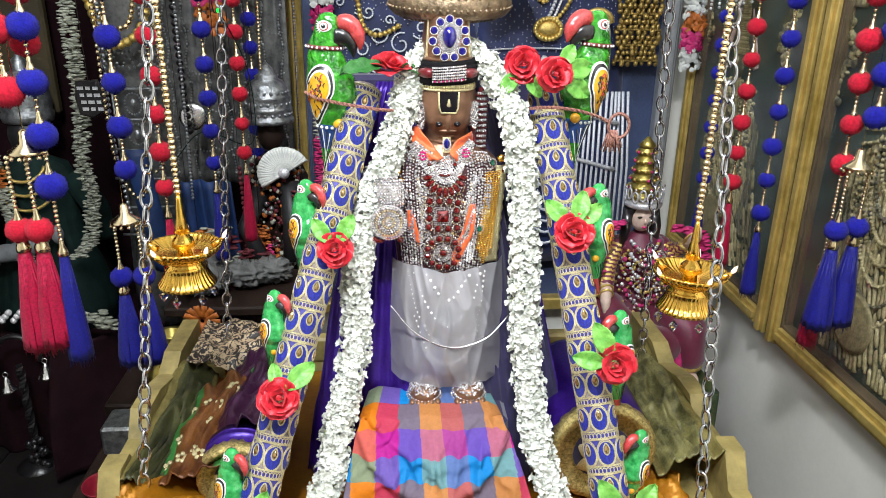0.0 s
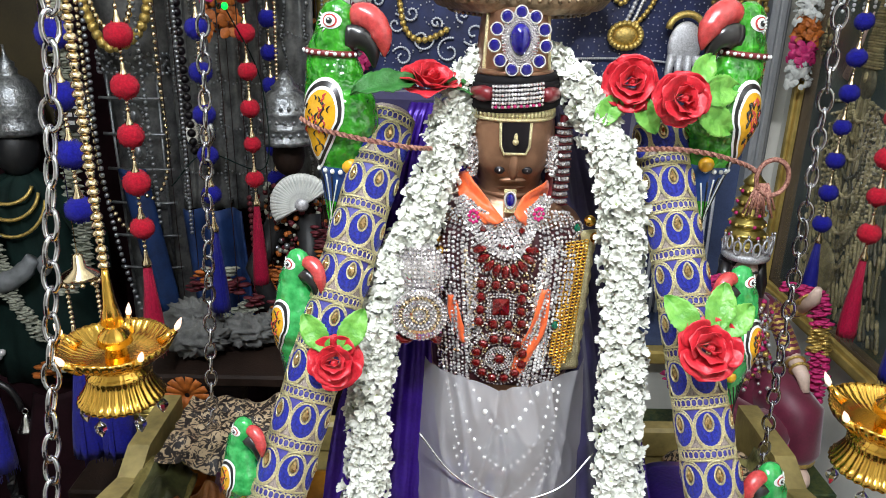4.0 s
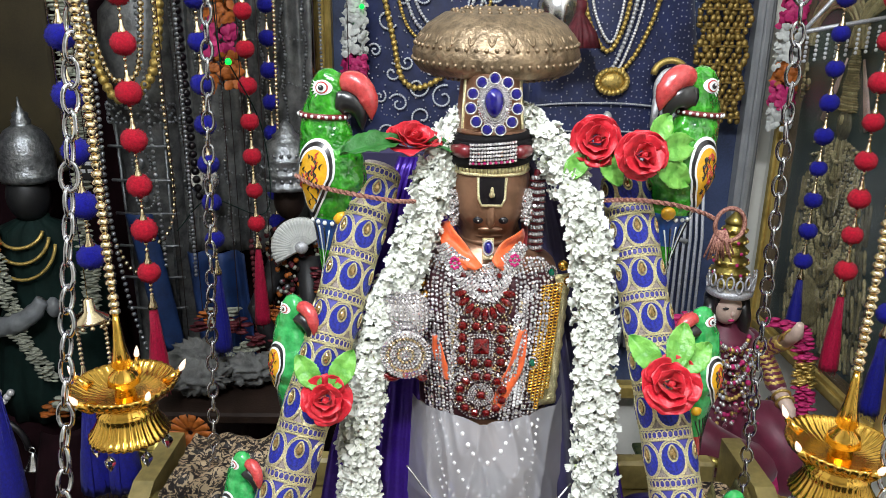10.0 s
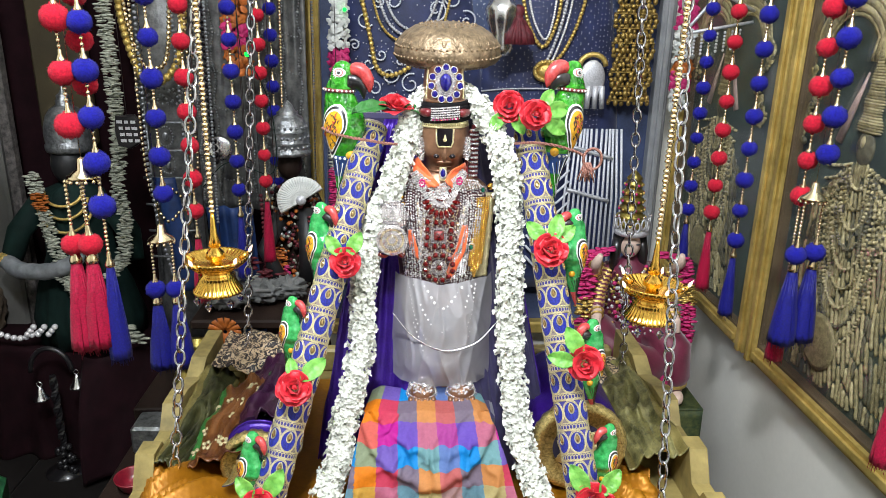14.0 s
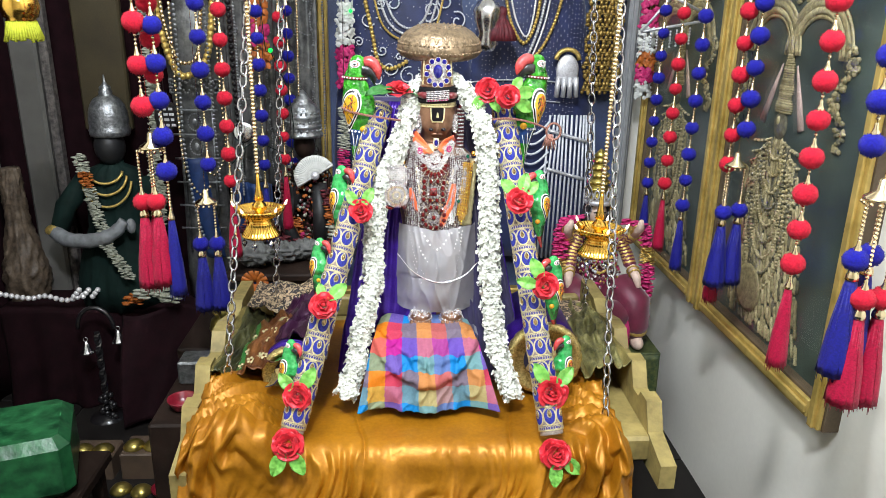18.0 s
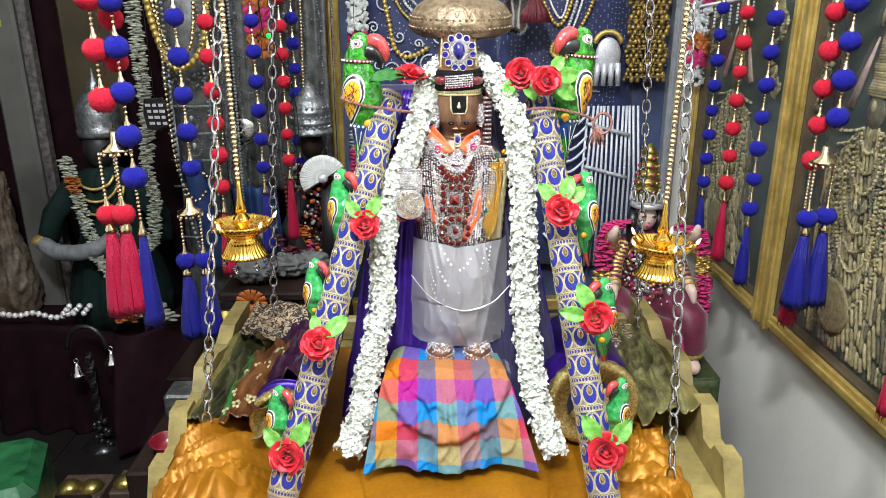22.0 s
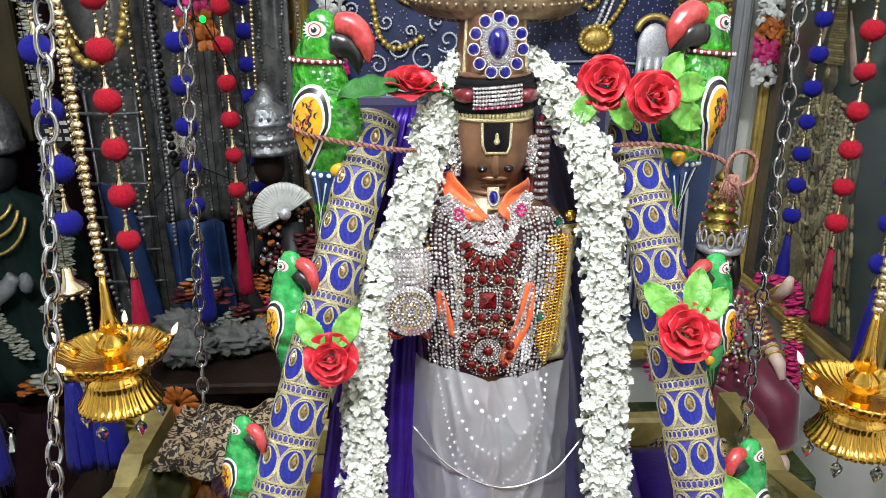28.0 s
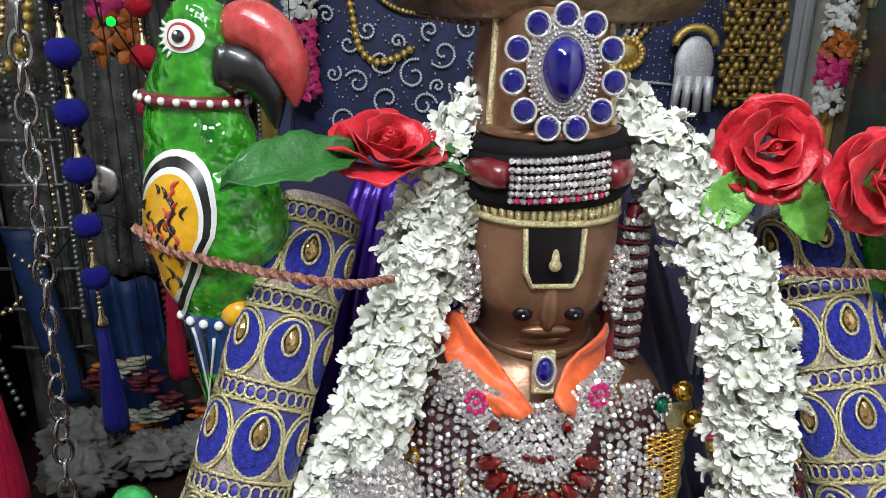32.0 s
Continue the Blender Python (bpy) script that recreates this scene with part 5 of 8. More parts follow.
        out["wing%d" % side] = (g, ["pyellow", "pwhite", "pblack", "pred"])
        # tail stripes
        g = Geo()
        for k in range(6):
            s = -0.75 + 0.3 * k
            pts = []
            for i in range(12):
                z = 0.345 - i * 0.024 - 0.01 * k
                c, w = bird_at(z)
                pts.append(bird_surf(c + w * 0.95 * s * (1 - 0.03 * i) - 0.003 * i * (s > 0), z, 0.002, side))
            g.tube(pts, [0.004 - 0.0003 * i for i in range(12)], 0 if k % 2 else 1, n=5)
        for k in range(5 if tail_tip == green else 0):
            c, w = bird_at(0.355)
            g.ball(bird_surf(c + w * (-0.8 + 0.36 * k), 0.350, 0.002, side), 0.0105, 0, n=8, k=5)
        out["stripe%d" % side] = (g, ["pwhite" if tail_tip == green else "pblack", "pblack"])
    g = Geo()
    for side in (-1, 1):
        g.ball((0.045, side * 0.055, 0.377), 0.033, 0, n=10, k=7, s=(1.1, 0.8, 1.0))
    out["feet"] = (g, ["pyellow"])
    return {k: v[0].mesh(k.rstrip("-1"), v[1]) for k, v in out.items()}


NAMES = {"body": "body", "collar": "collar", "upper_beak": "upper_beak", "lower_beak": "lower_beak", "dash-1": "eye_stroke", "dash1": "eye_stroke", "eye-1": "eye", "eye1": "eye", "wing-1": "wing", "wing1": "wing", "stripe-1": "tail_stripe", "stripe1": "tail_stripe", "feet": "claw"}
BIG, SMALL = parrot_meshes("pgreen", "pgreen"), parrot_meshes("pgreen2", "pred")


def parrot(meshes, eye, h, face, tilt, label, turn=0):
    """eye: the place of the eye that faces the front; face: 1 or -1 along x; tilt: degrees leaning."""
    r = Matrix.Rotation(radians(tilt), 4, "Y") @ Matrix.Rotation((0 if face > 0 else math.pi) + radians(turn), 4, "Z") @ Matrix.Scale(h, 4)
    o = r @ Vector((-0.05, -0.075 * face, 0.925))
    e = thing("wooden_parrot", None, None, label, "parrot", "painted parrots", at=Matrix.Translation(Vector(eye) - o) @ r)
    for k, me in meshes.items():
        part(NAMES[k], me, None, e, kind="stuff" if k.startswith("dash") else "")
    return e


parrot(BIG, (-0.0780, 0.905, 1.189), 0.210, 1, 3, "large glossy green wooden parrot with orange wing tied to pole", -14)
parrot(BIG, (0.264, 0.908, 1.194), 0.210, -1, 5, "large glossy green wooden parrot with orange wing tied to pole", 24)
parrot(SMALL, (-0.110, 0.855, 1.003), 0.148, 1, 6, "small mint green wooden parrot with orange wing and red tail", -38)
parrot(SMALL, (-0.145, 0.792, 0.887), 0.122, 1, 7, "small mint green wooden parrot with orange wing and red tail", -38)
parrot(SMALL, (-0.190, 0.697, 0.733), 0.124, 1, 9, "small mint green wooden parrot with orange wing and red tail", -38)
parrot(SMALL, (0.267, 0.852, 0.996), 0.152, -1, -5, "small mint green wooden parrot with orange wing and red tail", 30)
parrot(SMALL, (0.291, 0.792, 0.849), 0.150, -1, -5, "small mint green wooden parrot with orange wing and red tail", 30)
parrot(SMALL, (0.306, 0.720, 0.724), 0.128, -1, 1, "small mint green wooden parrot with orange wing and red tail", 30)

# cords that tie the large parrots on
def cord_geo(pts):
    return Geo().tube(catmull(pts, 14), 0.0023, n=4, twist=0.5, smooth=False)


thing("tie_cord", cord_geo([(-0.103, 0.905, 1.112), (-0.085, 0.893, 1.106), (-0.060, 0.888, 1.101), (-0.035, 0.882, 1.098), (-0.012, 0.884, 1.094), (0.004, 0.90, 1.090)]), ["cord"], "twisted red and gold cord tying the parrot to the pole", "cord")
tie = thing("tie_cord", None, None, "twisted red cord with a loop and tassel tying the parrot", "cord")
part("cord", cord_geo([(0.172, 0.905, 1.092), (0.185, 0.890, 1.096), (0.205, 0.884, 1.097), (0.235, 0.889, 1.092), (0.265, 0.90, 1.082), (0.278, 0.905, 1.075)]), ["cord"], tie)
part("loop", Geo().tube([(0.291 + 0.0135 * math.cos(2 * math.pi * i / 24), 0.903, 1.071 + 0.0155 * math.sin(2 * math.pi * i / 24)) for i in range(24)], 0.0022, n=6, closed=True), ["cord"], tie)
g = Geo()
for k in range(14):
    g.tube([(0.279 + 0.0007 * k, 0.903, 1.066), (0.270 + 0.0021 * k, 0.901 + 0.002 * math.sin(k), 1.040 + 0.004 * math.sin(k * 2))], 0.0010, n=5)
part("tassel", g, ["cord"], tie, kind="stuff")


# ---- jasmine garland ----
def flower_mesh(seed):
    rs = random.Random(seed)
    g = Geo()
    n = 7
    for k in range(n):
        a = 2 * math.pi * k / n + rs.uniform(-0.3, 0.3)
        cup = rs.uniform(0.05, 0.95)
        ln = rs.uniform(0.0070, 0.0108)
        def f(u, v, a=a, cup=cup, ln=ln):
            s = (u - 0.5) * 2
            w = 0.0031 * math.sin(math.pi * (0.16 + 0.80 * v)) ** 0.55
            r = 0.0008 + ln * v * (0.55 + 0.45 * cup)
            z = ln * v * (1 - cup) * 1.1 + 0.0018 * s * s + 0.0022 * math.sin(3 * v)
            return (r * math.cos(a) - s * w * math.sin(a), r * math.sin(a) + s * w * math.cos(a), z)
        g.sheet(f, 2, 5, 0)
    g.tube([(0, 0, -0.008), (0, 0, 0.001)], [0.0012, 0.0016], 1, n=5)
    return g


FL = [flower_mesh(k) for k in range(5)]
FLM = [f.mesh("jasmine_flower", ["petal", "bud"]) for f in FL]
left = [(0.052, 0.962, 1.158), (0.036, 0.938, 1.143), (0.016, 0.920, 1.090), (-0.009, 0.900, 1.018), (-0.028, 0.887, 0.976), (-0.044, 0.862, 0.897), (-0.046, 0.842, 0.815), (-0.058, 0.818, 0.757), (-0.070, 0.795, 0.702), (-0.080, 0.768, 0.655), (-0.098, 0.730, 0.610)]
right = [(0.095, 0.962, 1.160), (0.118, 0.938, 1.149), (0.146, 0.918, 1.104), (0.161, 0.898, 1.060), (0.170, 0.885, 0.987), (0.170, 0.862, 0.917), (0.171, 0.842, 0.836), (0.176, 0.818, 0.755), (0.183, 0.795, 0.698), (0.194, 0.768, 0.653), (0.214, 0.730, 0.606)]
garland = thing("jasmine_garland", None, None, "thick garland of white jasmine flowers hung round the statue's neck", "garland")
core, rest, count = Geo(), Geo(), 0
rs = random.Random(11)
for side_path in (left, right):
    path = catmull(side_path, 10)
    core.tube(path, [0.007 if i < 8 else 0.0105 for i in range(len(path))], 0, n=9)
    pts = spaced(path, 0.00048)
    for i, p in enumerate(pts[2:-2]):
        d = (pts[i + 4] - pts[i]).normalized()
        u = Vector((0, -1, 0)) - d * d.dot(Vector((0, -1, 0)))
        u.normalize()
        w = d.cross(u)
        a = rs.gauss(0, 0.95)
        n = u * math.cos(a) + w * math.sin(a)
        rad = (0.011 if i < 80 else 0.0150) * rs.uniform(0.66, 1.14)
        m = facing(p + n * rad, n + d * rs.uniform(-0.6, 0.4), d, rs.uniform(0.60, 0.90), rs.uniform(0, 6.28))
        k = rs.randrange(5)
        if i % 6 == 0 and count < 300:
            part("jasmine_flower", FLM[k], None, garland, m=m)
            count += 1
        else:
            o = len(rest.v)
            rest.v += [tuple(m @ Vector(q)) for q in FL[k].v]
            rest.f += [[o + j for j in q] for q in FL[k].f]
            rest.mi += FL[k].mi
            rest.sm += FL[k].sm
part("flower_core", core, ["stem"], garland)
part("flower_mass", rest, ["petal", "bud"], garland, kind="stuff")


# ---- hanging brass lamps ----
def hanging_lamp(x, y, zrim, top, spin, lean, tall):
    e = thing("hanging_lamp", None, None, "polished brass hanging oil lamp with bead rod and glass drops", "lamp", "hanging brass lamps", at=pose(x, y, zrim, 0, lean, spin))
    g = Geo()
    z, k = 0.068, 0
    while z < top - zrim:
        big = k % 4 != 3
        g.lathe([(0.0018, z), (0.0046 if big else 0.0030, z + 0.0018), (0.0050 if big else 0.0034, z + 0.0035), (0.0037, z + 0.0055), (0.0022, z + 0.0065)], 10)
        z += 0.0066
        k += 1
    part("bead_rod", g, ["goldbead"], e)
    part("finial", Geo().lathe([(0.0025, 0.068), (0.0035, 0.058), (0.005, 0.040), (0.009, 0.022), (0.006, 0.018), (0.012, 0.012), (0.014, 0.004), (0.008, 0.0), (0.010, -0.010)], 20), ["gold"], e)
    g = Geo()
    w = lambda a, z: 1 + 0.018 * math.cos(40 * a) + 0.035 * abs(math.cos(2.5 * a)) ** 2
    prof = [(0.004, -0.007), (0.022, -0.007), (0.033, -0.003), (0.0405, 0.003), (0.0425, 0.0055), (0.0435, 0.004), (0.0405, -0.002), (0.034, -0.008), (0.026, -0.012), (0.0225, -0.015)]
    g.lathe(prof, 160, wave=w)
    part("bowl", g, ["gold"], e, "fluted lobed brass bowl")
    part("base", Geo().lathe([(0.0225, -0.015), (0.0215, -0.018), (0.0250, -0.020), (0.0258, -0.0225), (0.0245, -0.025), (0.0255, -0.030), (0.0285, -0.036), (0.0315, -0.041), (0.0335, -0.0425), (0.0340, -0.0455), (0.0320, -0.0475), (0.004, -0.046)], 132, wave=lambda a, z: 1 + 0.032 * math.cos(33 * a) * (1 if z < -0.023 else 0.2)), ["gold"], e)
    for i in range(5):
        a = 2 * math.pi * i / 5 + 0.3
        c, s = math.cos(a), math.sin(a)
        sp = part("spout", Geo().tube([(0.034 * c, 0.034 * s, -0.004), (0.042 * c, 0.042 * s, 0.001), (0.047 * c, 0.047 * s, 0.005)], [0.006, 0.0045, 0.003], n=8), ["gold"], e)
        part("bulb_tip", Geo().lathe([(0.0008, 0), (0.0026, 0.003), (0.0022, 0.007), (0.0003, 0.012)], 9, m=Matrix.Translation((0.047 * c, 0.047 * s, 0.005)) @ Matrix.Rotation(0.5, 4, Vector((-s, c, 0)))), ["flame"], sp, "pale pink flame-shaped bulb tip")
    for i in range(6):
        a = 2 * math.pi * i / 6 + 0.1
        g = Geo()
        bx, by = 0.030 * math.cos(a), 0.030 * math.sin(a)
        g.tube([(bx, by, -0.044), (bx, by, -0.053)], 0.0005, n=4)
        g.lathe([(0.0006, -0.067), (0.0048, -0.060), (0.0048, -0.057), (0.0006, -0.052)], 6, c=(bx, by, 0), smooth=False)
        part("glass_drop", g, ["clear"], e)
    return e


hanging_lamp(-0.250, 0.840, 0.934, 2.60, 10, 0, 1)
hanging_lamp(0.360, 0.787, 0.914, 2.60, 40, 1, 1)


# ---- pompom strings ----
def pom_mesh(key):
    rs = random.Random(3)
    g = Geo()
    g.ball((0, 0, 0), 0.0172, 0, n=22, k=14, s=(1.04, 1.04, 0.94))
    for _ in range(420):
        d = Vector((rs.gauss(0, 1), rs.gauss(0, 1), rs.gauss(0, 1))).normalized()
        a = d.orthogonal().normalized() * 0.0007
        b = d.cross(a)
        p = d * 0.0166
        t = d * rs.uniform(0.0182, 0.0198) + a * rs.uniform(-1, 1)
        g.add([p + a, p - a * 0.5 + b, p - a * 0.5 - b, t], [(0, 1, 3), (1, 2, 3), (2, 0, 3)], 0, True)
    return g.mesh("pompom", [key])


def tassel_mesh(key, flare):
    rs = random.Random(4)
    g = Geo()
    g.lathe([(0.0015, 0), (0.0050, -0.003), (0.0062, -0.010), (0.0078, -0.030), (0.0105 * flare, -0.070), (0.0125 * flare, -0.105), (0.0128 * flare, -0.118), (0.006, -0.116)], 34, 0, wave=lambda a, z: 1 + 0.05 * math.sin(11 * a + 60 * z) + 0.03 * math.sin(17 * a))
    for k in range(110):
        a = rs.uniform(0, 6.283)
        r1 = rs.uniform(0.003, 0.0135) * flare
        z1 = rs.uniform(-0.128, -0.112)
        r0 = r1 * 0.75
        g.tube([(0.0060 * math.cos(a), 0.0060 * math.sin(a), -0.010), (r0 * math.cos(a) * 0.9, r0 * math.sin(a) * 0.9, -0.055), (r1 * math.cos(a + 0.05), r1 * math.sin(a + 0.05), z1)], [0.0004, 0.0006, 0.0004], 0, n=3)
    return g.mesh("tassel", [key])


def cap_mesh():
    return Geo().lathe([(0.0012, 0.016), (0.0026, 0.014), (0.0030, 0.008), (0.0055, 0.002), (0.0062, 0.0), (0.0062, -0.004), (0.0012, -0.0045)], 14).mesh("cap", ["goldbead"])


def bead_mesh():
    g = Geo()
    g.ball((0, 0, 0), 0.0031, 0, n=9, k=6)
    return g.mesh("bead", ["goldbead"])


POM = {"r": pom_mesh("pomred"), "b": pom_mesh("pomblue")}
TAS = {"r": tassel_mesh("tasselred", 1.25), "b": tassel_mesh("tasselblue", 1.25)}
CAP, BEAD = cap_mesh(), bead_mesh()
WORD = {"r": "red", "b": "blue"}


def beads(e, z0, z1, x=0.0, y=0.0):
    n = max(1, int((z0 - z1) / 0.0062))
    for i in range(n):
        part("bead", BEAD, None, e, m=Matrix.Translation((x, y, z0 - (i + 0.5) * (z0 - z1) / n)))


def pom_string(x, y, zs, col, end="", top=1.62, s=1.0, tz=None, label=None, tl=1.0, lean=0.0, upper=True):
    """A string of wool pompoms and beads; zs: heights of the pompoms, end: colour of the tassel."""
    step = zs[0] - zs[1] if len(zs) > 1 else 0.065
    full = list(zs)
    while upper and full[0] + step < top:
        full.insert(0, full[0] + step)
    e = thing("pompom_string", None, None, label or "string of %s wool pompoms and gold beads%s" % (WORD[col[0]], " with %s tassel" % WORD[end] if end else ", hanging"), "pompom string", "pompom strings", at=Matrix.Translation((x, y, full[0])) @ Matrix.Rotation(lean, 4, "Y"))
    o = full[0]
    part("thread", Geo().tube([(0, 0, 2.6 - o), (0, 0, full[-1] - o)], 0.0007, n=4), ["goldbead"], e)
    for i, z in enumerate(full):
        c = col[i % len(col)]
        part("pompom", POM[c], None, e, m=Matrix.Translation((0, 0, z - o)) @ Matrix.Rotation(random.uniform(0, 6), 4, "Z") @ Matrix.Rotation(random.uniform(-0.3, 0.3), 4, "X") @ Matrix.Scale(s * random.uniform(0.93, 1.06), 4))
        part("cap", CAP, None, e, m=Matrix.Translation((0, 0, z - o + 0.0155 * s)))
        if i:
            beads(e, full[i - 1] - o - 0.0165 * s, z - o + 0.0155 * s + 0.015)
    if end:
        z = full[-1] - o
        zt = (tz - o) if tz else z - 0.045 * s
        beads(e, z - 0.0165 * s, zt + 0.014)
        part("cap", CAP, None, e, m=Matrix.Translation((0, 0, zt)) @ Matrix.Scale(1.15, 4))
        part("tassel", TAS[end], None, e, m=Matrix.Translation((0, 0, zt)) @ Matrix.Rotation(random.uniform(0, 6), 4, "Z") @ Matrix.Diagonal((s, s, tl, 1)))
    return e


def ring_hanging(x, y, zr, cols, drops, label):
    """A gold ring holding several short strings that each end in a pompom and a tassel; drops: (dx, dy, colour, pompom z, tassel length)."""
    e = thing("tassel_cluster", None, None, label, "tassel cluster", "tassel clusters", at=Matrix.Translation((x, y, zr)))
    part("ring_cap", Geo().lathe([(0.002, 0.030), (0.006, 0.028), (0.008, 0.012), (0.022, 0.003), (0.0235, 0.0), (0.021, -0.002), (0.004, 0.002)], 24), ["goldbead"], e)
    part("thread", Geo().tube([(0, 0, 2.6 - zr), (0, 0, 0.02)], 0.0007, n=4), ["goldbead"], e)
    for i in range(12):
        a = 2 * math.pi * i / 12
        part("bead", BEAD, None, e, m=Matrix.Translation((0.022 * math.cos(a), 0.022 * math.sin(a), -0.005)))
    for dx, dy, c, z, tl in drops:
        z -= zr
        beads(e, -0.004, z + 0.030, dx, dy)
        part("cap", CAP, None, e, m=Matrix.Translation((dx, dy, z + 0.015)))
        part("pompom", POM[c], None, e, m=Matrix.Translation((dx, dy, z)))
        part("cap", CAP, None, e, m=Matrix.Translation((dx, dy, z - 0.024)) @ Matrix.Scale(1.5, 4))
        part("tassel", TAS[c], None, e, m=Matrix.Translation((dx, dy, z - 0.026)) @ Matrix.Diagonal((1.45, 1.45, tl, 1)))
    return e


run = lambda z, n, st: [z - st * i for i in range(n)]
# front group at one side
pom_string(-0.473, 0.945, run(1.255, 3, 0.075), "r", s=1.12)
pom_string(-0.460, 0.985, run(1.288, 3, 0.064), "r", s=1.0)
pom_string(-0.443, 0.950, run(1.250, 5, 0.067), "b", "b", s=1.05, tz=0.890, tl=1.35)
ring_hanging(-0.468, 0.955, 1.026, "r", [(-0.028, 0.0, "r", 0.920, 1.25), (0.0, -0.006, "r", 0.922, 1.2), (-0.012, 0.016, "r", 0.915, 1.2)], "gold ring with crimson pompom tassels hanging from it")
pom_string(-0.412, 1.135, run(1.290, 6, 0.0665), "b", s=0.98)
ring_hanging(-0.424, 1.135, 0.872, "b", [(-0.019, 0.0, "b", 0.776, 1.1), (0.016, 0.004, "b", 0.776, 1.1)], "gold ring with two blue pompom tassels hanging from it")
pom_string(-0.398, 1.270, run(1.277, 7, 0.0645), "r", "r", s=0.98, tz=0.838, tl=1.15)
pom_string(-0.342, 1.407, run(1.274, 7, 0.0622), "b", "b", s=0.92, tz=0.845, tl=1.2)
pom_string(-0.326, 1.790, run(1.274, 8, 0.0637), "b", "b", s=0.98, tz=0.775, tl=1.15)
pom_string(-0.316, 1.575, run(1.322, 8, 0.0628), "r", "r", s=0.9, tz=0.838, tl=1.32)
# along the framed pictures
pom_string(0.721, 1.587, run(1.174, 7, 0.0595), "b", "b", s=0.9, tz=0.785, tl=0.95, top=1.32)
pom_string(0.711, 1.425, run(1.287, 8, 0.062), "r", "r", s=0.95, tz=0.812, tl=1.2)
pom_string(0.718, 1.304, run(1.281, 8, 0.0653), "b", "b", s=0.95, tz=0.790, tl=1.15)
pom_string(0.727, 1.040, run(1.309, 5, 0.0628), "b", s=1.05)
pom_string(0.717, 1.080, run(1.293, 6, 0.0635), "r", "r", s=1.0, tz=0.80, tl=1.2)
ring_hanging(0.722, 1.050, 0.978, "b", [(0.020, 0.0, "b", 0.880, 1.2), (-0.016, -0.004, "b", 0.876, 1.2)], "gold ring with two blue pompom tassels hanging from it")
pom_string(0.668, 0.680, run(1.310, 8, 0.0605), "r", "r", s=1.05, tz=0.846, tl=1.25)
pom_string(0.645, 0.500, run(1.238, 3, 0.059), "b", s=1.0)
ring_hanging(0.672, 0.500, 1.045, "b", [(-0.018, 0.0, "b", 0.955, 1.3), (0.012, 0.014, "b", 0.958, 1.3), (-0.004, -0.012, "r", 0.900, 1.2), (0.034, 0.0, "r", 0.896, 1.2)], "gold ring with crimson and blue pompom tassels")


# ---- framed pictures on the side wall ----
M["frame_gold"] = mat("gilded_wood_frame", (0.54, 0.37, 0.075), 0.36, 0.4, var=0.4, scale=12, bump=0.3, bscale=60, col2=(0.72, 0.53, 0.17))
M["frame_dark"] = mat("dark_frame_edge", (0.10, 0.07, 0.04), 0.6, var=0.3, scale=20)
# dark green ground, lightened to paint in the haze reflected by the glass
M["pic_green_haze"] = mat("picture_green_with_glass_haze", (0.030, 0.048, 0.037), 0.5, var=0.6, scale=7, col2=(0.075, 0.105, 0.085))
M["relief"] = mat("pale_gold_relief", (0.40, 0.33, 0.15), 0.5, 0.15, var=0.4, scale=90, bump=0.8, bscale=260, col2=(0.60, 0.52, 0.29))
M["relief2"] = mat("olive_gold_relief", (0.25, 0.21, 0.095), 0.6, 0.1, var=0.4, scale=90, bump=0.8, bscale=260, col2=(0.40, 0.34, 0.17))
M["relief3"] = mat("shaded_olive_relief", (0.11, 0.10, 0.058), 0.6, 0.1, var=0.4, scale=90, bump=0.8, bscale=260, col2=(0.18, 0.165, 0.10))
M["relief_pink"] = mat("faded_pink_relief", (0.42, 0.30, 0.26), 0.6, var=0.25, scale=60, bump=0.4)


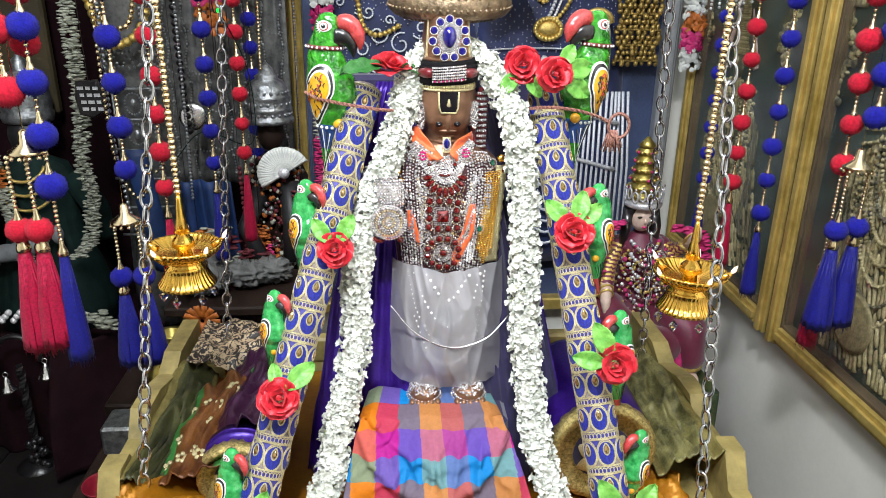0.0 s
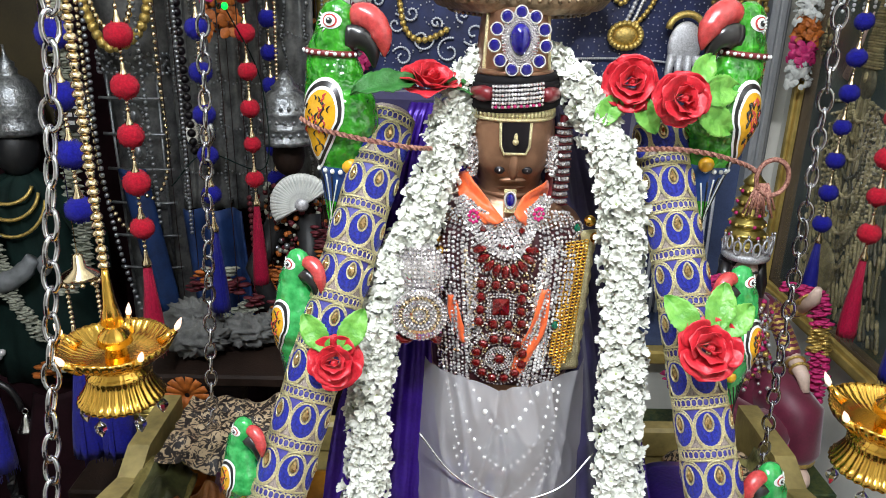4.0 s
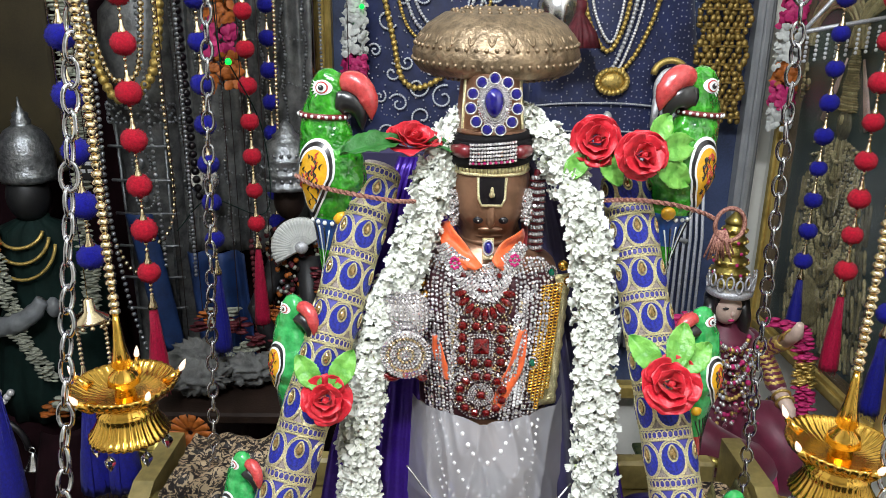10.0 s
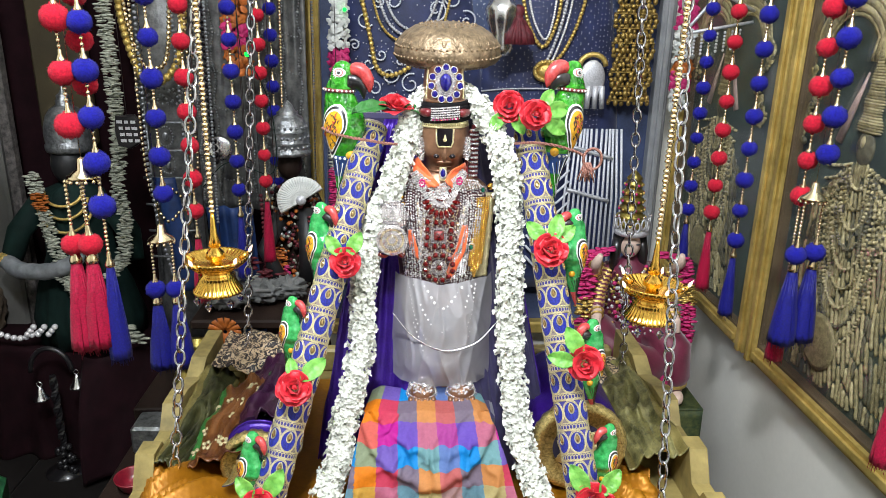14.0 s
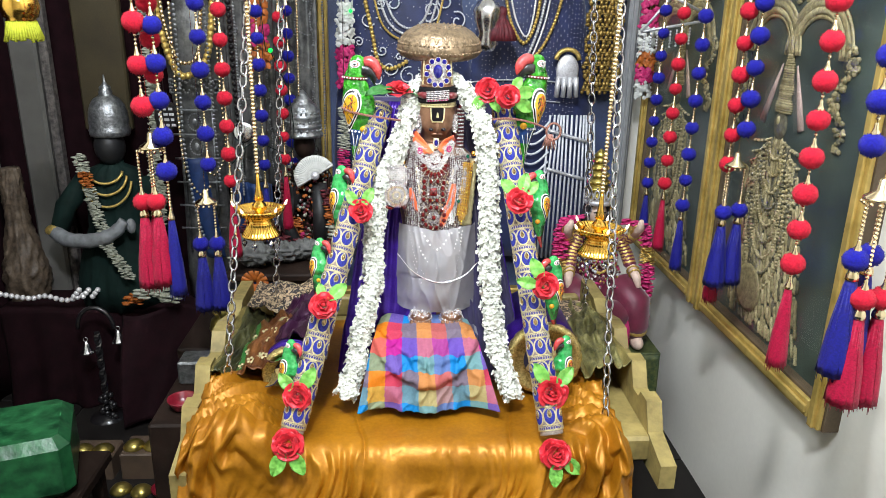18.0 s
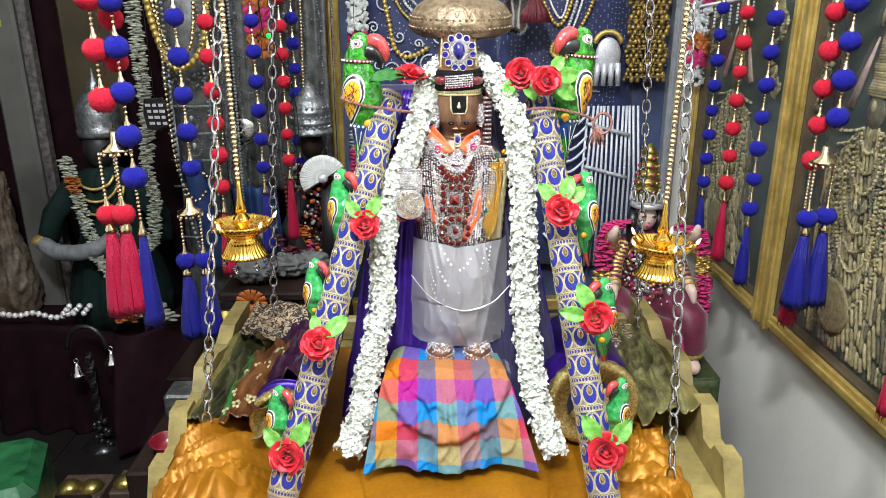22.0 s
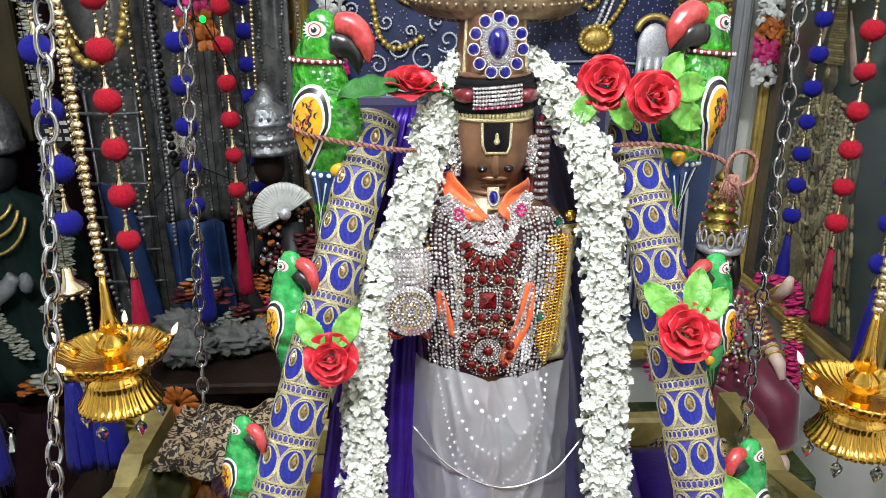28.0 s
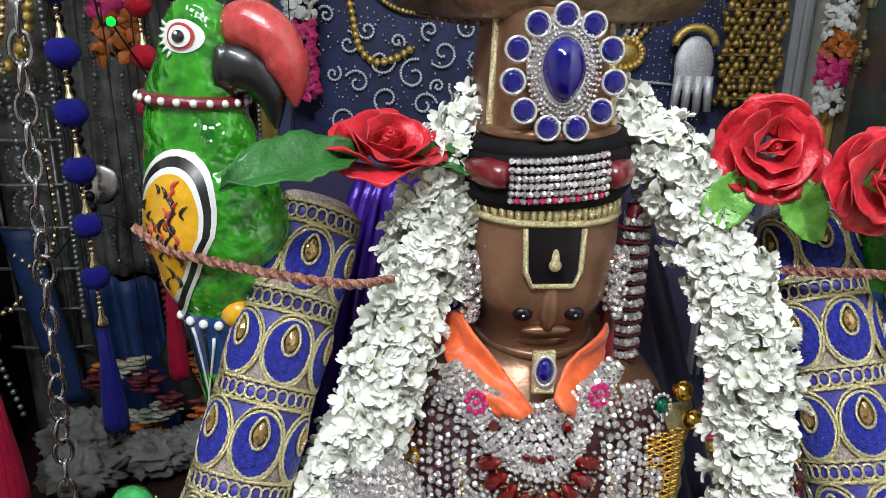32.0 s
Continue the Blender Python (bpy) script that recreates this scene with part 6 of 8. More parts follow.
def picture_frame(y0, y1, z0, z1, seed, label):
    e = thing("framed_picture", None, None, label, "picture", "pictures on the wall", at=Matrix.Translation((0.85, 0, 0)))
    w = 0.048
    def rail(y, z, ly, lz):
        g = Geo()
        g.box((-0.016, y, z), (0.032, ly, lz), 1)
        g.box((-0.036, y, z), (0.010, ly * (0.8 if ly < lz else 1), lz * (0.8 if lz < ly else 1)), 0, bevel=0.004)
        g.box((-0.044, y, z), (0.007, ly * (0.34 if ly < lz else 1), lz * (0.34 if lz < ly else 1)), 0, bevel=0.003)
        part("frame_rail", g, ["frame_gold", "frame_dark"], e)
    rail(y0 + w / 2, (z0 + z1) / 2, w, z1 - z0)
    rail(y1 - w / 2, (z0 + z1) / 2, w, z1 - z0)
    rail((y0 + y1) / 2, z0 + w / 2, y1 - y0 - 2 * w, w)
    rail((y0 + y1) / 2, z1 - w / 2, y1 - y0 - 2 * w, w)
    part("mount", Geo().box((-0.005, (y0 + y1) / 2, (z0 + z1) / 2), (0.008, y1 - y0 - 2 * w, z1 - z0 - 2 * w)), ["pic_green_haze"], e)
    yc, h = (y0 + y1) / 2, z1 - z0
    rs = random.Random(seed)
    X = -0.011
    T = [0]

    def lump(g, y, z, ry, rz, mi=0, d=0.005):
        g.ball((X - 0.001 * (T[0] % 3), y, z), 1.0, mi, n=7, k=5, s=(d, ry, rz))
        T[0] += 1

    def mass(g, name="carving"):
        part(name, g, ["relief", "relief2", "relief3"], e, kind="stuff")

    yf = yc + 0.06
    # twin pointed-cusp arches on scrolled brackets
    for s in (-1, 1):
        for k, (rad, key) in enumerate(((0.0045, "relief2"), (0.0085, "relief"), (0.0085, "relief2"), (0.0045, "relief"))):
            r = 0.084 + 0.013 * k
            pts = [(X, yf + s * 0.094 + r * math.cos(math.pi * i / 22), 1.205 + 0.95 * r * math.sin(math.pi * i / 22)) for i in range(23)]
            part("arch_band", Geo().tube(pts, [rad * (1 + 0.15 * (i % 2)) for i in range(23)], n=6, flat=0.5, up=(1, 0, 0)), [key], e)
        g = Geo()
        for k in range(90):
            t = rs.random()
            lump(g, yf + s * (0.205 + 0.022 * math.sin(9 * t) + rs.uniform(-0.014, 0.014)), 1.235 - 0.20 * t, rs.uniform(0.004, 0.011), rs.uniform(0.003, 0.009), rs.choice((0, 1, 1, 2)), 0.004)
        mass(g, "bracket")
    g = Geo()
    for k in range(240):
        y, z = yf + rs.uniform(-0.17, 0.17), 1.33 + rs.uniform(-0.02, 0.20)
        if abs(y - yf) < 0.17 * (1 - max(0, z - 1.34) / 0.22):
            lump(g, y, z, rs.uniform(0.004, 0.012), rs.uniform(0.003, 0.009), rs.choice((0, 1, 1, 2)), 0.003)
    mass(g, "finial_relief")
    # crowned central form: stacked rings, a dark head, two slanting staffs
    g = Geo()
    for k in range(28):
        t = k / 27
        half = 0.034 * (1 - t) ** 0.6 * (1 + 0.12 * math.sin(20 * t)) + 0.003
        g.ball((X, yf, 1.085 + 0.135 * t), 1.0, rs.choice((0, 1, 1)), n=14, k=6, s=(0.007, half, 0.0042))
    mass(g, "crown")
    g = Geo()
    g.ball((X, yf, 1.055), 1.0, 2, n=16, k=10, s=(0.008, 0.026, 0.032))
    g.ball((X - 0.007, yf, 1.066), 1.0, 0, n=10, k=6, s=(0.003, 0.007, 0.011))
    mass(g, "head_form")
    for s in (-1, 1):
        part("staff", Geo().tube([(X, yf + s * 0.085, 1.055), (X, yf + s * 0.060, 1.115), (X, yf + s * 0.030, 1.185)], [0.012, 0.009, 0.003], n=8, flat=0.4, up=(1, 0, 0)), ["relief_pink"], e)
    # body: upright strips of small carved pieces that widen to the foot, then loops over them
    g = Geo()
    for c in range(-13, 14):
        z = 1.035 - 0.0018 * abs(c) ** 1.6
        while z > z0 + w + 0.03:
            ln = rs.uniform(0.03, 0.11)
            n = max(3, int(ln / 0.006))
            pts, rad = [], []
            for i in range(n + 1):
                zz = max(z0 + w + 0.012, z - ln * i / n)
                t = (1.04 - zz) / 0.45
                pts.append((X, yf + c * (0.0095 + 0.0032 * t) - 0.045 * t * t + 0.003 * math.sin(40 * zz + c), zz))
                rad.append((0.0036 + 0.0012 * t) * (0.75 + 0.45 * abs(math.sin(i * 1.3 + c))) * (0.4 if i in (0, n) else 1))
            g.tube(pts, rad, rs.choice((0, 1, 1, 2)), n=6, flat=0.8)
            z -= ln + rs.uniform(0.002, 0.012)
    mass(g, "carved_strip")
    g = Geo()
    for k in range(9):
        wide, deep = 0.030 + 0.009 * k, 0.05 + 0.038 * k
        n = 20 + 7 * k
        for i in range(n):
            a = math.pi * (i + 0.5) / n
            lump(g, yf + wide * math.cos(a) - 0.02 * (deep * math.sin(a)), 1.030 - deep * math.sin(a) ** 0.7, 0.0032, 0.0038, (0, 1, 0, 2)[k % 4], 0.006)
    mass(g, "loop_relief")
    part("medallion", Geo().lathe([(0.055, 0), (0.058, 0.003), (0.048, 0.006), (0.036, 0.004), (0.028, 0.007), (0.006, 0.006)], 28, m=facing((X - 0.004, yf + 0.02, z0 + w + 0.10), (-1, 0, 0)) @ Matrix.Diagonal((1.0, 1, 1, 1))), ["relief2"], e)
    p = part("glass_pane", Geo().box((-0.027, yc, (z0 + z1) / 2), (0.002, y1 - y0 - 2 * w, z1 - z0 - 2 * w)), ["glass"], e)
    p.visible_shadow = False
    return e


picture_frame(0.735, 1.372, 0.520, 1.62, 21, "large gilt-framed picture of a carved golden shrine under glass")
picture_frame(1.376, 1.985, 0.520, 1.62, 22, "gilt-framed picture with golden carved figures under glass")

# ---- large framed picture on the back wall: plain figures in dark embroidered dress ----
M["velvet"] = mat("navy_embroidered_velvet", (0.016, 0.024, 0.085), 0.5, var=0.5, scale=22, sheen=0.3, bump=0.2)
M["bluegrey"] = mat("blue_grey_backdrop", (0.045, 0.065, 0.14), 0.6, var=0.5, scale=7)
M["silk_frame"] = mat("silver_grey_frame", (0.34, 0.35, 0.36), 0.45, 0.2, var=0.15, scale=20)
M["dull_silver"] = mat("dull_silver_zari", (0.62, 0.62, 0.65), 0.38, 0.5, var=0.3, scale=300, bump=0.4, bscale=900)
M["old_gold"] = mat("old_gold_zari", (0.66, 0.47, 0.14), 0.34, 0.7, var=0.4, scale=200, bump=0.5, bscale=700)
M["stripe_white"] = mat("white_striped_thread", (0.70, 0.72, 0.78), 0.45, 0.2, var=0.2, scale=200, bump=0.3, bscale=600)
M["oldgilt"] = mat("worn_gilt_carving", (0.36, 0.245, 0.07), 0.4, 0.65, var=0.5, scale=120, bump=0.5, bscale=500)
M["darkthread"] = mat("dark_thread", (0.05, 0.03, 0.03), 0.8)
M["flower_pink"] = mat("magenta_petals", (0.50, 0.02, 0.14), 0.6, var=0.3, scale=90, bump=0.4, bscale=300)
M["flower_orange"] = mat("orange_petals", (0.40, 0.105, 0.012), 0.6, var=0.35, scale=90, bump=0.4, bscale=300)
M["maroon_petal"] = mat("dark_red_petals", (0.095, 0.006, 0.012), 0.65, var=0.45, scale=90, bump=0.4, bscale=300)
M["flower_white"] = mat("white_cloth_petals", (0.60, 0.61, 0.58), 0.6, var=0.2, scale=90, bump=0.4, bscale=300)
YB = 2.03
pic = thing("deity_picture", None, None, "large framed picture of plain figures in navy embroidered dress", "picture")
part("backing", Geo().box((0.255, YB + 0.035, 1.05), (1.02, 0.02, 1.5)), ["bluegrey"], pic)
for x, mm in ((-0.252, "frame_gold"), (0.772, "silk_frame")):
    g = Geo()
    g.box((x, YB + 0.012, 1.05), (0.042, 0.05, 1.56), 0, bevel=0.006)
    g.box((x, YB - 0.018, 1.05), (0.016, 0.014, 1.56), 0, bevel=0.004)
    part("frame_side", g, [mm], pic)
part("frame_top", Geo().box((0.26, YB + 0.012, 1.82), (0.98, 0.05, 0.04), bevel=0.006), ["frame_gold"], pic)
part("frame_bottom", Geo().box((0.26, YB + 0.012, 0.30), (0.98, 0.05, 0.04), bevel=0.006), ["frame_gold"], pic)


def robe(x0, w0, w1, z0, z1, bulge):
    def f(u, v):
        a = (u - 0.5) * math.pi
        w = w0 + (w1 - w0) * v + 0.03 * math.sin(v * 5)
        return (x0 + w * math.sin(a), YB + 0.028 - bulge * math.cos(a), z0 + (z1 - z0) * v)
    return Geo().sheet(f, 24, 20, thick=0.004)


part("robe", robe(0.02, 0.23, 0.17, 0.45, 1.75, 0.05), ["velvet"], pic)
part("robe", robe(0.44, 0.21, 0.16, 0.45, 1.75, 0.055), ["velvet"], pic)


def on_robe(x, z, off=0.0):
    x0, hw, b = (0.02, 0.20, 0.05) if x < 0.235 else (0.44, 0.185, 0.055)
    k = max(-0.98, min(0.98, (x - x0) / hw))
    return Vector((x, YB + 0.022 - b * math.sqrt(1 - k * k) - off, z))


rs = random.Random(8)
dots = Geo()
for k in range(700):
    x, z = rs.uniform(-0.16, 0.24), rs.uniform(0.85, 1.62)
    dots.ball(on_robe(x, z, 0.001), rs.uniform(0.0014, 0.0026), 0, n=5, k=3)
for i in range(-60, 60):
    for k in range(60):
        x, z = 0.24 + 0.0115 * k, 0.88 + 0.0115 * k * 1.15 + 0.030 * i
        for zz in (z, 2.30 - z):
            if 0.90 < zz < 1.60 and x < 0.62:
                dots.ball(on_robe(x, zz, 0.001), 0.0017, 0, n=5, k=3)
part("sequin_scatter", dots, ["dull_silver"], pic, kind="stuff")


def scroll(x, z, r, turn, flip):
    pts = []
    for i in range(26):
        t = i / 25
        a = turn + flip * t * 7.5
        q = r * (1 - 0.82 * t)
        pts.append(on_robe(x + q * math.cos(a), z + q * math.sin(a), 0.003))
    g = Geo()
    for q in spaced(pts, 0.0052):
        g.ball(q, 0.0029, 0, n=6, k=4)
    part("scroll", g, ["stripe_white"], pic, kind="stuff")


for k, (x, z, r) in enumerate([(-0.03, 1.10, 0.026), (0.03, 1.075, 0.030), (-0.075, 1.06, 0.024), (0.085, 1.115, 0.028), (-0.02, 1.03, 0.030), (0.05, 1.02, 0.024), (-0.09, 1.13, 0.022), (0.12, 1.05, 0.024), (-0.10, 0.99, 0.026), (0.105, 0.99, 0.022), (0.0, 0.975, 0.026), (0.13, 1.16, 0.022), (-0.02, 1.30, 0.03), (0.10, 1.28, 0.034), (-0.10, 1.25, 0.024), (0.15, 1.31, 0.036), (0.19, 1.25, 0.03), (-0.055, 1.155, 0.018), (0.06, 1.155, 0.018), (0.0, 1.135, 0.014), (-0.12, 1.075, 0.016), (0.15, 1.10, 0.018), (0.075, 1.055, 0.014), (-0.05, 0.995, 0.014), (0.165, 1.20, 0.018), (0.14, 1.00, 0.014), (-0.13, 1.18, 0.016), (-0.06, 1.30, 0.018), (0.05, 1.33, 0.016)]):
    scroll(x, z, r, k * 1.3, 1 if k % 2 else -1)
for rows, mm, r in (([(-0.06, 1.36), (-0.02, 1.26), (0.03, 1.225), (0.08, 1.255), (0.12, 1.36)], "dull_silver", 0.0060), ([(-0.075, 1.36), (-0.035, 1.245), (0.03, 1.205), (0.095, 1.235), (0.135, 1.36)], "dull_silver", 0.0065), ([(-0.09, 1.36), (-0.05, 1.23), (0.03, 1.185), (0.11, 1.215), (0.15, 1.36)], "old_gold", 0.0060), ([(-0.115, 1.34), (-0.085, 1.20), (-0.07, 1.125), (-0.04, 1.098), (-0.005, 1.105), (0.03, 1.125)], "old_gold", 0.0105), ([(0.335, 1.36), (0.36, 1.25), (0.405, 1.185), (0.44, 1.25), (0.455, 1.36)], "old_gold", 0.0085), ([(0.35, 1.36), (0.375, 1.26), (0.41, 1.205), (0.43, 1.26), (0.44, 1.36)], "pearl", 0.0055), ([(0.475, 1.36), (0.455, 1.25), (0.425, 1.16), (0.41, 1.14)], "dull_silver", 0.0075), ([(0.49, 1.36), (0.47, 1.25), (0.44, 1.16), (0.425, 1.14)], "pearl", 0.0055), ([(0.53, 1.36), (0.505, 1.26), (0.47, 1.18), (0.435, 1.135)], "old_gold", 0.0085), ([(0.24, 1.055), (0.32, 1.065), (0.44, 1.068), (0.54, 1.06)], "dull_silver", 0.0038), ([(0.25, 0.995), (0.32, 1.000), (0.44, 1.003), (0.54, 0.995)], "dull_silver", 0.0034)):
    r *= 0.74
    path = spaced(catmull([on_robe(x, z, 0.006) for x, z in rows], 8), r * 1.7)
    g = Geo()
    for p in path:
        g.ball(p, r, 0, n=7, k=5)
    part("necklace", g, [mm], pic, kind="stuff")
g = Geo()
for k in range(22):
    a = 2 * math.pi * k / 22
    g.ball(on_robe(0.42 + 0.034 * math.cos(a), 1.118 + 0.026 * math.sin(a), 0.012), 0.0075, 0, n=7, k=5)
g.ball(on_robe(0.42, 1.118, 0.010), 0.026, 0, n=14, k=8, s=(1.1, 0.4, 0.8))
part("pendant", g, ["old_gold"], pic, kind="stuff")
g = Geo()
g.lathe([(0.012, 0), (0.016, 0.004), (0.010, 0.010), (0.001, 0.011)], 18, m=facing(on_robe(0.415, 1.030, 0.006), (0, -1, 0)) @ Matrix.Diagonal((0.8, 1.25, 1, 1)))
part("belt_stone", g, ["pearl"], pic)
# plain upright palm shape in silver
g = Geo()
g.ball((0.55, YB - 0.055, 1.10), 0.042, 0, n=16, k=10, s=(0.9, 0.25, 1.25))
for k in range(4):
    g.tube([(0.522 + 0.019 * k, YB - 0.06, 1.08), (0.518 + 0.022 * k, YB - 0.058, 1.015)], [0.0095, 0.0075], n=8)
part("palm_shape", g, ["dull_silver"], pic)
g = Geo()
g.tube([(0.512 + 0.038 * math.cos(math.pi * i / 10) + 0.038, YB - 0.05, 1.135 + 0.032 * math.sin(math.pi * i / 10)) for i in range(11)], 0.008, n=7)
part("cuff", g, ["old_gold"], pic)
for k in range(13):
    x = 0.505 + 0.0125 * k
    part("pleat", Geo().tube([(x + 0.004 * math.sin(k), YB - 0.045, 0.955), (x + 0.002 * k - 0.01, YB - 0.050, 0.75), (x + 0.003 * k - 0.016, YB - 0.045, 0.45)], 0.0042, n=5), ["stripe_white"], pic)
for k in range(12):
    part("pleat", Geo().tube([(0.385 + 0.120 * i / 8, YB - 0.05, 0.935 - 0.034 * k - 0.045 * math.sin(math.pi * i / 8)) for i in range(9)], 0.0040, n=5), ["stripe_white"], pic)
for z in (0.905, 0.775):
    part("girdle", Geo().tube([(0.50 + 0.13 * i / 6, YB - 0.058, z - 0.006 * i % 3) for i in range(7)], 0.006, n=6), ["dull_silver"], pic)
# brocade pillar with stacked gilt plates
g = Geo()
z, row = 1.03, 0
while z < 1.45:
    half = 0.058 * (0.72 + 0.28 * abs(math.cos(row * 0.55)))
    n = 7 + row % 3
    for k in range(n):
        x = 0.668 + half * (2 * k / (n - 1) - 1)
        g.ball((x, YB - 0.028 - 0.008 * ((k + row) % 2), z), 0.0085, 0, n=8, k=5, s=(rs.uniform(0.7, 1.1), 0.8, rs.uniform(0.7, 1.35)))
    if row % 3 == 0:
        g.box((0.668, YB - 0.026, z + 0.007), (2.1 * half, 0.026, 0.005), 0, bevel=0.002)
    z += 0.0135
    row += 1
part("gilt_carving", g, ["oldgilt"], pic, kind="stuff")
# silver vessel and small red-dressed figure in plain shapes
pot = thing("silver_pot", Geo().lathe([(0.004, -0.075), (0.022, -0.072), (0.034, -0.05), (0.026, -0.02), (0.040, 0.02), (0.044, 0.05), (0.030, 0.075), (0.012, 0.085), (0.004, 0.10)], 48, c=(0.272, 1.90, 1.235), wave=lambda a, z: 1 + 0.07 * math.sin(10 * a) * math.cos(90 * z)), ["silver"], "embossed silver pot hung on a wire before the picture", "pot")
part("wire", Geo().tube([(0.272, 1.90, 1.33), (0.272, 1.90, 2.6)], 0.0012, n=5), ["steel"], pot)
thing("small_doll", Geo().lathe([(0.045, -0.05), (0.036, -0.02), (0.020, 0.01), (0.012, 0.02), (0.016, 0.03), (0.015, 0.045), (0.003, 0.052)], 60, c=(0.318, 1.90, 1.245), wave=lambda a, z: 1 + (0.14 * math.sin(15 * a) if z < 0.01 else 0.0)), ["maroon_petal"], "small doll in a red pleated dress", "doll")


# ---- flower bunches and hangings ----
def bunch_of(name, p, r, h, keys, n, label):
    g = Geo()
    rs2 = random.Random(int(1000 * (p[0] + p[2])))
    n = int(n * 1.7)
    for k in range(n):
        t = k / n
        a = rs2.uniform(0, 6.283)
        q = Vector((p[0] + r * math.cos(a) * rs2.uniform(0.5, 1), p[1] + r * 0.7 * math.sin(a), p[2] - h * t))
        mi = min(len(keys) - 1, int(t * len(keys)))
        d = Vector((math.cos(a), math.sin(a) - 0.8, rs2.uniform(-0.4, 0.4)))
        m = facing(q, d, (0, 0, 1), rs2.uniform(0.5, 0.95), rs2.uniform(0, 6))
        g.sheet(lambda u, v: ((u - 0.5) * 0.020 * math.sin(0.4 + 2.5 * v), (v - 0.2) * 0.020, 0.004 * math.sin(5 * u) + 0.005 * v), 2, 3, mi, m=m)
    e = stuffed(name, "petal_mass", g, keys, label, "flowers")
    part("thread", Geo().tube([(p[0], p[1], p[2] - h), (p[0], p[1], 2.603)], 0.0009, n=4), ["darkthread"], e)
    return e


bunch_of("flower_hanging", (-0.170, 1.97, 1.300), 0.026, 0.26, ["flower_white", "flower_white", "flower_pink", "flower_pink"], 260, "string of white and magenta cloth flowers hanging")
bunch_of("flower_hanging", (-0.285, 1.88, 1.360), 0.026, 0.24, ["flower_orange", "flower_white", "flower_pink", "flower_orange"], 220, "string of orange, white and pink cloth flowers")
bunch_of("flower_hanging", (0.790, 1.93, 1.330), 0.028, 0.17, ["flower_pink", "flower_white"], 150, "string of pink and white cloth flowers")
bunch_of("flower_hanging", (0.795, 1.93, 1.165), 0.026, 0.14, ["flower_orange", "flower_pink", "flower_white"], 150, "string of orange, pink and white cloth flowers")
bunch_of("flower_hanging", (-0.395, 1.70, 1.36), 0.030, 0.24, ["flower_white", "flower_orange", "flower_pink", "flower_orange"], 220, "string of red and orange cloth flowers")
g = Geo()
for x0, z0, x1, z1 in ((0.69, 1.235, 0.77, 1.33), (0.77, 1.33, 0.86, 1.29), (0.69, 1.235, 0.86, 1.265)):
    g.tube([(x0 * 0.97, 1.62, z0), (x1 * 0.97, 1.62, z1)], 0.004, n=6)
for k in range(8):
    x = 0.68 + 0.018 * k
    for j in range(6):
        g.ball((x, 1.62, 1.225 + 0.003 * k - 0.008 * j), 0.0035, 0, n=6, k=4)
thing("bead_hanging", g, ["dull_silver"], "triangular silver bead hanging with short bead strings", "hanging")


# ---- left rear: hangings, statues and a draped table ----
M["olive"] = mat("olive_brown_board", (0.040, 0.029, 0.010), 0.6, var=0.3, scale=10, bump=0.2)
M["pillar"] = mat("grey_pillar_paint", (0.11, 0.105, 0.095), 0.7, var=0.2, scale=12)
M["brocade_dark"] = mat("patterned_dark_border", (0.055, 0.045, 0.050), 0.7, var=0.8, scale=60, bump=0.4, col2=(0.16, 0.14, 0.13))
M["blackstone"] = mat("polished_black_stone", (0.012, 0.012, 0.013), 0.5, var=0.3, bump=0.08)
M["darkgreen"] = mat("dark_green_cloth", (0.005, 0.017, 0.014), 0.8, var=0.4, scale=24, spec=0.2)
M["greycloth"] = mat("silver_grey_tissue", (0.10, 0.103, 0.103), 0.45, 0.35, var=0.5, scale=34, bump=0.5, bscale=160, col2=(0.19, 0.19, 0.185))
M["bundlecloth"] = mat("grey_white_cloth", (0.11, 0.11, 0.105), 0.7, var=0.4, scale=40, bump=0.3)
M["figurebrown"] = mat("worn_brown_wood", (0.060, 0.038, 0.024), 0.55, var=0.5, scale=30, bump=0.5, bscale=120, col2=(0.15, 0.11, 0.075))
M["boxbrown"] = mat("plain_brown_box", (0.085, 0.055, 0.036), 0.6, var=0.3, scale=20, bump=0.3)
M["bowlred"] = mat("red_glazed_bowl", (0.20, 0.008, 0.02), 0.3, var=0.3, coat=0.5)
M["sashblue"] = mat("royal_blue_sash", (0.008, 0.030, 0.115), 0.6, var=0.4, scale=30)
M["offwhite"] = mat("faded_flower_white", (0.34, 0.35, 0.28), 0.65, var=0.3, scale=80, bump=0.6, bscale=160)
M["greywhite"] = mat("grey_silver_sleeve", (0.20, 0.21, 0.22), 0.55, 0.1, var=0.35, scale=30, bump=0.3, bscale=90)
# maroon swag, its colour lowered to stand in for shade
M["darkmaroon"] = mat("maroon_silk_shaded", (0.013, 0.003, 0.005), 0.85, var=0.4, scale=20, spec=0.15)
M["skin"] = mat("painted_clay_face", (0.66, 0.49, 0.40), 0.45, var=0.15, bump=0)
M["dim_silver"] = mat("tarnished_silver", (0.26, 0.27, 0.28), 0.34, 0.8, var=0.5, scale=70, bump=0.9, bscale=180)
M["maroon"] = mat("maroon_silk", (0.13, 0.010, 0.035), 0.5, var=0.3, scale=30, sheen=0.3)
M["brocade"] = mat("black_cream_brocade", (0.016, 0.009, 0.008), 0.5, var=0.3, scale=75, bump=0.5, bscale=90, col2=(0.46, 0.34, 0.21))
bn = M["brocade"].node_tree.nodes
for nd in bn:
    if nd.type == "MAP_RANGE":
        nd.inputs[1].default_value, nd.inputs[2].default_value = 0.705, 0.725
    if nd.type == "TEX_NOISE" and nd.inputs["Scale"].default_value < 80:
        nd.inputs["Distortion"].default_value = 2.6
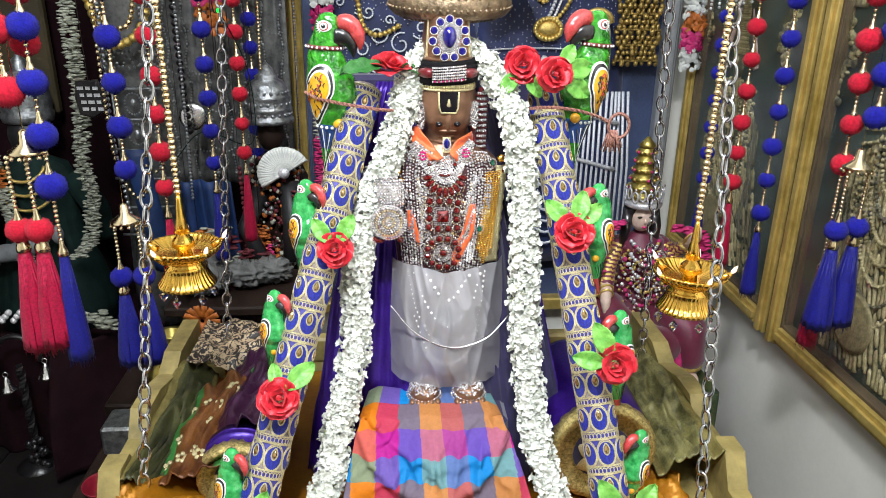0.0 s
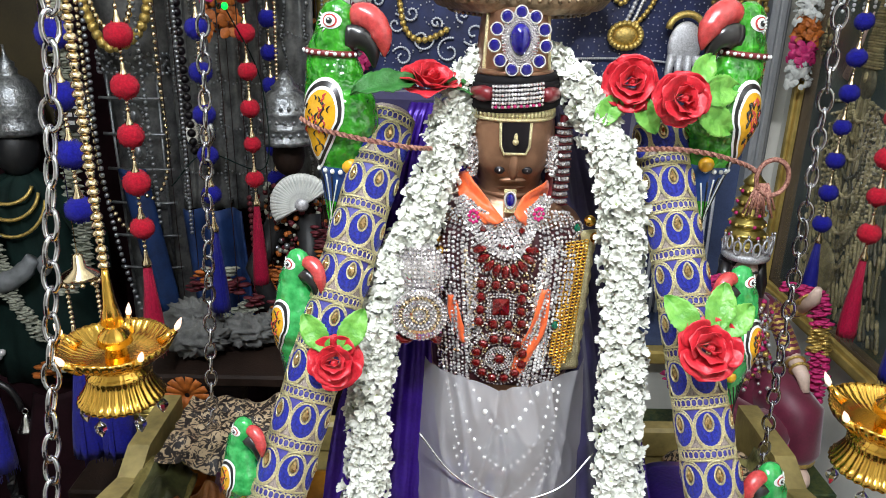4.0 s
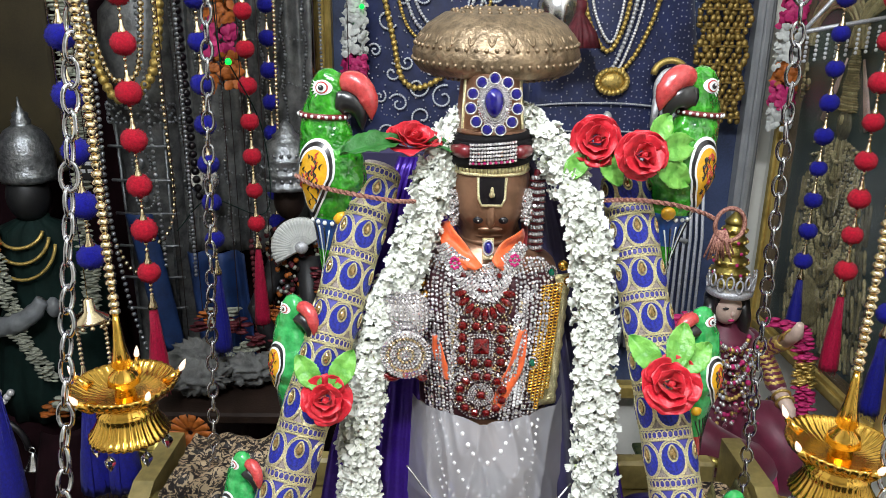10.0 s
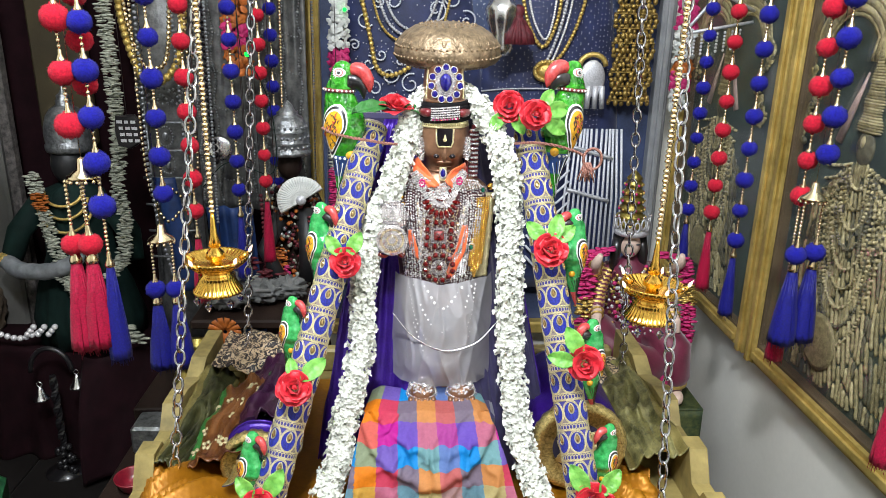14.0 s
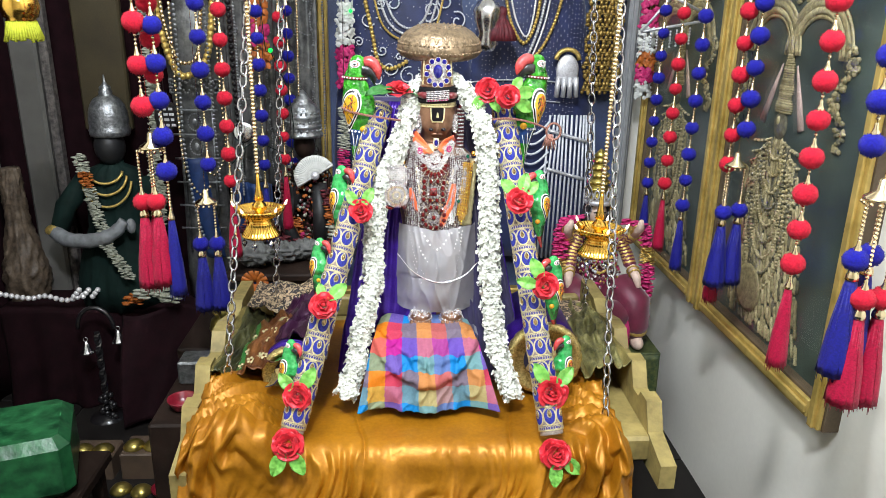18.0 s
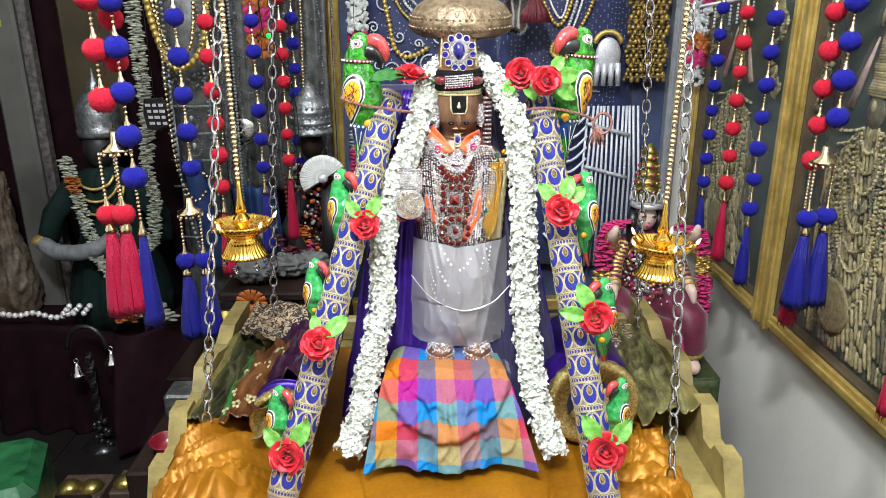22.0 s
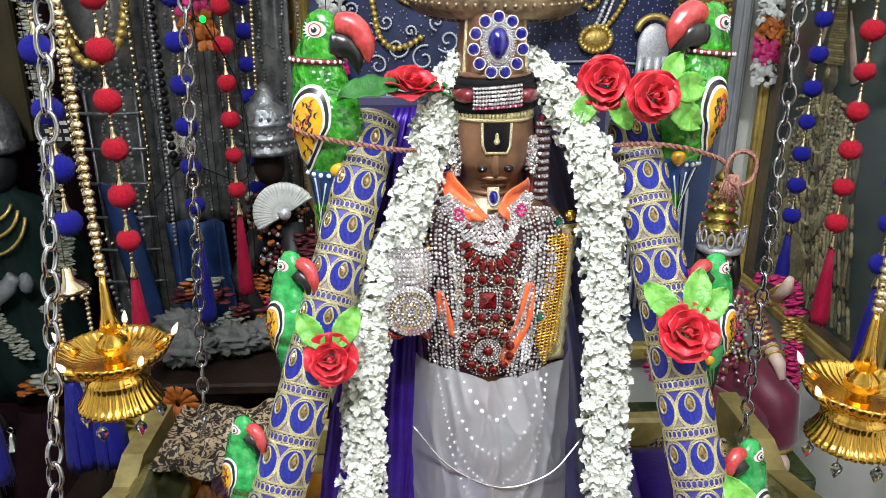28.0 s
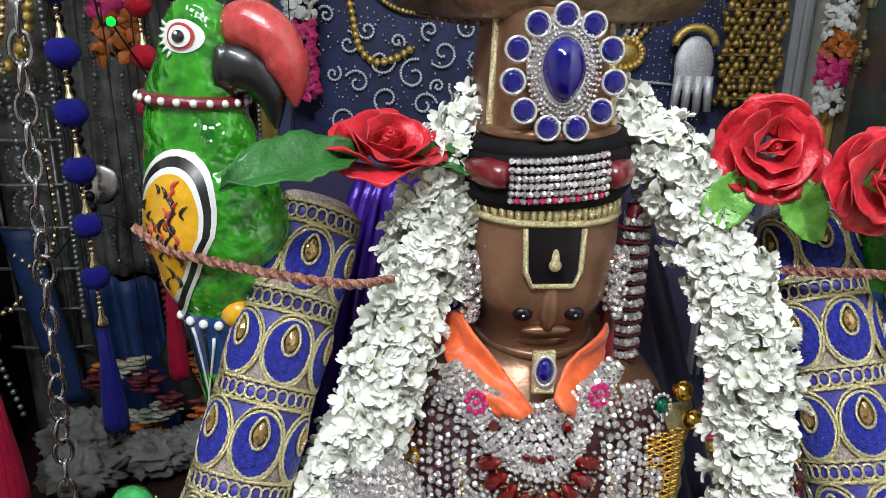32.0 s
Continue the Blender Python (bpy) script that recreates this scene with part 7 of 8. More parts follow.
M["wineplum"] = mat("plum_silk", (0.030, 0.006, 0.014), 0.36, 0.1, var=0.4, scale=20, bump=0.2, col2=(0.055, 0.012, 0.050))
M["darkolive"] = mat("dark_olive_silk", (0.022, 0.026, 0.010), 0.4, 0.1, var=0.5, scale=30, bump=0.3, bscale=200, col2=(0.075, 0.075, 0.024))
M["oliveprint"] = mat("olive_green_print", (0.045, 0.050, 0.014), 0.4, 0.15, var=0.5, scale=45, bump=0.3, bscale=300, col2=(0.30, 0.27, 0.10))
M["greenbox"] = mat("green_wrapped_box", (0.003, 0.045, 0.016), 0.3, var=0.4, scale=26, bump=0.9, bscale=34, coat=0.4, col2=(0.03, 0.17, 0.06))
# brown wood taken nearly to black: shade of the low corner is painted in
M["boxwood"] = mat("brown_wood_shaded", (0.017, 0.009, 0.006), 0.65, var=0.35, scale=20, bump=0.3, spec=0.2)
M["brass_dull"] = mat("old_brass", (0.42, 0.33, 0.09), 0.3, 0.9, var=0.25, scale=40)
M["sidecloth"] = mat("olive_gold_silk", (0.16, 0.125, 0.03), 0.36, 0.25, var=0.5, scale=18, bump=0.3, bscale=300, col2=(0.27, 0.22, 0.07))
M["sidecloth2"] = mat("rust_printed_silk", (0.12, 0.030, 0.008), 0.36, 0.2, var=0.5, scale=22, bump=0.3, bscale=300, col2=(0.21, 0.080, 0.018))
M["sequin"] = mat("gold_sequin_trim", (0.52, 0.38, 0.10), 0.3, 0.8, var=0.6, scale=260, bump=1.0, bscale=500, col2=(0.85, 0.68, 0.28))
M["lime"] = mat("yellow_green_fringe", (0.48, 0.52, 0.03), 0.7, var=0.2, scale=200, bump=0.5)
M["greencloth"] = mat("green_spangled_cloth", (0.006, 0.055, 0.026), 0.5, var=0.5, scale=90, bump=0.4, col2=(0.10, 0.11, 0.03))


def hang(x0, x1, y, z0, z1, amp, waves):
    return lambda u, v: (x0 + (x1 - x0) * u, y - amp * (0.5 + 0.5 * math.sin(u * waves)) + 0.006 * noise.noise((u * 6, v * 5, x0)), z1 + (z0 - z1) * v)


thing("wall_curtain", Geo().sheet(hang(-1.34, -0.29, 2.07, 0.0, 1.75, 0.03, 40), 120, 16, thick=0.004), ["darkwall"], "maroon cloth curtain covering the back wall, coloured dark for shade", "curtain")
thing("wall_curtain", Geo().sheet(lambda u, v: (-1.325 + 0.02 * math.sin(u * 30), 1.0 + 1.03 * u, 1.75 - 1.75 * v), 80, 12, thick=0.004), ["darkwall"], "maroon cloth curtain covering the side wall, coloured dark for shade", "curtain")
thing("olive_board", Geo().box((-0.945, 2.0, 1.32), (0.15, 0.03, 0.86), bevel=0.006), ["olive"], "olive-brown wooden board standing against the curtain", "board")
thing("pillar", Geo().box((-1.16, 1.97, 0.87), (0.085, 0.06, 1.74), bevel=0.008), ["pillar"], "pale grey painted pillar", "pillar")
thing("pillar_trim", Geo().box((-1.096, 1.955, 0.87), (0.028, 0.04, 1.74), bevel=0.006), ["brocade_dark"], "dark patterned border strip beside the pillar", "trim", kind="structure")
rings = []
for i in range(60):
    z = 0.345 + 0.44 * i / 59
    rr = 0.058 * (0.75 + 0.25 * math.sin(6 * i / 59 + 0.6)) * (1 - 0.5 * max(0, i - 44) / 15)
    rings.append([(-1.235 + rr * math.cos(2 * math.pi * j / 50) * (1 + 0.30 * crease(3 * math.cos(2 * math.pi * j / 50), 3 * math.sin(2 * math.pi * j / 50), z * 16)), 1.90 + rr * math.sin(2 * math.pi * j / 50) * (1 + 0.30 * crease(3 * math.cos(2 * math.pi * j / 50), 3 * math.sin(2 * math.pi * j / 50), z * 16)), z) for j in range(50)])
thing("carved_figure", Geo().loft(rings), ["figurebrown"], "dark brown carved wooden figure in plain shapes", "carving")


def table_cloth(u, v):
    x = -1.28 + 0.66 * u
    if v < 0.35:
        return (x, 2.04 - 0.26 * v / 0.35, 0.345 + 0.004 * math.sin(9 * u))
    t = (v - 0.35) / 0.65
    return (x + 0.01 * math.sin(t * 3), 1.78 - 0.02 * t - 0.016 * math.sin(u * 38) * t, 0.345 - 0.34 * t)


table = thing("draped_table", None, None, "low table covered with a maroon cloth coloured dark for shade", "table")
part("tabletop", Geo().box((-0.95, 1.91, 0.32), (0.62, 0.24, 0.035), bevel=0.005), ["boxwood"], table)
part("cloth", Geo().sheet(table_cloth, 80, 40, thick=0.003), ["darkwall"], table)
for x in (-1.22, -0.68):
    for y in (1.83, 2.0):
        part("leg", Geo().box((x, y, 0.15), (0.035, 0.035, 0.30), bevel=0.004), ["boxwood"], table)
thing("maroon_drape", Geo().sheet(lambda u, v: (-0.86 + 0.34 * u, 1.70 - 0.03 * math.sin(u * 9 + v * 3) - 0.10 * v, 0.36 - 0.10 * u * (1 - u) - 0.34 * v + 0.05 * math.sin(3 * u)), 40, 24, thick=0.003), ["darkmaroon"], "maroon silk cloth hanging in a loose swag, coloured dark for shade", "cloth")

# black seated statue with a silver crown: one plain mesh
g = Geo()
cx, cy = -0.905, 1.88
g.lathe([(0.15, 0.34), (0.155, 0.42), (0.13, 0.52), (0.095, 0.60), (0.090, 0.68), (0.098, 0.74), (0.080, 0.785), (0.036, 0.805), (0.034, 0.82)], 64, 1, c=(cx, cy, 0), wave=lambda a, z: 1 - 0.25 * abs(math.sin(a)) + 0.035 * math.sin(11 * a + 14 * z) + 0.02 * math.sin(23 * a - 9 * z))
g.ball((cx + 0.002, cy - 0.01, 0.86), 0.050, 0, n=18, k=12, s=(0.92, 0.95, 1.2))
g.lathe([(0.057, 0.893), (0.060, 0.90), (0.061, 0.912), (0.057, 0.918), (0.059, 0.940), (0.057, 0.965), (0.050, 0.988), (0.038, 1.006), (0.022, 1.016), (0.019, 1.020), (0.021, 1.028), (0.016, 1.033), (0.017, 1.042), (0.009, 1.048), (0.004, 1.058), (0.002, 1.078)], 26, 2, c=(cx + 0.005, cy, 0), wave=lambda a, z: 1 + 0.02 * math.sin(12 * a) * math.sin(z * 300))
for sx in (-1, 1):
    g.tube([(cx + sx * 0.09, cy, 0.75), (cx + sx * 0.15, cy - 0.03, 0.67), (cx + sx * 0.165, cy - 0.06, 0.60)], [0.034, 0.032, 0.028], 1, n=12)
g.tube(catmull([(cx - 0.175, cy - 0.07, 0.600), (cx - 0.12, cy - 0.11, 0.585), (cx - 0.03, cy - 0.13, 0.59), (cx + 0.03, cy - 0.13, 0.615), (cx + 0.06, cy - 0.12, 0.65)], 5), [0.022 + 0.0018 * (i % 2) for i in range(14)] + [0.020] * 4 + [0.016] * 3, 3, n=12)
for k, zz in enumerate((0.772, 0.758, 0.742)):
    g.tube([(cx + (0.050 + 0.012 * k) * math.cos(math.pi * (1 + i / 16)), cy - 0.062 - 0.022 * math.sin(math.pi * i / 16), zz + 0.02 - (0.035 + 0.022 * k) * math.sin(math.pi * i / 16)) for i in range(17)], 0.0042, 4, n=6)
g.ball((cx - 0.175, cy - 0.07, 0.605), 0.027, 4, n=12, k=8, s=(1.1, 1, 0.7))
g.ball((cx + 0.075, cy - 0.11, 0.630), 0.015, 3, n=12, k=8, s=(1, 1, 1.6))
thing("black_statue", g, ["blackstone", "darkgreen", "dim_silver", "greywhite", "old_gold"], "seated black stone statue in dark green cloth with a silver crown", "statue")


def flat_garland(pts, r, keys, label, hung=False):
    path = spaced(catmull(pts, 8), r * 0.24)
    g = Geo()
    rs3 = random.Random(len(path))
    for i, p in enumerate(path):
        mi = int(i / len(path) * len(keys))
        for k in range(7):
            g.ball(p + Vector((rs3.uniform(-r, r) * 0.72, rs3.uniform(-r, r) * 0.4, rs3.uniform(-r, r) * 0.3)), r * rs3.uniform(0.16, 0.32), mi, n=6, k=4, s=(1.5, 0.8, 0.45))
    e = stuffed("flower_garland", "petal_mass", g, keys, label, "garland")
    if hung:
        part("thread", Geo().tube([pts[0], (pts[0][0], pts[0][1], 2.603)], 0.0009, n=4), ["darkthread"], e)
    return e


flat_garland([(-0.965, 1.79, 0.845), (-0.952, 1.78, 0.78), (-0.93, 1.765, 0.69), (-0.905, 1.75, 0.61)], 0.022, ["offwhite", "flower_orange", "offwhite", "offwhite", "offwhite"], "faded white flower garland with an orange knot")
flat_garland([(-0.90, 1.74, 0.575), (-0.865, 1.735, 0.52), (-0.84, 1.735, 0.47)], 0.022, ["offwhite"], "faded white flower garland end")
flat_garland([(-0.715, 1.76, 1.50), (-0.716, 1.755, 1.30), (-0.716, 1.75, 1.10), (-0.715, 1.75, 0.95), (-0.735, 1.75, 0.82), (-0.725, 1.75, 0.74), (-0.745, 1.75, 0.62), (-0.785, 1.75, 0.575)], 0.022, ["offwhite"], "long faded white flower garland hanging down")
flat_garland([(-0.835, 1.72, 0.40), (-0.79, 1.70, 0.43), (-0.745, 1.69, 0.44), (-0.70, 1.69, 0.41)], 0.036, ["flower_orange", "offwhite", "offwhite"], "heap of faded white and orange flowers")
g = Geo()
for p in spaced(catmull([(-1.26, 1.77, 0.405), (-1.17, 1.765, 0.392), (-1.12, 1.765, 0.40), (-1.06, 1.765, 0.385), (-1.01, 1.765, 0.40), (-0.99, 1.77, 0.41)], 8), 0.0175):
    g.ball(p, 0.0088, 0, n=9, k=6)
for k in range(9):
    g.ball((-1.03 + 0.012 * k * 0.8, 1.76, 0.40 + 0.011 * (k % 3)), 0.0088, 0, n=9, k=6)
stuffed("white_bead_string", "bead_mass", g, ["pearl"], "string of round white beads lying on the table edge", "beads")

# silver-grey draped figure: one plain mesh
g = Geo()
cx, cy = -0.625, 1.90
g.lathe([(0.085, 0.34), (0.080, 0.50), (0.072, 0.70), (0.070, 0.90), (0.085, 1.05), (0.095, 1.18), (0.085, 1.26), (0.04, 1.31), (0.036, 1.33), (0.048, 1.36), (0.052, 1.42), (0.05, 1.48), (0.03, 1.55), (0.003, 1.60)], 30, 0, c=(cx, cy, 0), wave=lambda a, z: (1 - 0.3 * abs(math.sin(a))) * (1 + 0.03 * math.sin(14 * a)))
for k in range(6):
    z = 0.98 - 0.075 * k
    g.tube([(cx - 0.070 + 0.14 * i / 10, cy - 0.062 - 0.008 * math.sin(math.pi * i / 10), z) for i in range(11)], 0.0035, 1, n=5)
    g.ball((cx, cy - 0.068, z - 0.037), 0.010, 1, n=9, k=6, s=(0.8, 0.4, 1.2))
for k in range(70):
    a = math.pi * (1 + (k + 0.5) / 70)
    g.ball((cx + 0.075 * math.cos(a), cy - 0.03 + 0.05 * math.sin(a), 1.05 + 0.02 * math.sin(k * 1.7)), 0.0038, 1, n=6, k=4)
for k in range(6):
    z = 0.943 - 0.075 * k
    for i in range(20):
        t = 2 * math.pi * i / 20
        g.ball((cx + 0.020 * math.cos(t), cy - 0.068, z + 0.026 * math.sin(t)), 0.0030, 1, n=5, k=3)
for sx in (-1, 1):
    g.tube([(cx + sx * 0.052, cy - 0.056, 1.03), (cx + sx * 0.046, cy - 0.060, 0.52)], 0.0032, 1, n=5)
thing("grey_statue", g, ["greycloth", "dim_silver"], "standing statue draped in silver-grey tissue panels", "statue")
thing("blue_cloth", Geo().sheet(lambda u, v: (-0.655 + 0.055 * u + 0.045 * v, 1.80 - 0.015 * math.sin(3 * u), 0.84 - 0.32 * v), 8, 16, thick=0.004), ["sashblue"], "royal blue sash with a gold band", "sash")
blue_drape = thing("blue_drape", Geo().sheet(lambda u, v: (-0.50 + 0.12 * u + 0.02 * v, 1.72 - 0.014 * math.sin(u * 14), 0.78 - 0.36 * v), 24, 14, thick=0.003), ["sashblue"], "royal blue cloth hanging in folds", "cloth")
for x in (-0.49, -0.39):
    part("thread", Geo().tube([(x, 1.722, 0.772), (x, 1.722, 2.603)], 0.0008, n=4), ["darkthread"], blue_drape)


def bead_strand(pts, r, key, label, gap=2.2):
    g = Geo()
    for p in spaced(catmull(pts, 10), r * gap):
        g.ball(p, r, 0, n=7, k=5)
    e = stuffed("bead_strand", "bead_mass", g, [key], label, "beads", "hanging bead strands")
    for p in (pts[0], pts[-1]) if pts[-1][2] > 1.3 else (pts[0],):
        part("thread", Geo().tube([p, (p[0], p[1], 2.603)], 0.0009, n=4), ["darkthread"], e)
    return e


bead_strand([(-0.690, 1.79, 1.45), (-0.690, 1.785, 1.25), (-0.655, 1.78, 1.11), (-0.614, 1.775, 1.088), (-0.560, 1.78, 1.14), (-0.535, 1.785, 1.28), (-0.53, 1.79, 1.45)], 0.011, "old_gold", "thick gold bead necklace", 1.5)
bead_strand([(-0.675, 1.77, 1.45), (-0.672, 1.765, 1.27), (-0.645, 1.76, 1.15), (-0.614, 1.755, 1.125), (-0.575, 1.76, 1.17), (-0.55, 1.77, 1.45)], 0.0065, "goldbead", "necklace of round gold beads", 1.9)
bead_strand([(-0.60, 1.60, 1.60), (-0.602, 1.60, 1.25), (-0.604, 1.60, 1.0), (-0.597, 1.60, 0.85), (-0.565, 1.60, 0.775), (-0.53, 1.60, 0.80)], 0.0048, "goldbead", "long string of small gold beads", 2.6)
bead_strand([(-0.585, 1.58, 1.60), (-0.585, 1.58, 1.15), (-0.59, 1.58, 0.92), (-0.575, 1.58, 0.74), (-0.55, 1.58, 0.62)], 0.0045, "dim_silver", "long string of small silver beads", 2.8)
bead_strand([(-0.50, 1.66, 1.60), (-0.50, 1.66, 1.10), (-0.497, 1.66, 0.90), (-0.53, 1.66, 0.82), (-0.565, 1.66, 0.84)], 0.0045, "goldbead", "long string of small gold beads", 2.8)
bead_strand([(-0.475, 1.70, 1.60), (-0.470, 1.70, 1.20), (-0.465, 1.70, 0.98), (-0.46, 1.70, 0.90)], 0.0085, "blackgloss", "string of round black beads", 2.0)
bead_strand([(-0.52, 1.62, 1.60), (-0.515, 1.62, 1.15), (-0.51, 1.62, 0.78)], 0.0040, "dim_silver", "thin string of silver beads", 2.8)
thing("silver_plaque", Geo().lathe([(0.03, 0), (0.032, 0.004), (0.026, 0.008), (0.012, 0.006), (0.001, 0.010)], 22, m=facing((-0.46, 1.74, 0.93), (0.1, -1, 0.1))), ["silver"], "round embossed silver plaque hanging among beads", "plaque")
PLAQUE = [(-0.026, 0.036), (0.020, 0.040), (0.034, 0.012), (0.026, -0.030), (0.004, -0.044), (-0.026, -0.036), (-0.031, 0.0)]
plaque = thing("dark_plaque", Geo().loft([[(x * k, y, z * k) for x, z in PLAQUE] for k, y in ((1, 0.004), (1, -0.002), (0.92, -0.005))], smooth=False), ["blackgloss"], "black many-sided hanging plaque with pale lettering bars", "plaque", at=Matrix.Translation((-0.655, 1.655, 0.985)))
for row in range(4):
    for k in range(3):
        w = (0.013, 0.009, 0.011)[(k + row) % 3]
        part("lettering_bar", Geo().box((-0.016 + 0.016 * k + 0.002 * row, -0.0062, 0.022 - 0.015 * row), (w, 0.0016, 0.007)), ["dull_silver"], plaque)
part("thread", Geo().tube([(0, 0.002, 0.036), (0, 0.002, 1.618)], 0.0009, n=4), ["darkthread"], plaque)

# statue under the peacock fan: one plain mesh
g = Geo()
cx, cy = -0.262, 1.68
g.lathe([(0.085, 0.30), (0.075, 0.45), (0.060, 0.60), (0.062, 0.72), (0.066, 0.80), (0.05, 0.84), (0.026, 0.86)], 48, 2, c=(cx, cy, 0), wave=lambda a, z: 1 - 0.2 * abs(math.sin(a)) + 0.05 * math.sin(13 * a + 8 * z))
g.ball((cx - 0.012, cy - 0.005, 0.905), 0.036, 2, n=16, k=10, s=(0.85, 0.95, 1.15))
crown = [(0.052, 0.930), (0.056, 0.934), (0.054, 0.941), (0.049, 0.945), (0.050, 0.957), (0.053, 0.960), (0.050, 0.964), (0.048, 0.985), (0.050, 0.988), (0.046, 0.992), (0.043, 1.008), (0.034, 1.022), (0.024, 1.028), (0.026, 1.033), (0.018, 1.038), (0.014, 1.050), (0.003, 1.062)]
g.lathe(crown, 40, 1, c=(cx - 0.012, cy - 0.01, 0), wave=lambda a, z: 1 + 0.035 * math.sin(12 * a + 200 * z) + 0.015 * math.sin(25 * a))
for row, (rr, zz) in enumerate(((0.051, 0.951), (0.049, 0.974), (0.046, 0.999))):
    for i in range(20):
        a = 2 * math.pi * (i + 0.5 * row) / 20
        g.ball((cx - 0.012 + rr * math.cos(a), cy - 0.01 + rr * math.sin(a), zz), 0.0042, 1, n=6, k=4)
g.tube([(cx + 0.028, cy - 0.045, 0.80), (cx + 0.034, cy - 0.07, 0.70), (cx + 0.030, cy - 0.08, 0.62)], [0.024, 0.022, 0.020], 0, n=12)
g.tube([(cx - 0.03, cy - 0.03, 0.79), (cx - 0.07, cy - 0.08, 0.70), (cx - 0.03, cy - 0.12, 0.64)], [0.022, 0.020, 0.018], 0, n=10)
rs = random.Random(31)
for k in range(420):
    t, z = rs.uniform(-1, 1), rs.uniform(0.56, 0.86)
    g.ball((cx + 0.060 * t, cy - 0.066 * math.sqrt(1 - t * t) - 0.002, z), rs.uniform(0.003, 0.007), rs.choice((1, 2, 3, 3, 4, 5)), n=6, k=4)
thing("dark_statue", g, ["blackstone", "dim_silver", "boxwood", "maroon_petal", "flower_orange", "offwhite"], "dark stone statue wearing an embossed silver crown and flowers", "statue")
fan = thing("white_fan", None, None, "white pleated half-round fan ornament", "fan", at=Matrix.Translation((-0.236, 1.590, 0.830)) @ Matrix.Rotation(-0.55, 4, "Y") @ Matrix.Scale(0.9, 4))
BLADE = Geo().sheet(lambda u, v: (0.010 + 0.056 * v, 0.004 * math.cos(6.283 * u) + 0.003 * v, (u - 0.5) * 0.0105 * (0.35 + v)), 4, 4, 0, thick=0.001).mesh("fan_blade", ["flower_white"])
for k in range(26):
    part("fan_blade", BLADE, None, fan, m=Matrix.Rotation(-math.pi * (0.02 + 0.96 * k / 25), 4, "Y") @ Matrix.Rotation(0.25 * (k % 2), 4, "X"))
part("fan_hub", Geo().lathe([(0.014, 0), (0.014, 0.004), (0.008, 0.010), (0.001, 0.011)], 16, m=facing((0, 0, 0.002), (0, -1, 0))), ["dull_silver"], fan)
# flower heaps, bead ropes and small silver pieces crowding the rear corner
for pts, r, keys, lab in (
    ([(-0.44, 1.60, 0.66), (-0.40, 1.585, 0.70), (-0.36, 1.58, 0.665)], 0.030, ["maroon_petal", "flower_orange", "offwhite", "maroon_petal"], "heap of red, orange and white flowers"),
    ([(-0.36, 1.57, 0.62), (-0.31, 1.56, 0.655), (-0.25, 1.56, 0.62)], 0.028, ["offwhite", "maroon_petal", "flower_orange"], "heap of white and dark red flowers"),
    ([(-0.48, 1.62, 0.57), (-0.42, 1.60, 0.60), (-0.36, 1.59, 0.575)], 0.030, ["offwhite", "offwhite", "flower_orange"], "heap of faded white flowers"),
    ([(-0.20, 1.60, 0.78), (-0.19, 1.59, 0.70), (-0.185, 1.585, 0.60)], 0.024, ["maroon_petal", "flower_orange", "offwhite", "maroon_petal"], "garland of dark red and orange flowers"),
):
    flat_garland(pts, r, keys, lab, True)
for x, y, z0, z1, key, lab in ((-0.335, 1.60, 0.84, 0.60, "maroon_petal", "rope of dark red beads"), (-0.322, 1.61, 0.84, 0.62, "maroon_petal", "rope of dark red beads"), (-0.43, 1.56, 1.6, 0.78, "dim_silver", "thin string of silver beads"), (-0.275, 1.62, 1.6, 1.05, "goldbead", "thin string of gold beads"), (-0.23, 1.84, 1.6, 0.80, "dim_silver", "thin string of silver beads")):
    bead_strand([(x, y, z0), (x + 0.003, y, (z0 + z1) / 2), (x - 0.002, y, z1)], 0.0052 if z0 < 1 else 0.0036, key, lab)
flat_garland([(-0.30, 1.60, 0.70), (-0.29, 1.58, 0.64), (-0.27, 1.575, 0.58)], 0.022, ["flower_orange", "flower_pink", "offwhite"], "short garland of orange and pink flowers", True)
flat_garland([(-0.165, 1.80, 1.0), (-0.17, 1.79, 0.86), (-0.175, 1.78, 0.72), (-0.18, 1.77, 0.60)], 0.02, ["offwhite", "flower_pink", "offwhite"], "hanging garland of white and pink flowers", True)
tissue = thing("tissue_hanging", None, None, "grey silver tissue cloth with beaded lines hanging behind the strings", "cloth")
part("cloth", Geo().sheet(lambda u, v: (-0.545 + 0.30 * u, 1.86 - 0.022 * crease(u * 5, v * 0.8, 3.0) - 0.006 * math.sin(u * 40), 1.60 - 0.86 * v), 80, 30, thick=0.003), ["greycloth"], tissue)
g = Geo()
for k in range(7):
    x = -0.53 + 0.045 * k
    for i in range(110):
        g.ball((x + 0.004 * math.sin(i * 0.4 + k), 1.832, 1.58 - 0.0075 * i), 0.0026 if i % 6 else 0.0052, 0, n=5, k=4)
for k in range(8):
    z = 1.50 - 0.095 * k
    for i in range(36):
        g.ball((-0.53 + 0.0078 * i, 1.832, z - 0.010 * abs(math.sin(i * 0.52))), 0.0024, 0, n=5, k=4)
part("beading", g, ["dim_silver"], tissue, kind="stuff")


def bulb(p):
    e = thing("led_bulb", Geo().ball(p, 0.0056, 0, n=10, k=7), ["green_led"], "small glowing green fairy light", "fairy light", "green fairy lights")
    return e


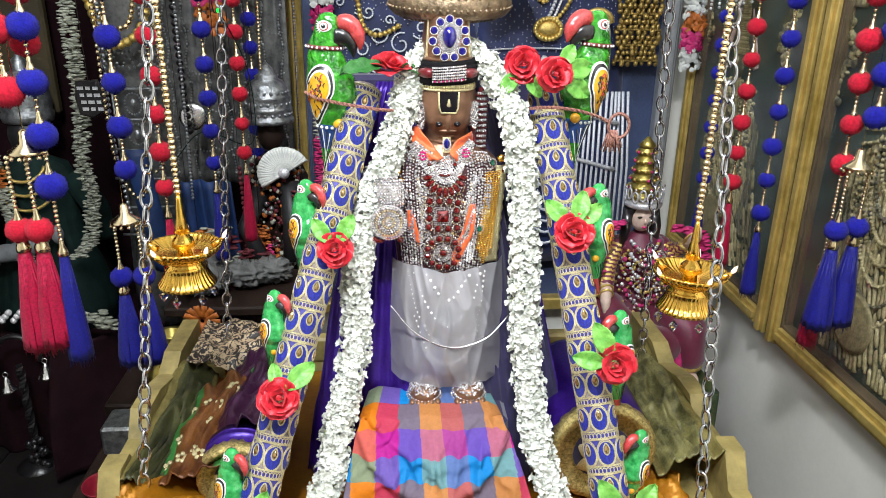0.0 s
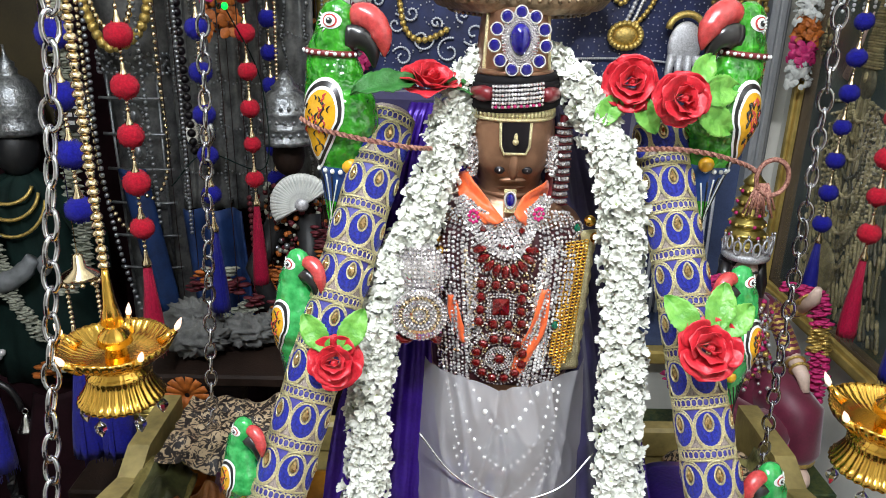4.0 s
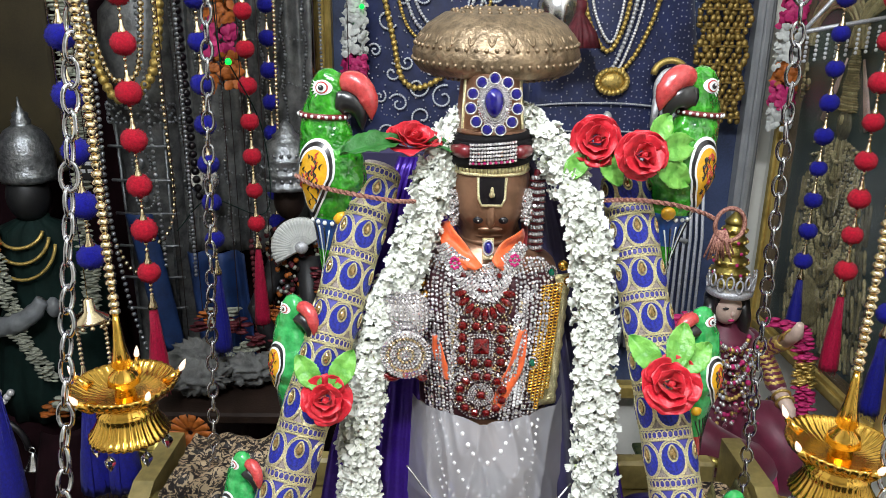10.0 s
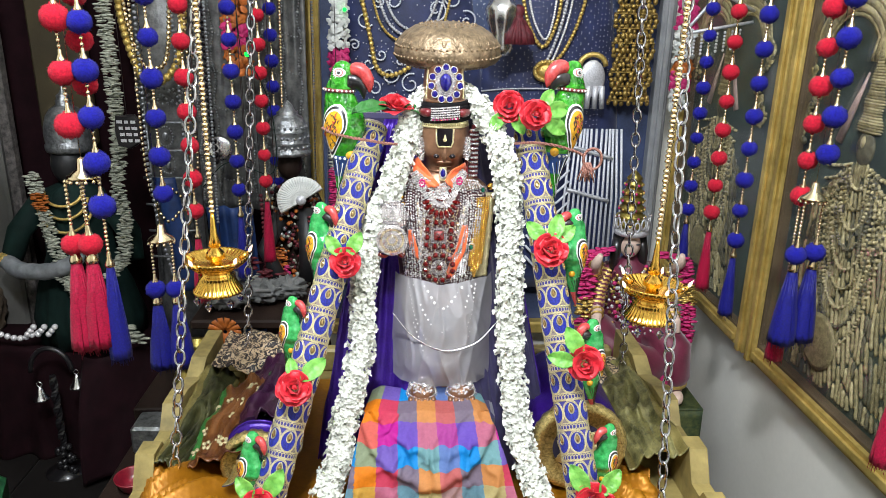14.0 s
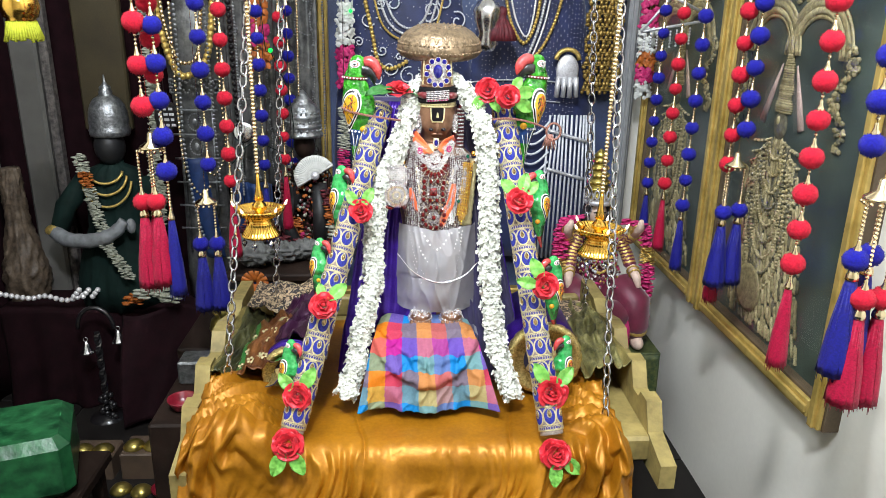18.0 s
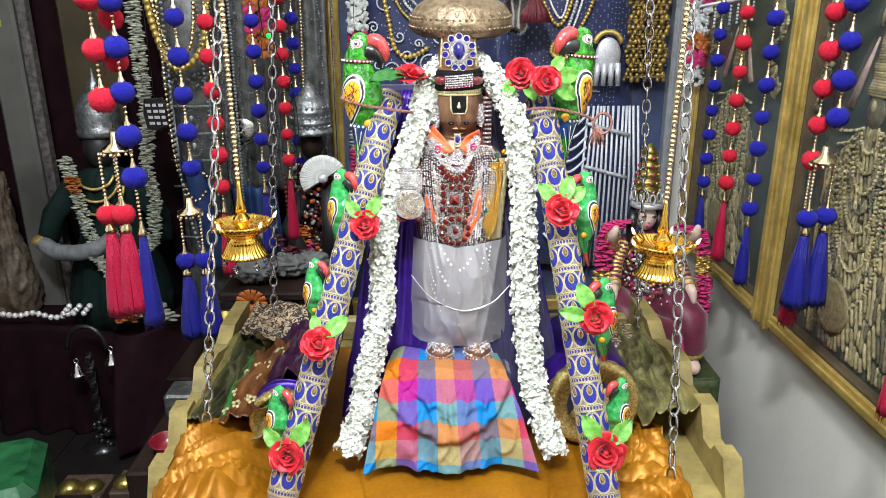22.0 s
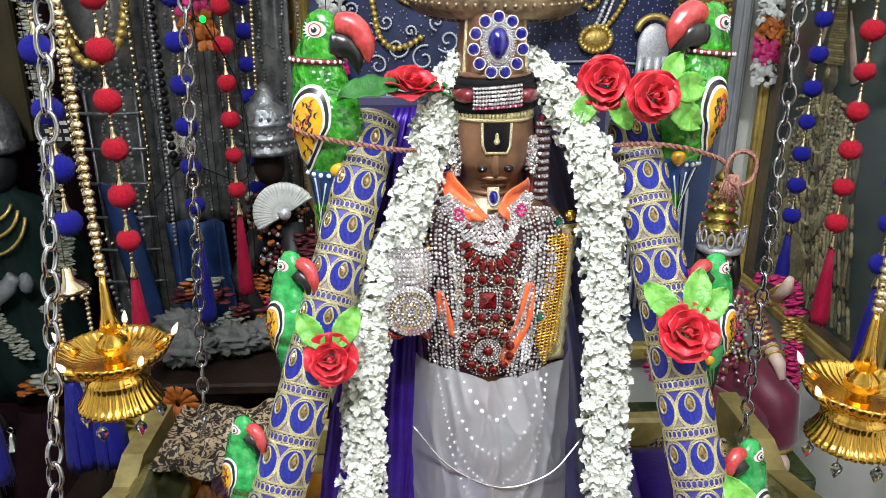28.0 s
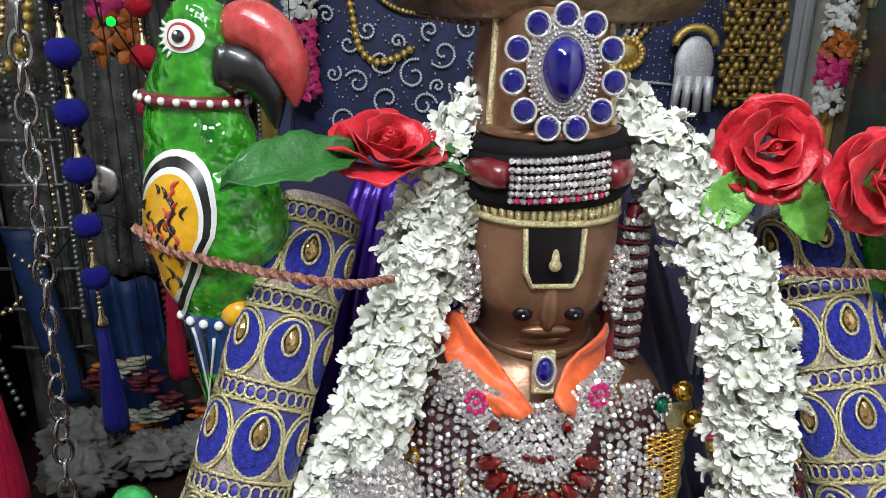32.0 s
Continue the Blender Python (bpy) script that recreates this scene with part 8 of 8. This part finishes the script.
for p in ((-0.331, 1.520, 1.177), (-0.150, 1.94, 1.275)):
    bulb(p)
thing("fairy_light_wire", Geo().tube(catmull([(-0.36, 1.53, 1.60), (-0.345, 1.515, 1.21), (-0.331, 1.53, 1.17), (-0.30, 1.60, 1.05), (-0.30, 1.59, 0.90), (-0.395, 1.56, 0.93), (-0.46, 1.56, 0.87)], 8), 0.0012, n=5), ["darkgreen"], "thin dark green wire of the fairy lights", "wire")

# ---- stand with bells ----
stand = thing("bell_stand", None, None, "black twisted metal stand with two small bells", "stand", at=pose(-0.945, 1.69, 0))
g = Geo()
g.tube([(0, 0, 0.02 + 0.012 * i) for i in range(25)], 0.011, 0, n=4, twist=0.45, smooth=False)
part("twisted_post", g, ["pblack"], stand)
part("foot_plate", Geo().lathe([(0.055, 0.0), (0.056, 0.008), (0.03, 0.016), (0.014, 0.030)], 20), ["pblack"], stand)
part("arch", Geo().tube([(0.055 * math.cos(math.pi * i / 14), 0, 0.32 + 0.07 * math.sin(math.pi * i / 14)) for i in range(15)], 0.007, n=8), ["pblack"], stand)
for x, z in ((-0.030, 0.275), (0.072, 0.312)):
    b = part("bell", Geo().lathe([(0.022, -0.030), (0.020, -0.026), (0.012, -0.014), (0.009, 0.0), (0.004, 0.008), (0.001, 0.010)], 18, c=(x, -0.015, z)), ["silver"], stand, "small polished bell")
    part("bell_ring", Geo().tube([(x + 0.007 * math.cos(2 * math.pi * i / 14), -0.015, z + 0.015 + 0.007 * math.sin(2 * math.pi * i / 14)) for i in range(14)], 0.0018, n=5, closed=True), ["silver"], b)
g = Geo()
for k in range(14):
    a = k * 0.9
    g.ball((0.02 * math.cos(a) + 0.012, -0.02, 0.02 + 0.006 * k), 0.010, 0, n=7, k=5)
part("scroll_foot", g, ["pblack"], stand, kind="stuff")

# ---- small boxes, brass cymbals and the green box ----
for (x, y, w, h, zz) in ((-0.868, 1.40, 0.125, 0.075, 0), (-0.725, 1.40, 0.115, 0.088, 0)):
    e = thing("wooden_box", Geo().box((x, y, h / 2), (w, 0.10, h), bevel=0.004), ["boxbrown"], "small brown wooden box on the floor", "box", "wooden boxes")
    for dx in (-0.028, 0.028):
        thing("brass_cymbal", Geo().lathe([(0.029, 0), (0.030, 0.003), (0.022, 0.014), (0.010, 0.021), (0.001, 0.022)], 22, c=(x + dx, y - 0.01, h)), ["brass_dull"], "small domed brass cymbal on a box", "cymbal", "brass cymbals")
g = Geo()
g.box((-0.86, 1.02, 0.315), (0.235, 0.22, 0.15), 0, Matrix.Translation((-0.86, 1.02, 0.31)) @ Matrix.Rotation(0.35, 4, "Z") @ Matrix.Translation((0.86, -1.02, -0.31)), bevel=0.022)
thing("green_box", g, ["greenbox"], "box wrapped in shiny green printed paper", "box")
stool = thing("stool", None, None, "dark wooden stool under the green box", "stool")
part("seat_board", Geo().box((-0.86, 1.02, 0.222), (0.30, 0.26, 0.03), bevel=0.005), ["boxwood"], stool)
for x in (-0.98, -0.74):
    for y in (0.92, 1.12):
        part("leg", Geo().box((x, y, 0.108), (0.03, 0.03, 0.20), bevel=0.004), ["boxwood"], stool)
g = Geo()
g.lathe([(0.004, 0.050), (0.020, 0.048), (0.036, 0.032), (0.040, 0.010), (0.034, -0.010), (0.028, -0.014), (0.030, -0.018)], 24, c=(-0.79, 1.2, 1.265))
ornament = thing("hanging_ornament", g, ["gold"], "gold ball ornament with a lime fringe, hanging", "ornament")
part("cord", Geo().tube([(-0.79, 1.2, 1.31), (-0.79, 1.2, 2.6)], 0.0015, n=5), ["goldbead"], ornament)
g = Geo()
for k in range(40):
    a = 2 * math.pi * k / 40
    g.tube([(-0.79 + 0.026 * math.cos(a), 1.2 + 0.026 * math.sin(a), 1.248), (-0.79 + 0.036 * math.cos(a), 1.2 + 0.036 * math.sin(a), 1.210 + random.uniform(-0.006, 0.006))], 0.0035, n=4)
part("fringe", g, ["lime"], ornament, "yellow-green thread fringe")

# ---- behind the swing: pots, cushion, marigold ----
for p, s in (((-0.425, 1.28, 0.565), 1.0), ((-0.445, 1.30, 0.505), 1.15)):
    thing("brass_pot", Geo().lathe([(0.018, -0.035), (0.030, -0.025), (0.036, -0.005), (0.030, 0.015), (0.020, 0.022), (0.027, 0.032), (0.028, 0.035), (0.020, 0.033), (0.016, 0.010)], 24, m=Matrix.Translation(p) @ Matrix.Scale(s, 4)), ["brass_dull"], "small old brass pot on the shelf", "pot", "brass pots")
thing("side_shelf", Geo().box((-0.46, 1.42, 0.445), (0.20, 0.34, 0.03), bevel=0.004), ["boxwood"], "dark wooden shelf board behind the swing", "shelf")
thing("shelf_post", Geo().box((-0.52, 1.50, 0.215), (0.04, 0.04, 0.43), bevel=0.004), ["boxwood"], "dark wooden post under the shelf", "post")
thing("crate", Geo().box((-0.492, 1.11, 0.205), (0.115, 0.27, 0.41), bevel=0.005), ["boxwood"], "dark wooden crate standing beside the swing", "crate")
thing("silver_box", Geo().box((-0.490, 1.19, 0.440), (0.085, 0.07, 0.06), bevel=0.005), ["dim_silver"], "small embossed silver box on a crate", "box")
BOWL = [(0.004, 0.003), (0.016, 0.004), (0.027, 0.014), (0.032, 0.026), (0.034, 0.028), (0.033, 0.024), (0.024, 0.006), (0.014, 0.0), (0.002, 0.0)]
thing("red_bowl", Geo().lathe(BOWL, 26, c=(-0.490, 1.045, 0.410)), ["bowlred"], "small red glazed bowl on a crate", "bowl", "red bowls")
thing("red_bowl", Geo().lathe(BOWL, 26, c=(-0.640, 1.273, 0.008)), ["bowlred"], "small red glazed bowl on the floor", "bowl", "red bowls")
for x, y in ((-0.767, 1.300), (-0.708, 1.290), (-0.894, 1.268)):
    thing("brass_cymbal", Geo().lathe([(0.029, 0), (0.030, 0.003), (0.022, 0.014), (0.010, 0.021), (0.001, 0.022)], 22, c=(x, y, 0.008)), ["brass_dull"], "small domed brass cymbal on the floor", "cymbal", "brass cymbals")
jar = thing("glass_jar", Geo().lathe([(0.002, 0.008), (0.030, 0.009), (0.033, 0.03), (0.033, 0.10), (0.022, 0.125), (0.021, 0.135), (0.001, 0.136)], 24, c=(-0.575, 1.17, 0)), ["pblue"], "dark blue glazed jar with a silver lid", "jar")
part("lid", Geo().lathe([(0.023, 0.134), (0.024, 0.150), (0.015, 0.156), (0.001, 0.158)], 20, c=(-0.575, 1.17, 0)), ["dim_silver"], jar, "tarnished silver lid")
g = Geo()
for k in range(14):
    a = 2 * math.pi * k / 14
    g.sheet(lambda u, v, a=a: (-0.352 + (0.004 + 0.030 * v) * math.cos(a) - (u - 0.5) * 0.011 * math.sin(a), 1.245 - 0.006 * v, 0.640 + (0.004 + 0.030 * v) * math.sin(a) + (u - 0.5) * 0.011 * math.cos(a)), 2, 3, 0, thick=0.001)
thing("orange_flower", g, ["flower_orange"], "orange cloth flower with pointed petals", "flower")
def bundle(c, r, seed):
    rings = []
    for i in range(25):
        a = math.pi * i / 24
        ring = []
        for j in range(44):
            b = 2 * math.pi * j / 44
            d = Vector((math.sin(a) * math.cos(b), math.sin(a) * math.sin(b), -math.cos(a)))
            k = r * (0.72 + 0.42 * crease(d.x * 2.2 + d.z, d.y * 2.2, d.z * 2.4 + seed) + 0.12 * crease(d.x * 6, d.y * 6, d.z * 6 + seed))
            ring.append((c[0] + 1.2 * k * d.x, c[1] + 0.9 * k * d.y, c[2] + 0.75 * k * d.z))
        rings.append(ring)
    return Geo().loft(rings)


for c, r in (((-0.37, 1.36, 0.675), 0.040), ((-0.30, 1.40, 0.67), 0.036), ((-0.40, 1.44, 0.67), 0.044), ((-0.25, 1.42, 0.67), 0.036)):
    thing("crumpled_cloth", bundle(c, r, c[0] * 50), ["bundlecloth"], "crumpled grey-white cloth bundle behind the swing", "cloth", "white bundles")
thing("bundle_shelf", Geo().box((-0.31, 1.40, 0.63), (0.26, 0.20, 0.02), bevel=0.004), ["boxwood"], "narrow dark shelf behind the swing", "shelf")
def cushion(c, s, key, label):
    g = Geo()
    g.box((0, 0, 0), s, 0, None, bevel=min(s) * 0.42)
    return thing("cushion", g, [key], label, "cushion", at=pose(*c))
cushion((0.385, 1.10, 0.600), (0.12, 0.12, 0.06), "brocade", "dark maroon and gold brocade cushion on the swing")


# ---- bolsters at both sides of the statue ----
def bolster(x, y, z, r, ln, label):
    e = thing("bolster", None, None, label, "bolster", "bolsters", at=Matrix.Translation((x, y, z)))
    m = Matrix.Rotation(-math.pi / 2, 4, "X")
    part("cover", Geo().lathe([(r * 0.9, 0.002), (r * 0.99, 0.012), (r, 0.05), (r, ln - 0.02), (r * 0.9, ln)], 36, m=m, wave=lambda a, z: 1 + 0.012 * math.sin(9 * a)), ["purple"], e)
    part("end_cap", Geo().lathe([(r * 0.86, 0.004), (r * 0.5, -0.003), (0.002, -0.004)], 32, m=m), ["navy"], e, "dark navy velvet end")
    part("gold_trim", Geo().lathe([(r * 0.80, -0.002), (r * 0.82, -0.007), (r * 0.92, -0.009), (r * 1.0, -0.006), (r * 1.03, 0.004), (r * 0.98, 0.016)], 64, m=m, wave=lambda a, z: 1 + 0.015 * math.sin(40 * a)), ["sequin"], e, "broad gold sequin trim")
    for k in range(7):
        a = 2 * math.pi * k / 7
        part("lotus_petal", Geo().sheet(lambda u, v, a=a: (r * (0.12 + 0.42 * v) * math.cos(a) - (u - 0.5) * r * 0.34 * math.sin(math.pi * (0.1 + 0.85 * v)) * math.sin(a), -0.009 - 0.004 * math.sin(3 * v), r * (0.12 + 0.42 * v) * math.sin(a) + (u - 0.5) * r * 0.34 * math.sin(math.pi * (0.1 + 0.85 * v)) * math.cos(a)), 4, 6, thick=0.001), ["goldthread"], e)
    return e


bolster(0.279, 0.800, 0.652, 0.072, 0.20, "purple bolster with navy end and gold sequin trim")
bolster(-0.206, 0.800, 0.628, 0.050, 0.05, "purple bolster with navy end and gold sequin trim")


def rumpled(x0, x1, y0, y1, z0, z1, seed, amp=0.022):
    def f(u, v):
        x, y = x0 + (x1 - x0) * v, y0 + (y1 - y0) * u
        h = 0.65 * crease(x * 11 + y * 6, y * 9 - x * 5, seed) + 0.35 * crease(x * 24 - y * 10, y * 21, seed + 3)
        return (x + 0.008 * noise.noise((u * 6, v * 4, seed)), y, z0 + (z1 - z0) * v - 0.030 * math.sin(math.pi * v) + amp * h * math.sin(math.pi * (0.1 + 0.85 * v)))
    return Geo().sheet(f, 70, 34, thick=0.002, pick=lambda u, v: 1 if noise.noise((u * 7, v * 4.2, seed)) > 0.05 else 0)


def tucked(name, x0, x1, y0, y1, z0, z1, seed, keys, label, amp=0.02):
    """A folded length of cloth lying along the seat, its folds running with the rail."""
    def f(u, v):
        y = y0 + (y1 - y0) * u
        x = x0 + (x1 - x0) * v + 0.010 * noise.noise((u * 3, v, seed))
        h = 0.6 * crease(v * 2.6 + 0.5 * u, u * 2.0, seed) + 0.4 * crease(v * 5 - u, u * 5, seed + 4)
        return (x, y, z0 + (z1 - z0) * v + amp * h * math.sin(math.pi * (0.08 + 0.84 * v)) + 0.008 * noise.noise((u * 4, v * 2, seed + 1)))
    return thing(name, Geo().sheet(f, 60, 34, thick=0.002, pick=lambda u, v: len(keys) - 1 if (v < 0.16 or v > 0.88) else 0), keys, label, "cloth")


thing("brocade_cloth", rumpled(-0.335, -0.170, 1.07, 1.22, 0.650, 0.668, 7.0, 0.030), ["brocade", "brocade"], "black and cream brocade cloth bunched on the swing", "cloth")
tucked("maroon_cloth", -0.255, -0.125, 0.84, 1.06, 0.640, 0.705, 11.0, ["wineplum", "wineplum"], "plum silk cloth bunched beside the statue", 0.035)
tucked("navy_cloth", -0.240, -0.130, 0.74, 0.99, 0.625, 0.680, 3.0, ["navy", "sequin"], "dark navy cloth with a gold sequin border", 0.020)
tucked("side_cloth", -0.350, -0.295, 0.79, 1.10, 0.632, 0.606, 2.0, ["darkolive", "sidecloth"], "dark olive silk with a gold border tucked along the rail", 0.020)
rust = tucked("side_cloth", -0.312, -0.215, 0.78, 1.02, 0.616, 0.662, 6.0, ["sidecloth2", "leafdark"], "rust printed silk with a green border and pale flowers", 0.022)
tucked("side_cloth", 0.450, 0.362, 0.80, 1.12, 0.640, 0.606, 5.0, ["oliveprint", "sidecloth"], "olive green printed silk bunched along the rail", 0.034)
rs = random.Random(5)
for k in range(16):
    x, y = rs.uniform(-0.300, -0.225), rs.uniform(0.79, 0.99)
    base = min((rust.data.vertices[i].co for i in range(61 * 35)), key=lambda c: (c.x - x) ** 2 + (c.y - y) ** 2)
    g = Geo()
    for j in range(5):
        a = 2 * math.pi * j / 5 + k
        g.ball((0.0055 * math.cos(a), 0.0055 * math.sin(a), 0), 0.0038, 0, n=7, k=4, s=(1, 1, 0.35))
    part("printed_flower", g, ["relief"], rust, m=Matrix.Translation((base.x, base.y, base.z + 0.002)) @ Matrix.Rotation(0.4, 4, "X"))

# ---- doll at the other rear side: one plain mesh ----
DOLL = Matrix.Translation((-0.0011, 0.0208, -0.0895)) @ Matrix.Scale(1.0711, 4)
g = Geo()
cx, cy = 0.540, 1.43
# hips, blouse and neck
g.lathe([(0.085, 0.50), (0.092, 0.53), (0.080, 0.58), (0.048, 0.625), (0.046, 0.66), (0.056, 0.69), (0.050, 0.722), (0.020, 0.738), (0.016, 0.752)], 28, 0, c=(cx, cy, 0), wave=lambda a, z: 1 - 0.15 * abs(math.sin(a)))
# crossed lap: broad thighs and a shin that falls to a bare foot
g.tube(catmull([(cx - 0.03, cy - 0.01, 0.545), (cx - 0.075, cy - 0.05, 0.575), (cx - 0.060, cy - 0.10, 0.560), (cx + 0.01, cy - 0.115, 0.525), (cx + 0.045, cy - 0.10, 0.515)], 6), 0.040, 0, n=14)
g.tube([(cx + 0.03, cy - 0.01, 0.545), (cx + 0.07, cy - 0.06, 0.570), (cx + 0.085, cy - 0.10, 0.550), (cx + 0.092, cy - 0.115, 0.490), (cx + 0.092, cy - 0.110, 0.462)], [0.042, 0.046, 0.044, 0.034, 0.024], 0, n=14)
g.ball((cx + 0.095, cy - 0.125, 0.446), 0.020, 1, n=12, k=8, s=(0.85, 1.5, 0.95))
g.lathe([(0.030, 0.468), (0.032, 0.474), (0.031, 0.481)], 18, 4, c=(cx + 0.092, cy - 0.110, 0))
# pleats that fall from the lap
for k in range(13):
    a = -0.068 + 0.0105 * k
    g.tube([(cx + a, cy - 0.118 + 0.010 * (k % 2), 0.545), (cx + a * 1.06, cy - 0.132 + 0.012 * (k % 2), 0.49), (cx + a * 1.16, cy - 0.122 + 0.010 * (k % 2), 0.432)], [0.009, 0.0095, 0.010], 0 if k % 4 else 6, n=8)
g.tube([(cx - 0.062 + 0.012 * i, cy - 0.152 + 0.0006 * i * i, 0.555 - 0.0045 * i) for i in range(9)], 0.0085, 7, n=8)
# head with black hair
hx, hy = cx - 0.010, cy - 0.015
g.ball((hx, hy, 0.776), 0.030, 1, n=16, k=12, s=(0.80, 0.88, 1.08))
g.ball((hx, hy - 0.026, 0.772), 0.005, 1, n=8, k=6, s=(0.6, 0.7, 1.1))
for sx in (-1, 1):
    g.ball((hx + sx * 0.0115, hy - 0.0238, 0.781), 0.0048, 2, n=8, k=6, s=(1.2, 0.4, 0.5))
    g.tube([(hx + sx * 0.027, hy + 0.004, 0.790), (hx + sx * 0.032, hy, 0.755), (hx + sx * 0.036, hy + 0.002, 0.700)], [0.012, 0.013, 0.006], 2, n=8)
g.ball((hx, hy - 0.0240, 0.759), 0.0050, 6, n=8, k=6, s=(1.2, 0.5, 0.5))
g.ball((hx, hy + 0.015, 0.784), 0.036, 2, n=16, k=10, s=(1.0, 0.9, 1.0))
# silver coronet of open loops round a tall gilt crown
g.lathe([(0.036, 0.800), (0.039, 0.803), (0.039, 0.810), (0.036, 0.813)], 32, 3, c=(hx, hy, 0))
for k in range(9):
    a = math.pi * (1 + k / 8)
    e = Vector((-math.sin(a), math.cos(a), 0))
    m = Vector((hx + 0.039 * math.cos(a), hy + 0.039 * math.sin(a), 0.825 + 0.006 * (k % 2)))
    g.tube([m + e * 0.006 * math.cos(q) + Vector((0, 0, 0.012 * math.sin(q))) for q in (0, 0.79, 1.57, 2.36, 3.14, 3.93, 4.71, 5.5)], 0.0020, 3, n=5, closed=True)
    g.ball(m + Vector((0, 0, 0.016)), 0.0030, 5, n=6, k=4)
for k in range(6):
    z, r = 0.812 + 0.0185 * k, 0.033 - 0.0028 * k
    g.lathe([(r * 0.82, z), (r, z + 0.004), (r * 1.06, z + 0.008), (r, z + 0.012), (r * 0.80, z + 0.0150), (r * 0.78, z + 0.0185)], 24, 7, c=(hx, hy + 0.012, 0), wave=lambda a, z: 1 + 0.05 * math.cos(12 * a))
    for j in range(12):
        a = 2 * math.pi * (j + 0.5 * (k % 2)) / 12
        g.ball((hx + r * 1.04 * math.cos(a), hy + 0.012 + r * 1.04 * math.sin(a), z + 0.008), 0.0034, 4 if j % 3 else 6, n=6, k=4)
g.lathe([(0.016, 0.922), (0.018, 0.927), (0.010, 0.936), (0.003, 0.944)], 18, 7, c=(hx, hy + 0.012, 0))
# four arms: striped sleeves, pale forearms with bangles
for sx in (-1, 1):
    for pts in ([(cx + sx * 0.046, cy, 0.712), (cx + sx * 0.072, cy - 0.020, 0.672), (cx + sx * 0.082, cy - 0.045, 0.640)], [(cx + sx * 0.046, cy + 0.01, 0.712), (cx + sx * 0.075, cy - 0.005, 0.695), (cx + sx * 0.090, cy - 0.025, 0.712)]):
        way = spaced(catmull(pts, 6), 0.0052)
        for i, p in enumerate(way):
            g.ball(p, 0.0185, 4 if i % 2 else 0, n=10, k=7, s=(1, 1, 0.72))
    g.tube([(cx + sx * 0.082, cy - 0.045, 0.640), (cx + sx * 0.092, cy - 0.085, 0.612), (cx + sx * 0.094, cy - 0.098, 0.590)], [0.014, 0.0115, 0.006], 1, n=10)
    g.tube([(cx + sx * 0.090, cy - 0.025, 0.712), (cx + sx * 0.096, cy - 0.060, 0.745), (cx + sx * 0.092, cy - 0.074, 0.768)], [0.014, 0.0115, 0.006], 1, n=10)
    for c in ((0.086, -0.062, 0.628), (0.089, -0.072, 0.621), (0.0925, -0.042, 0.730), (0.094, -0.049, 0.737)):
        g.tube([(cx + sx * c[0] + 0.0150 * math.cos(2 * math.pi * i / 12), cy + c[1] - 0.006 * math.sin(2 * math.pi * i / 12), c[2] + 0.0140 * math.sin(2 * math.pi * i / 12)) for i in range(12)], 0.0026, 4, n=5, closed=True)
# necklaces over the blouse and a zari sash
rs = random.Random(17)
for q in range(5):
    for i in range(17):
        t = -1 + i / 8
        z = 0.728 - 0.020 * q - (0.018 + 0.010 * q) * (1 - t * t)
        g.ball((cx - 0.004 + (0.030 + 0.005 * q) * t, cy - 0.022 - (0.034 + 0.002 * q) * math.sqrt(1 - 0.8 * t * t), z), rs.uniform(0.0034, 0.0056), rs.choice((5, 5, 3, 4, 6)), n=6, k=4)
for k in range(420):
    t, z = rs.uniform(-1, 1), rs.uniform(0.585, 0.715)
    rr = 0.057 if z > 0.63 else 0.052 + 0.055 * (0.63 - z) / 0.045
    g.ball((cx + rr * t, cy - rr * 0.88 * math.sqrt(1 - t * t) - 0.002, z), rs.uniform(0.0020, 0.0048), rs.choice((5, 5, 4, 7, 0, 0, 6, 3)), n=6, k=4)
thing("doll", g, ["maroon", "skin", "pblack", "dull_silver", "old_gold", "crystal", "flower_pink", "brass_dull"], "seated doll in maroon silk with coronet and gilt crown", "doll", at=DOLL)
flat_garland([DOLL @ Vector(p) for p in ((0.475, 1.40, 0.765), (0.440, 1.39, 0.750), (0.428, 1.385, 0.66), (0.432, 1.375, 0.57))], 0.027, ["flower_pink", "flower_pink", "flower_pink", "old_gold", "flower_pink"], "magenta flower garland on the doll's arm")
flat_garland([DOLL @ Vector(p) for p in ((0.610, 1.40, 0.755), (0.652, 1.385, 0.735), (0.664, 1.375, 0.65), (0.664, 1.365, 0.55), (0.652, 1.36, 0.455))], 0.025, ["flower_pink", "flower_pink", "old_gold", "flower_pink", "flower_pink", "old_gold", "flower_pink"], "magenta flower garland hanging beside the doll")
pedestal = thing("doll_stand", None, None, "stand under the doll draped in green spangled cloth", "stand")
part("block", Geo().box((0.599, 1.531, 0.177), (0.25, 0.24, 0.354), bevel=0.01), ["boxwood"], pedestal)
part("cloth", Geo().sheet(lambda u, v: (0.459 + 0.280 * u, 1.388 - 0.012 * math.sin(u * 26) * v - 0.01 * v, 0.364 - 0.28 * v), 40, 14, thick=0.004), ["greencloth"], pedestal)
part("top_cloth", Geo().box((0.599, 1.531, 0.360), (0.29, 0.28, 0.012), bevel=0.003), ["greencloth"], pedestal)

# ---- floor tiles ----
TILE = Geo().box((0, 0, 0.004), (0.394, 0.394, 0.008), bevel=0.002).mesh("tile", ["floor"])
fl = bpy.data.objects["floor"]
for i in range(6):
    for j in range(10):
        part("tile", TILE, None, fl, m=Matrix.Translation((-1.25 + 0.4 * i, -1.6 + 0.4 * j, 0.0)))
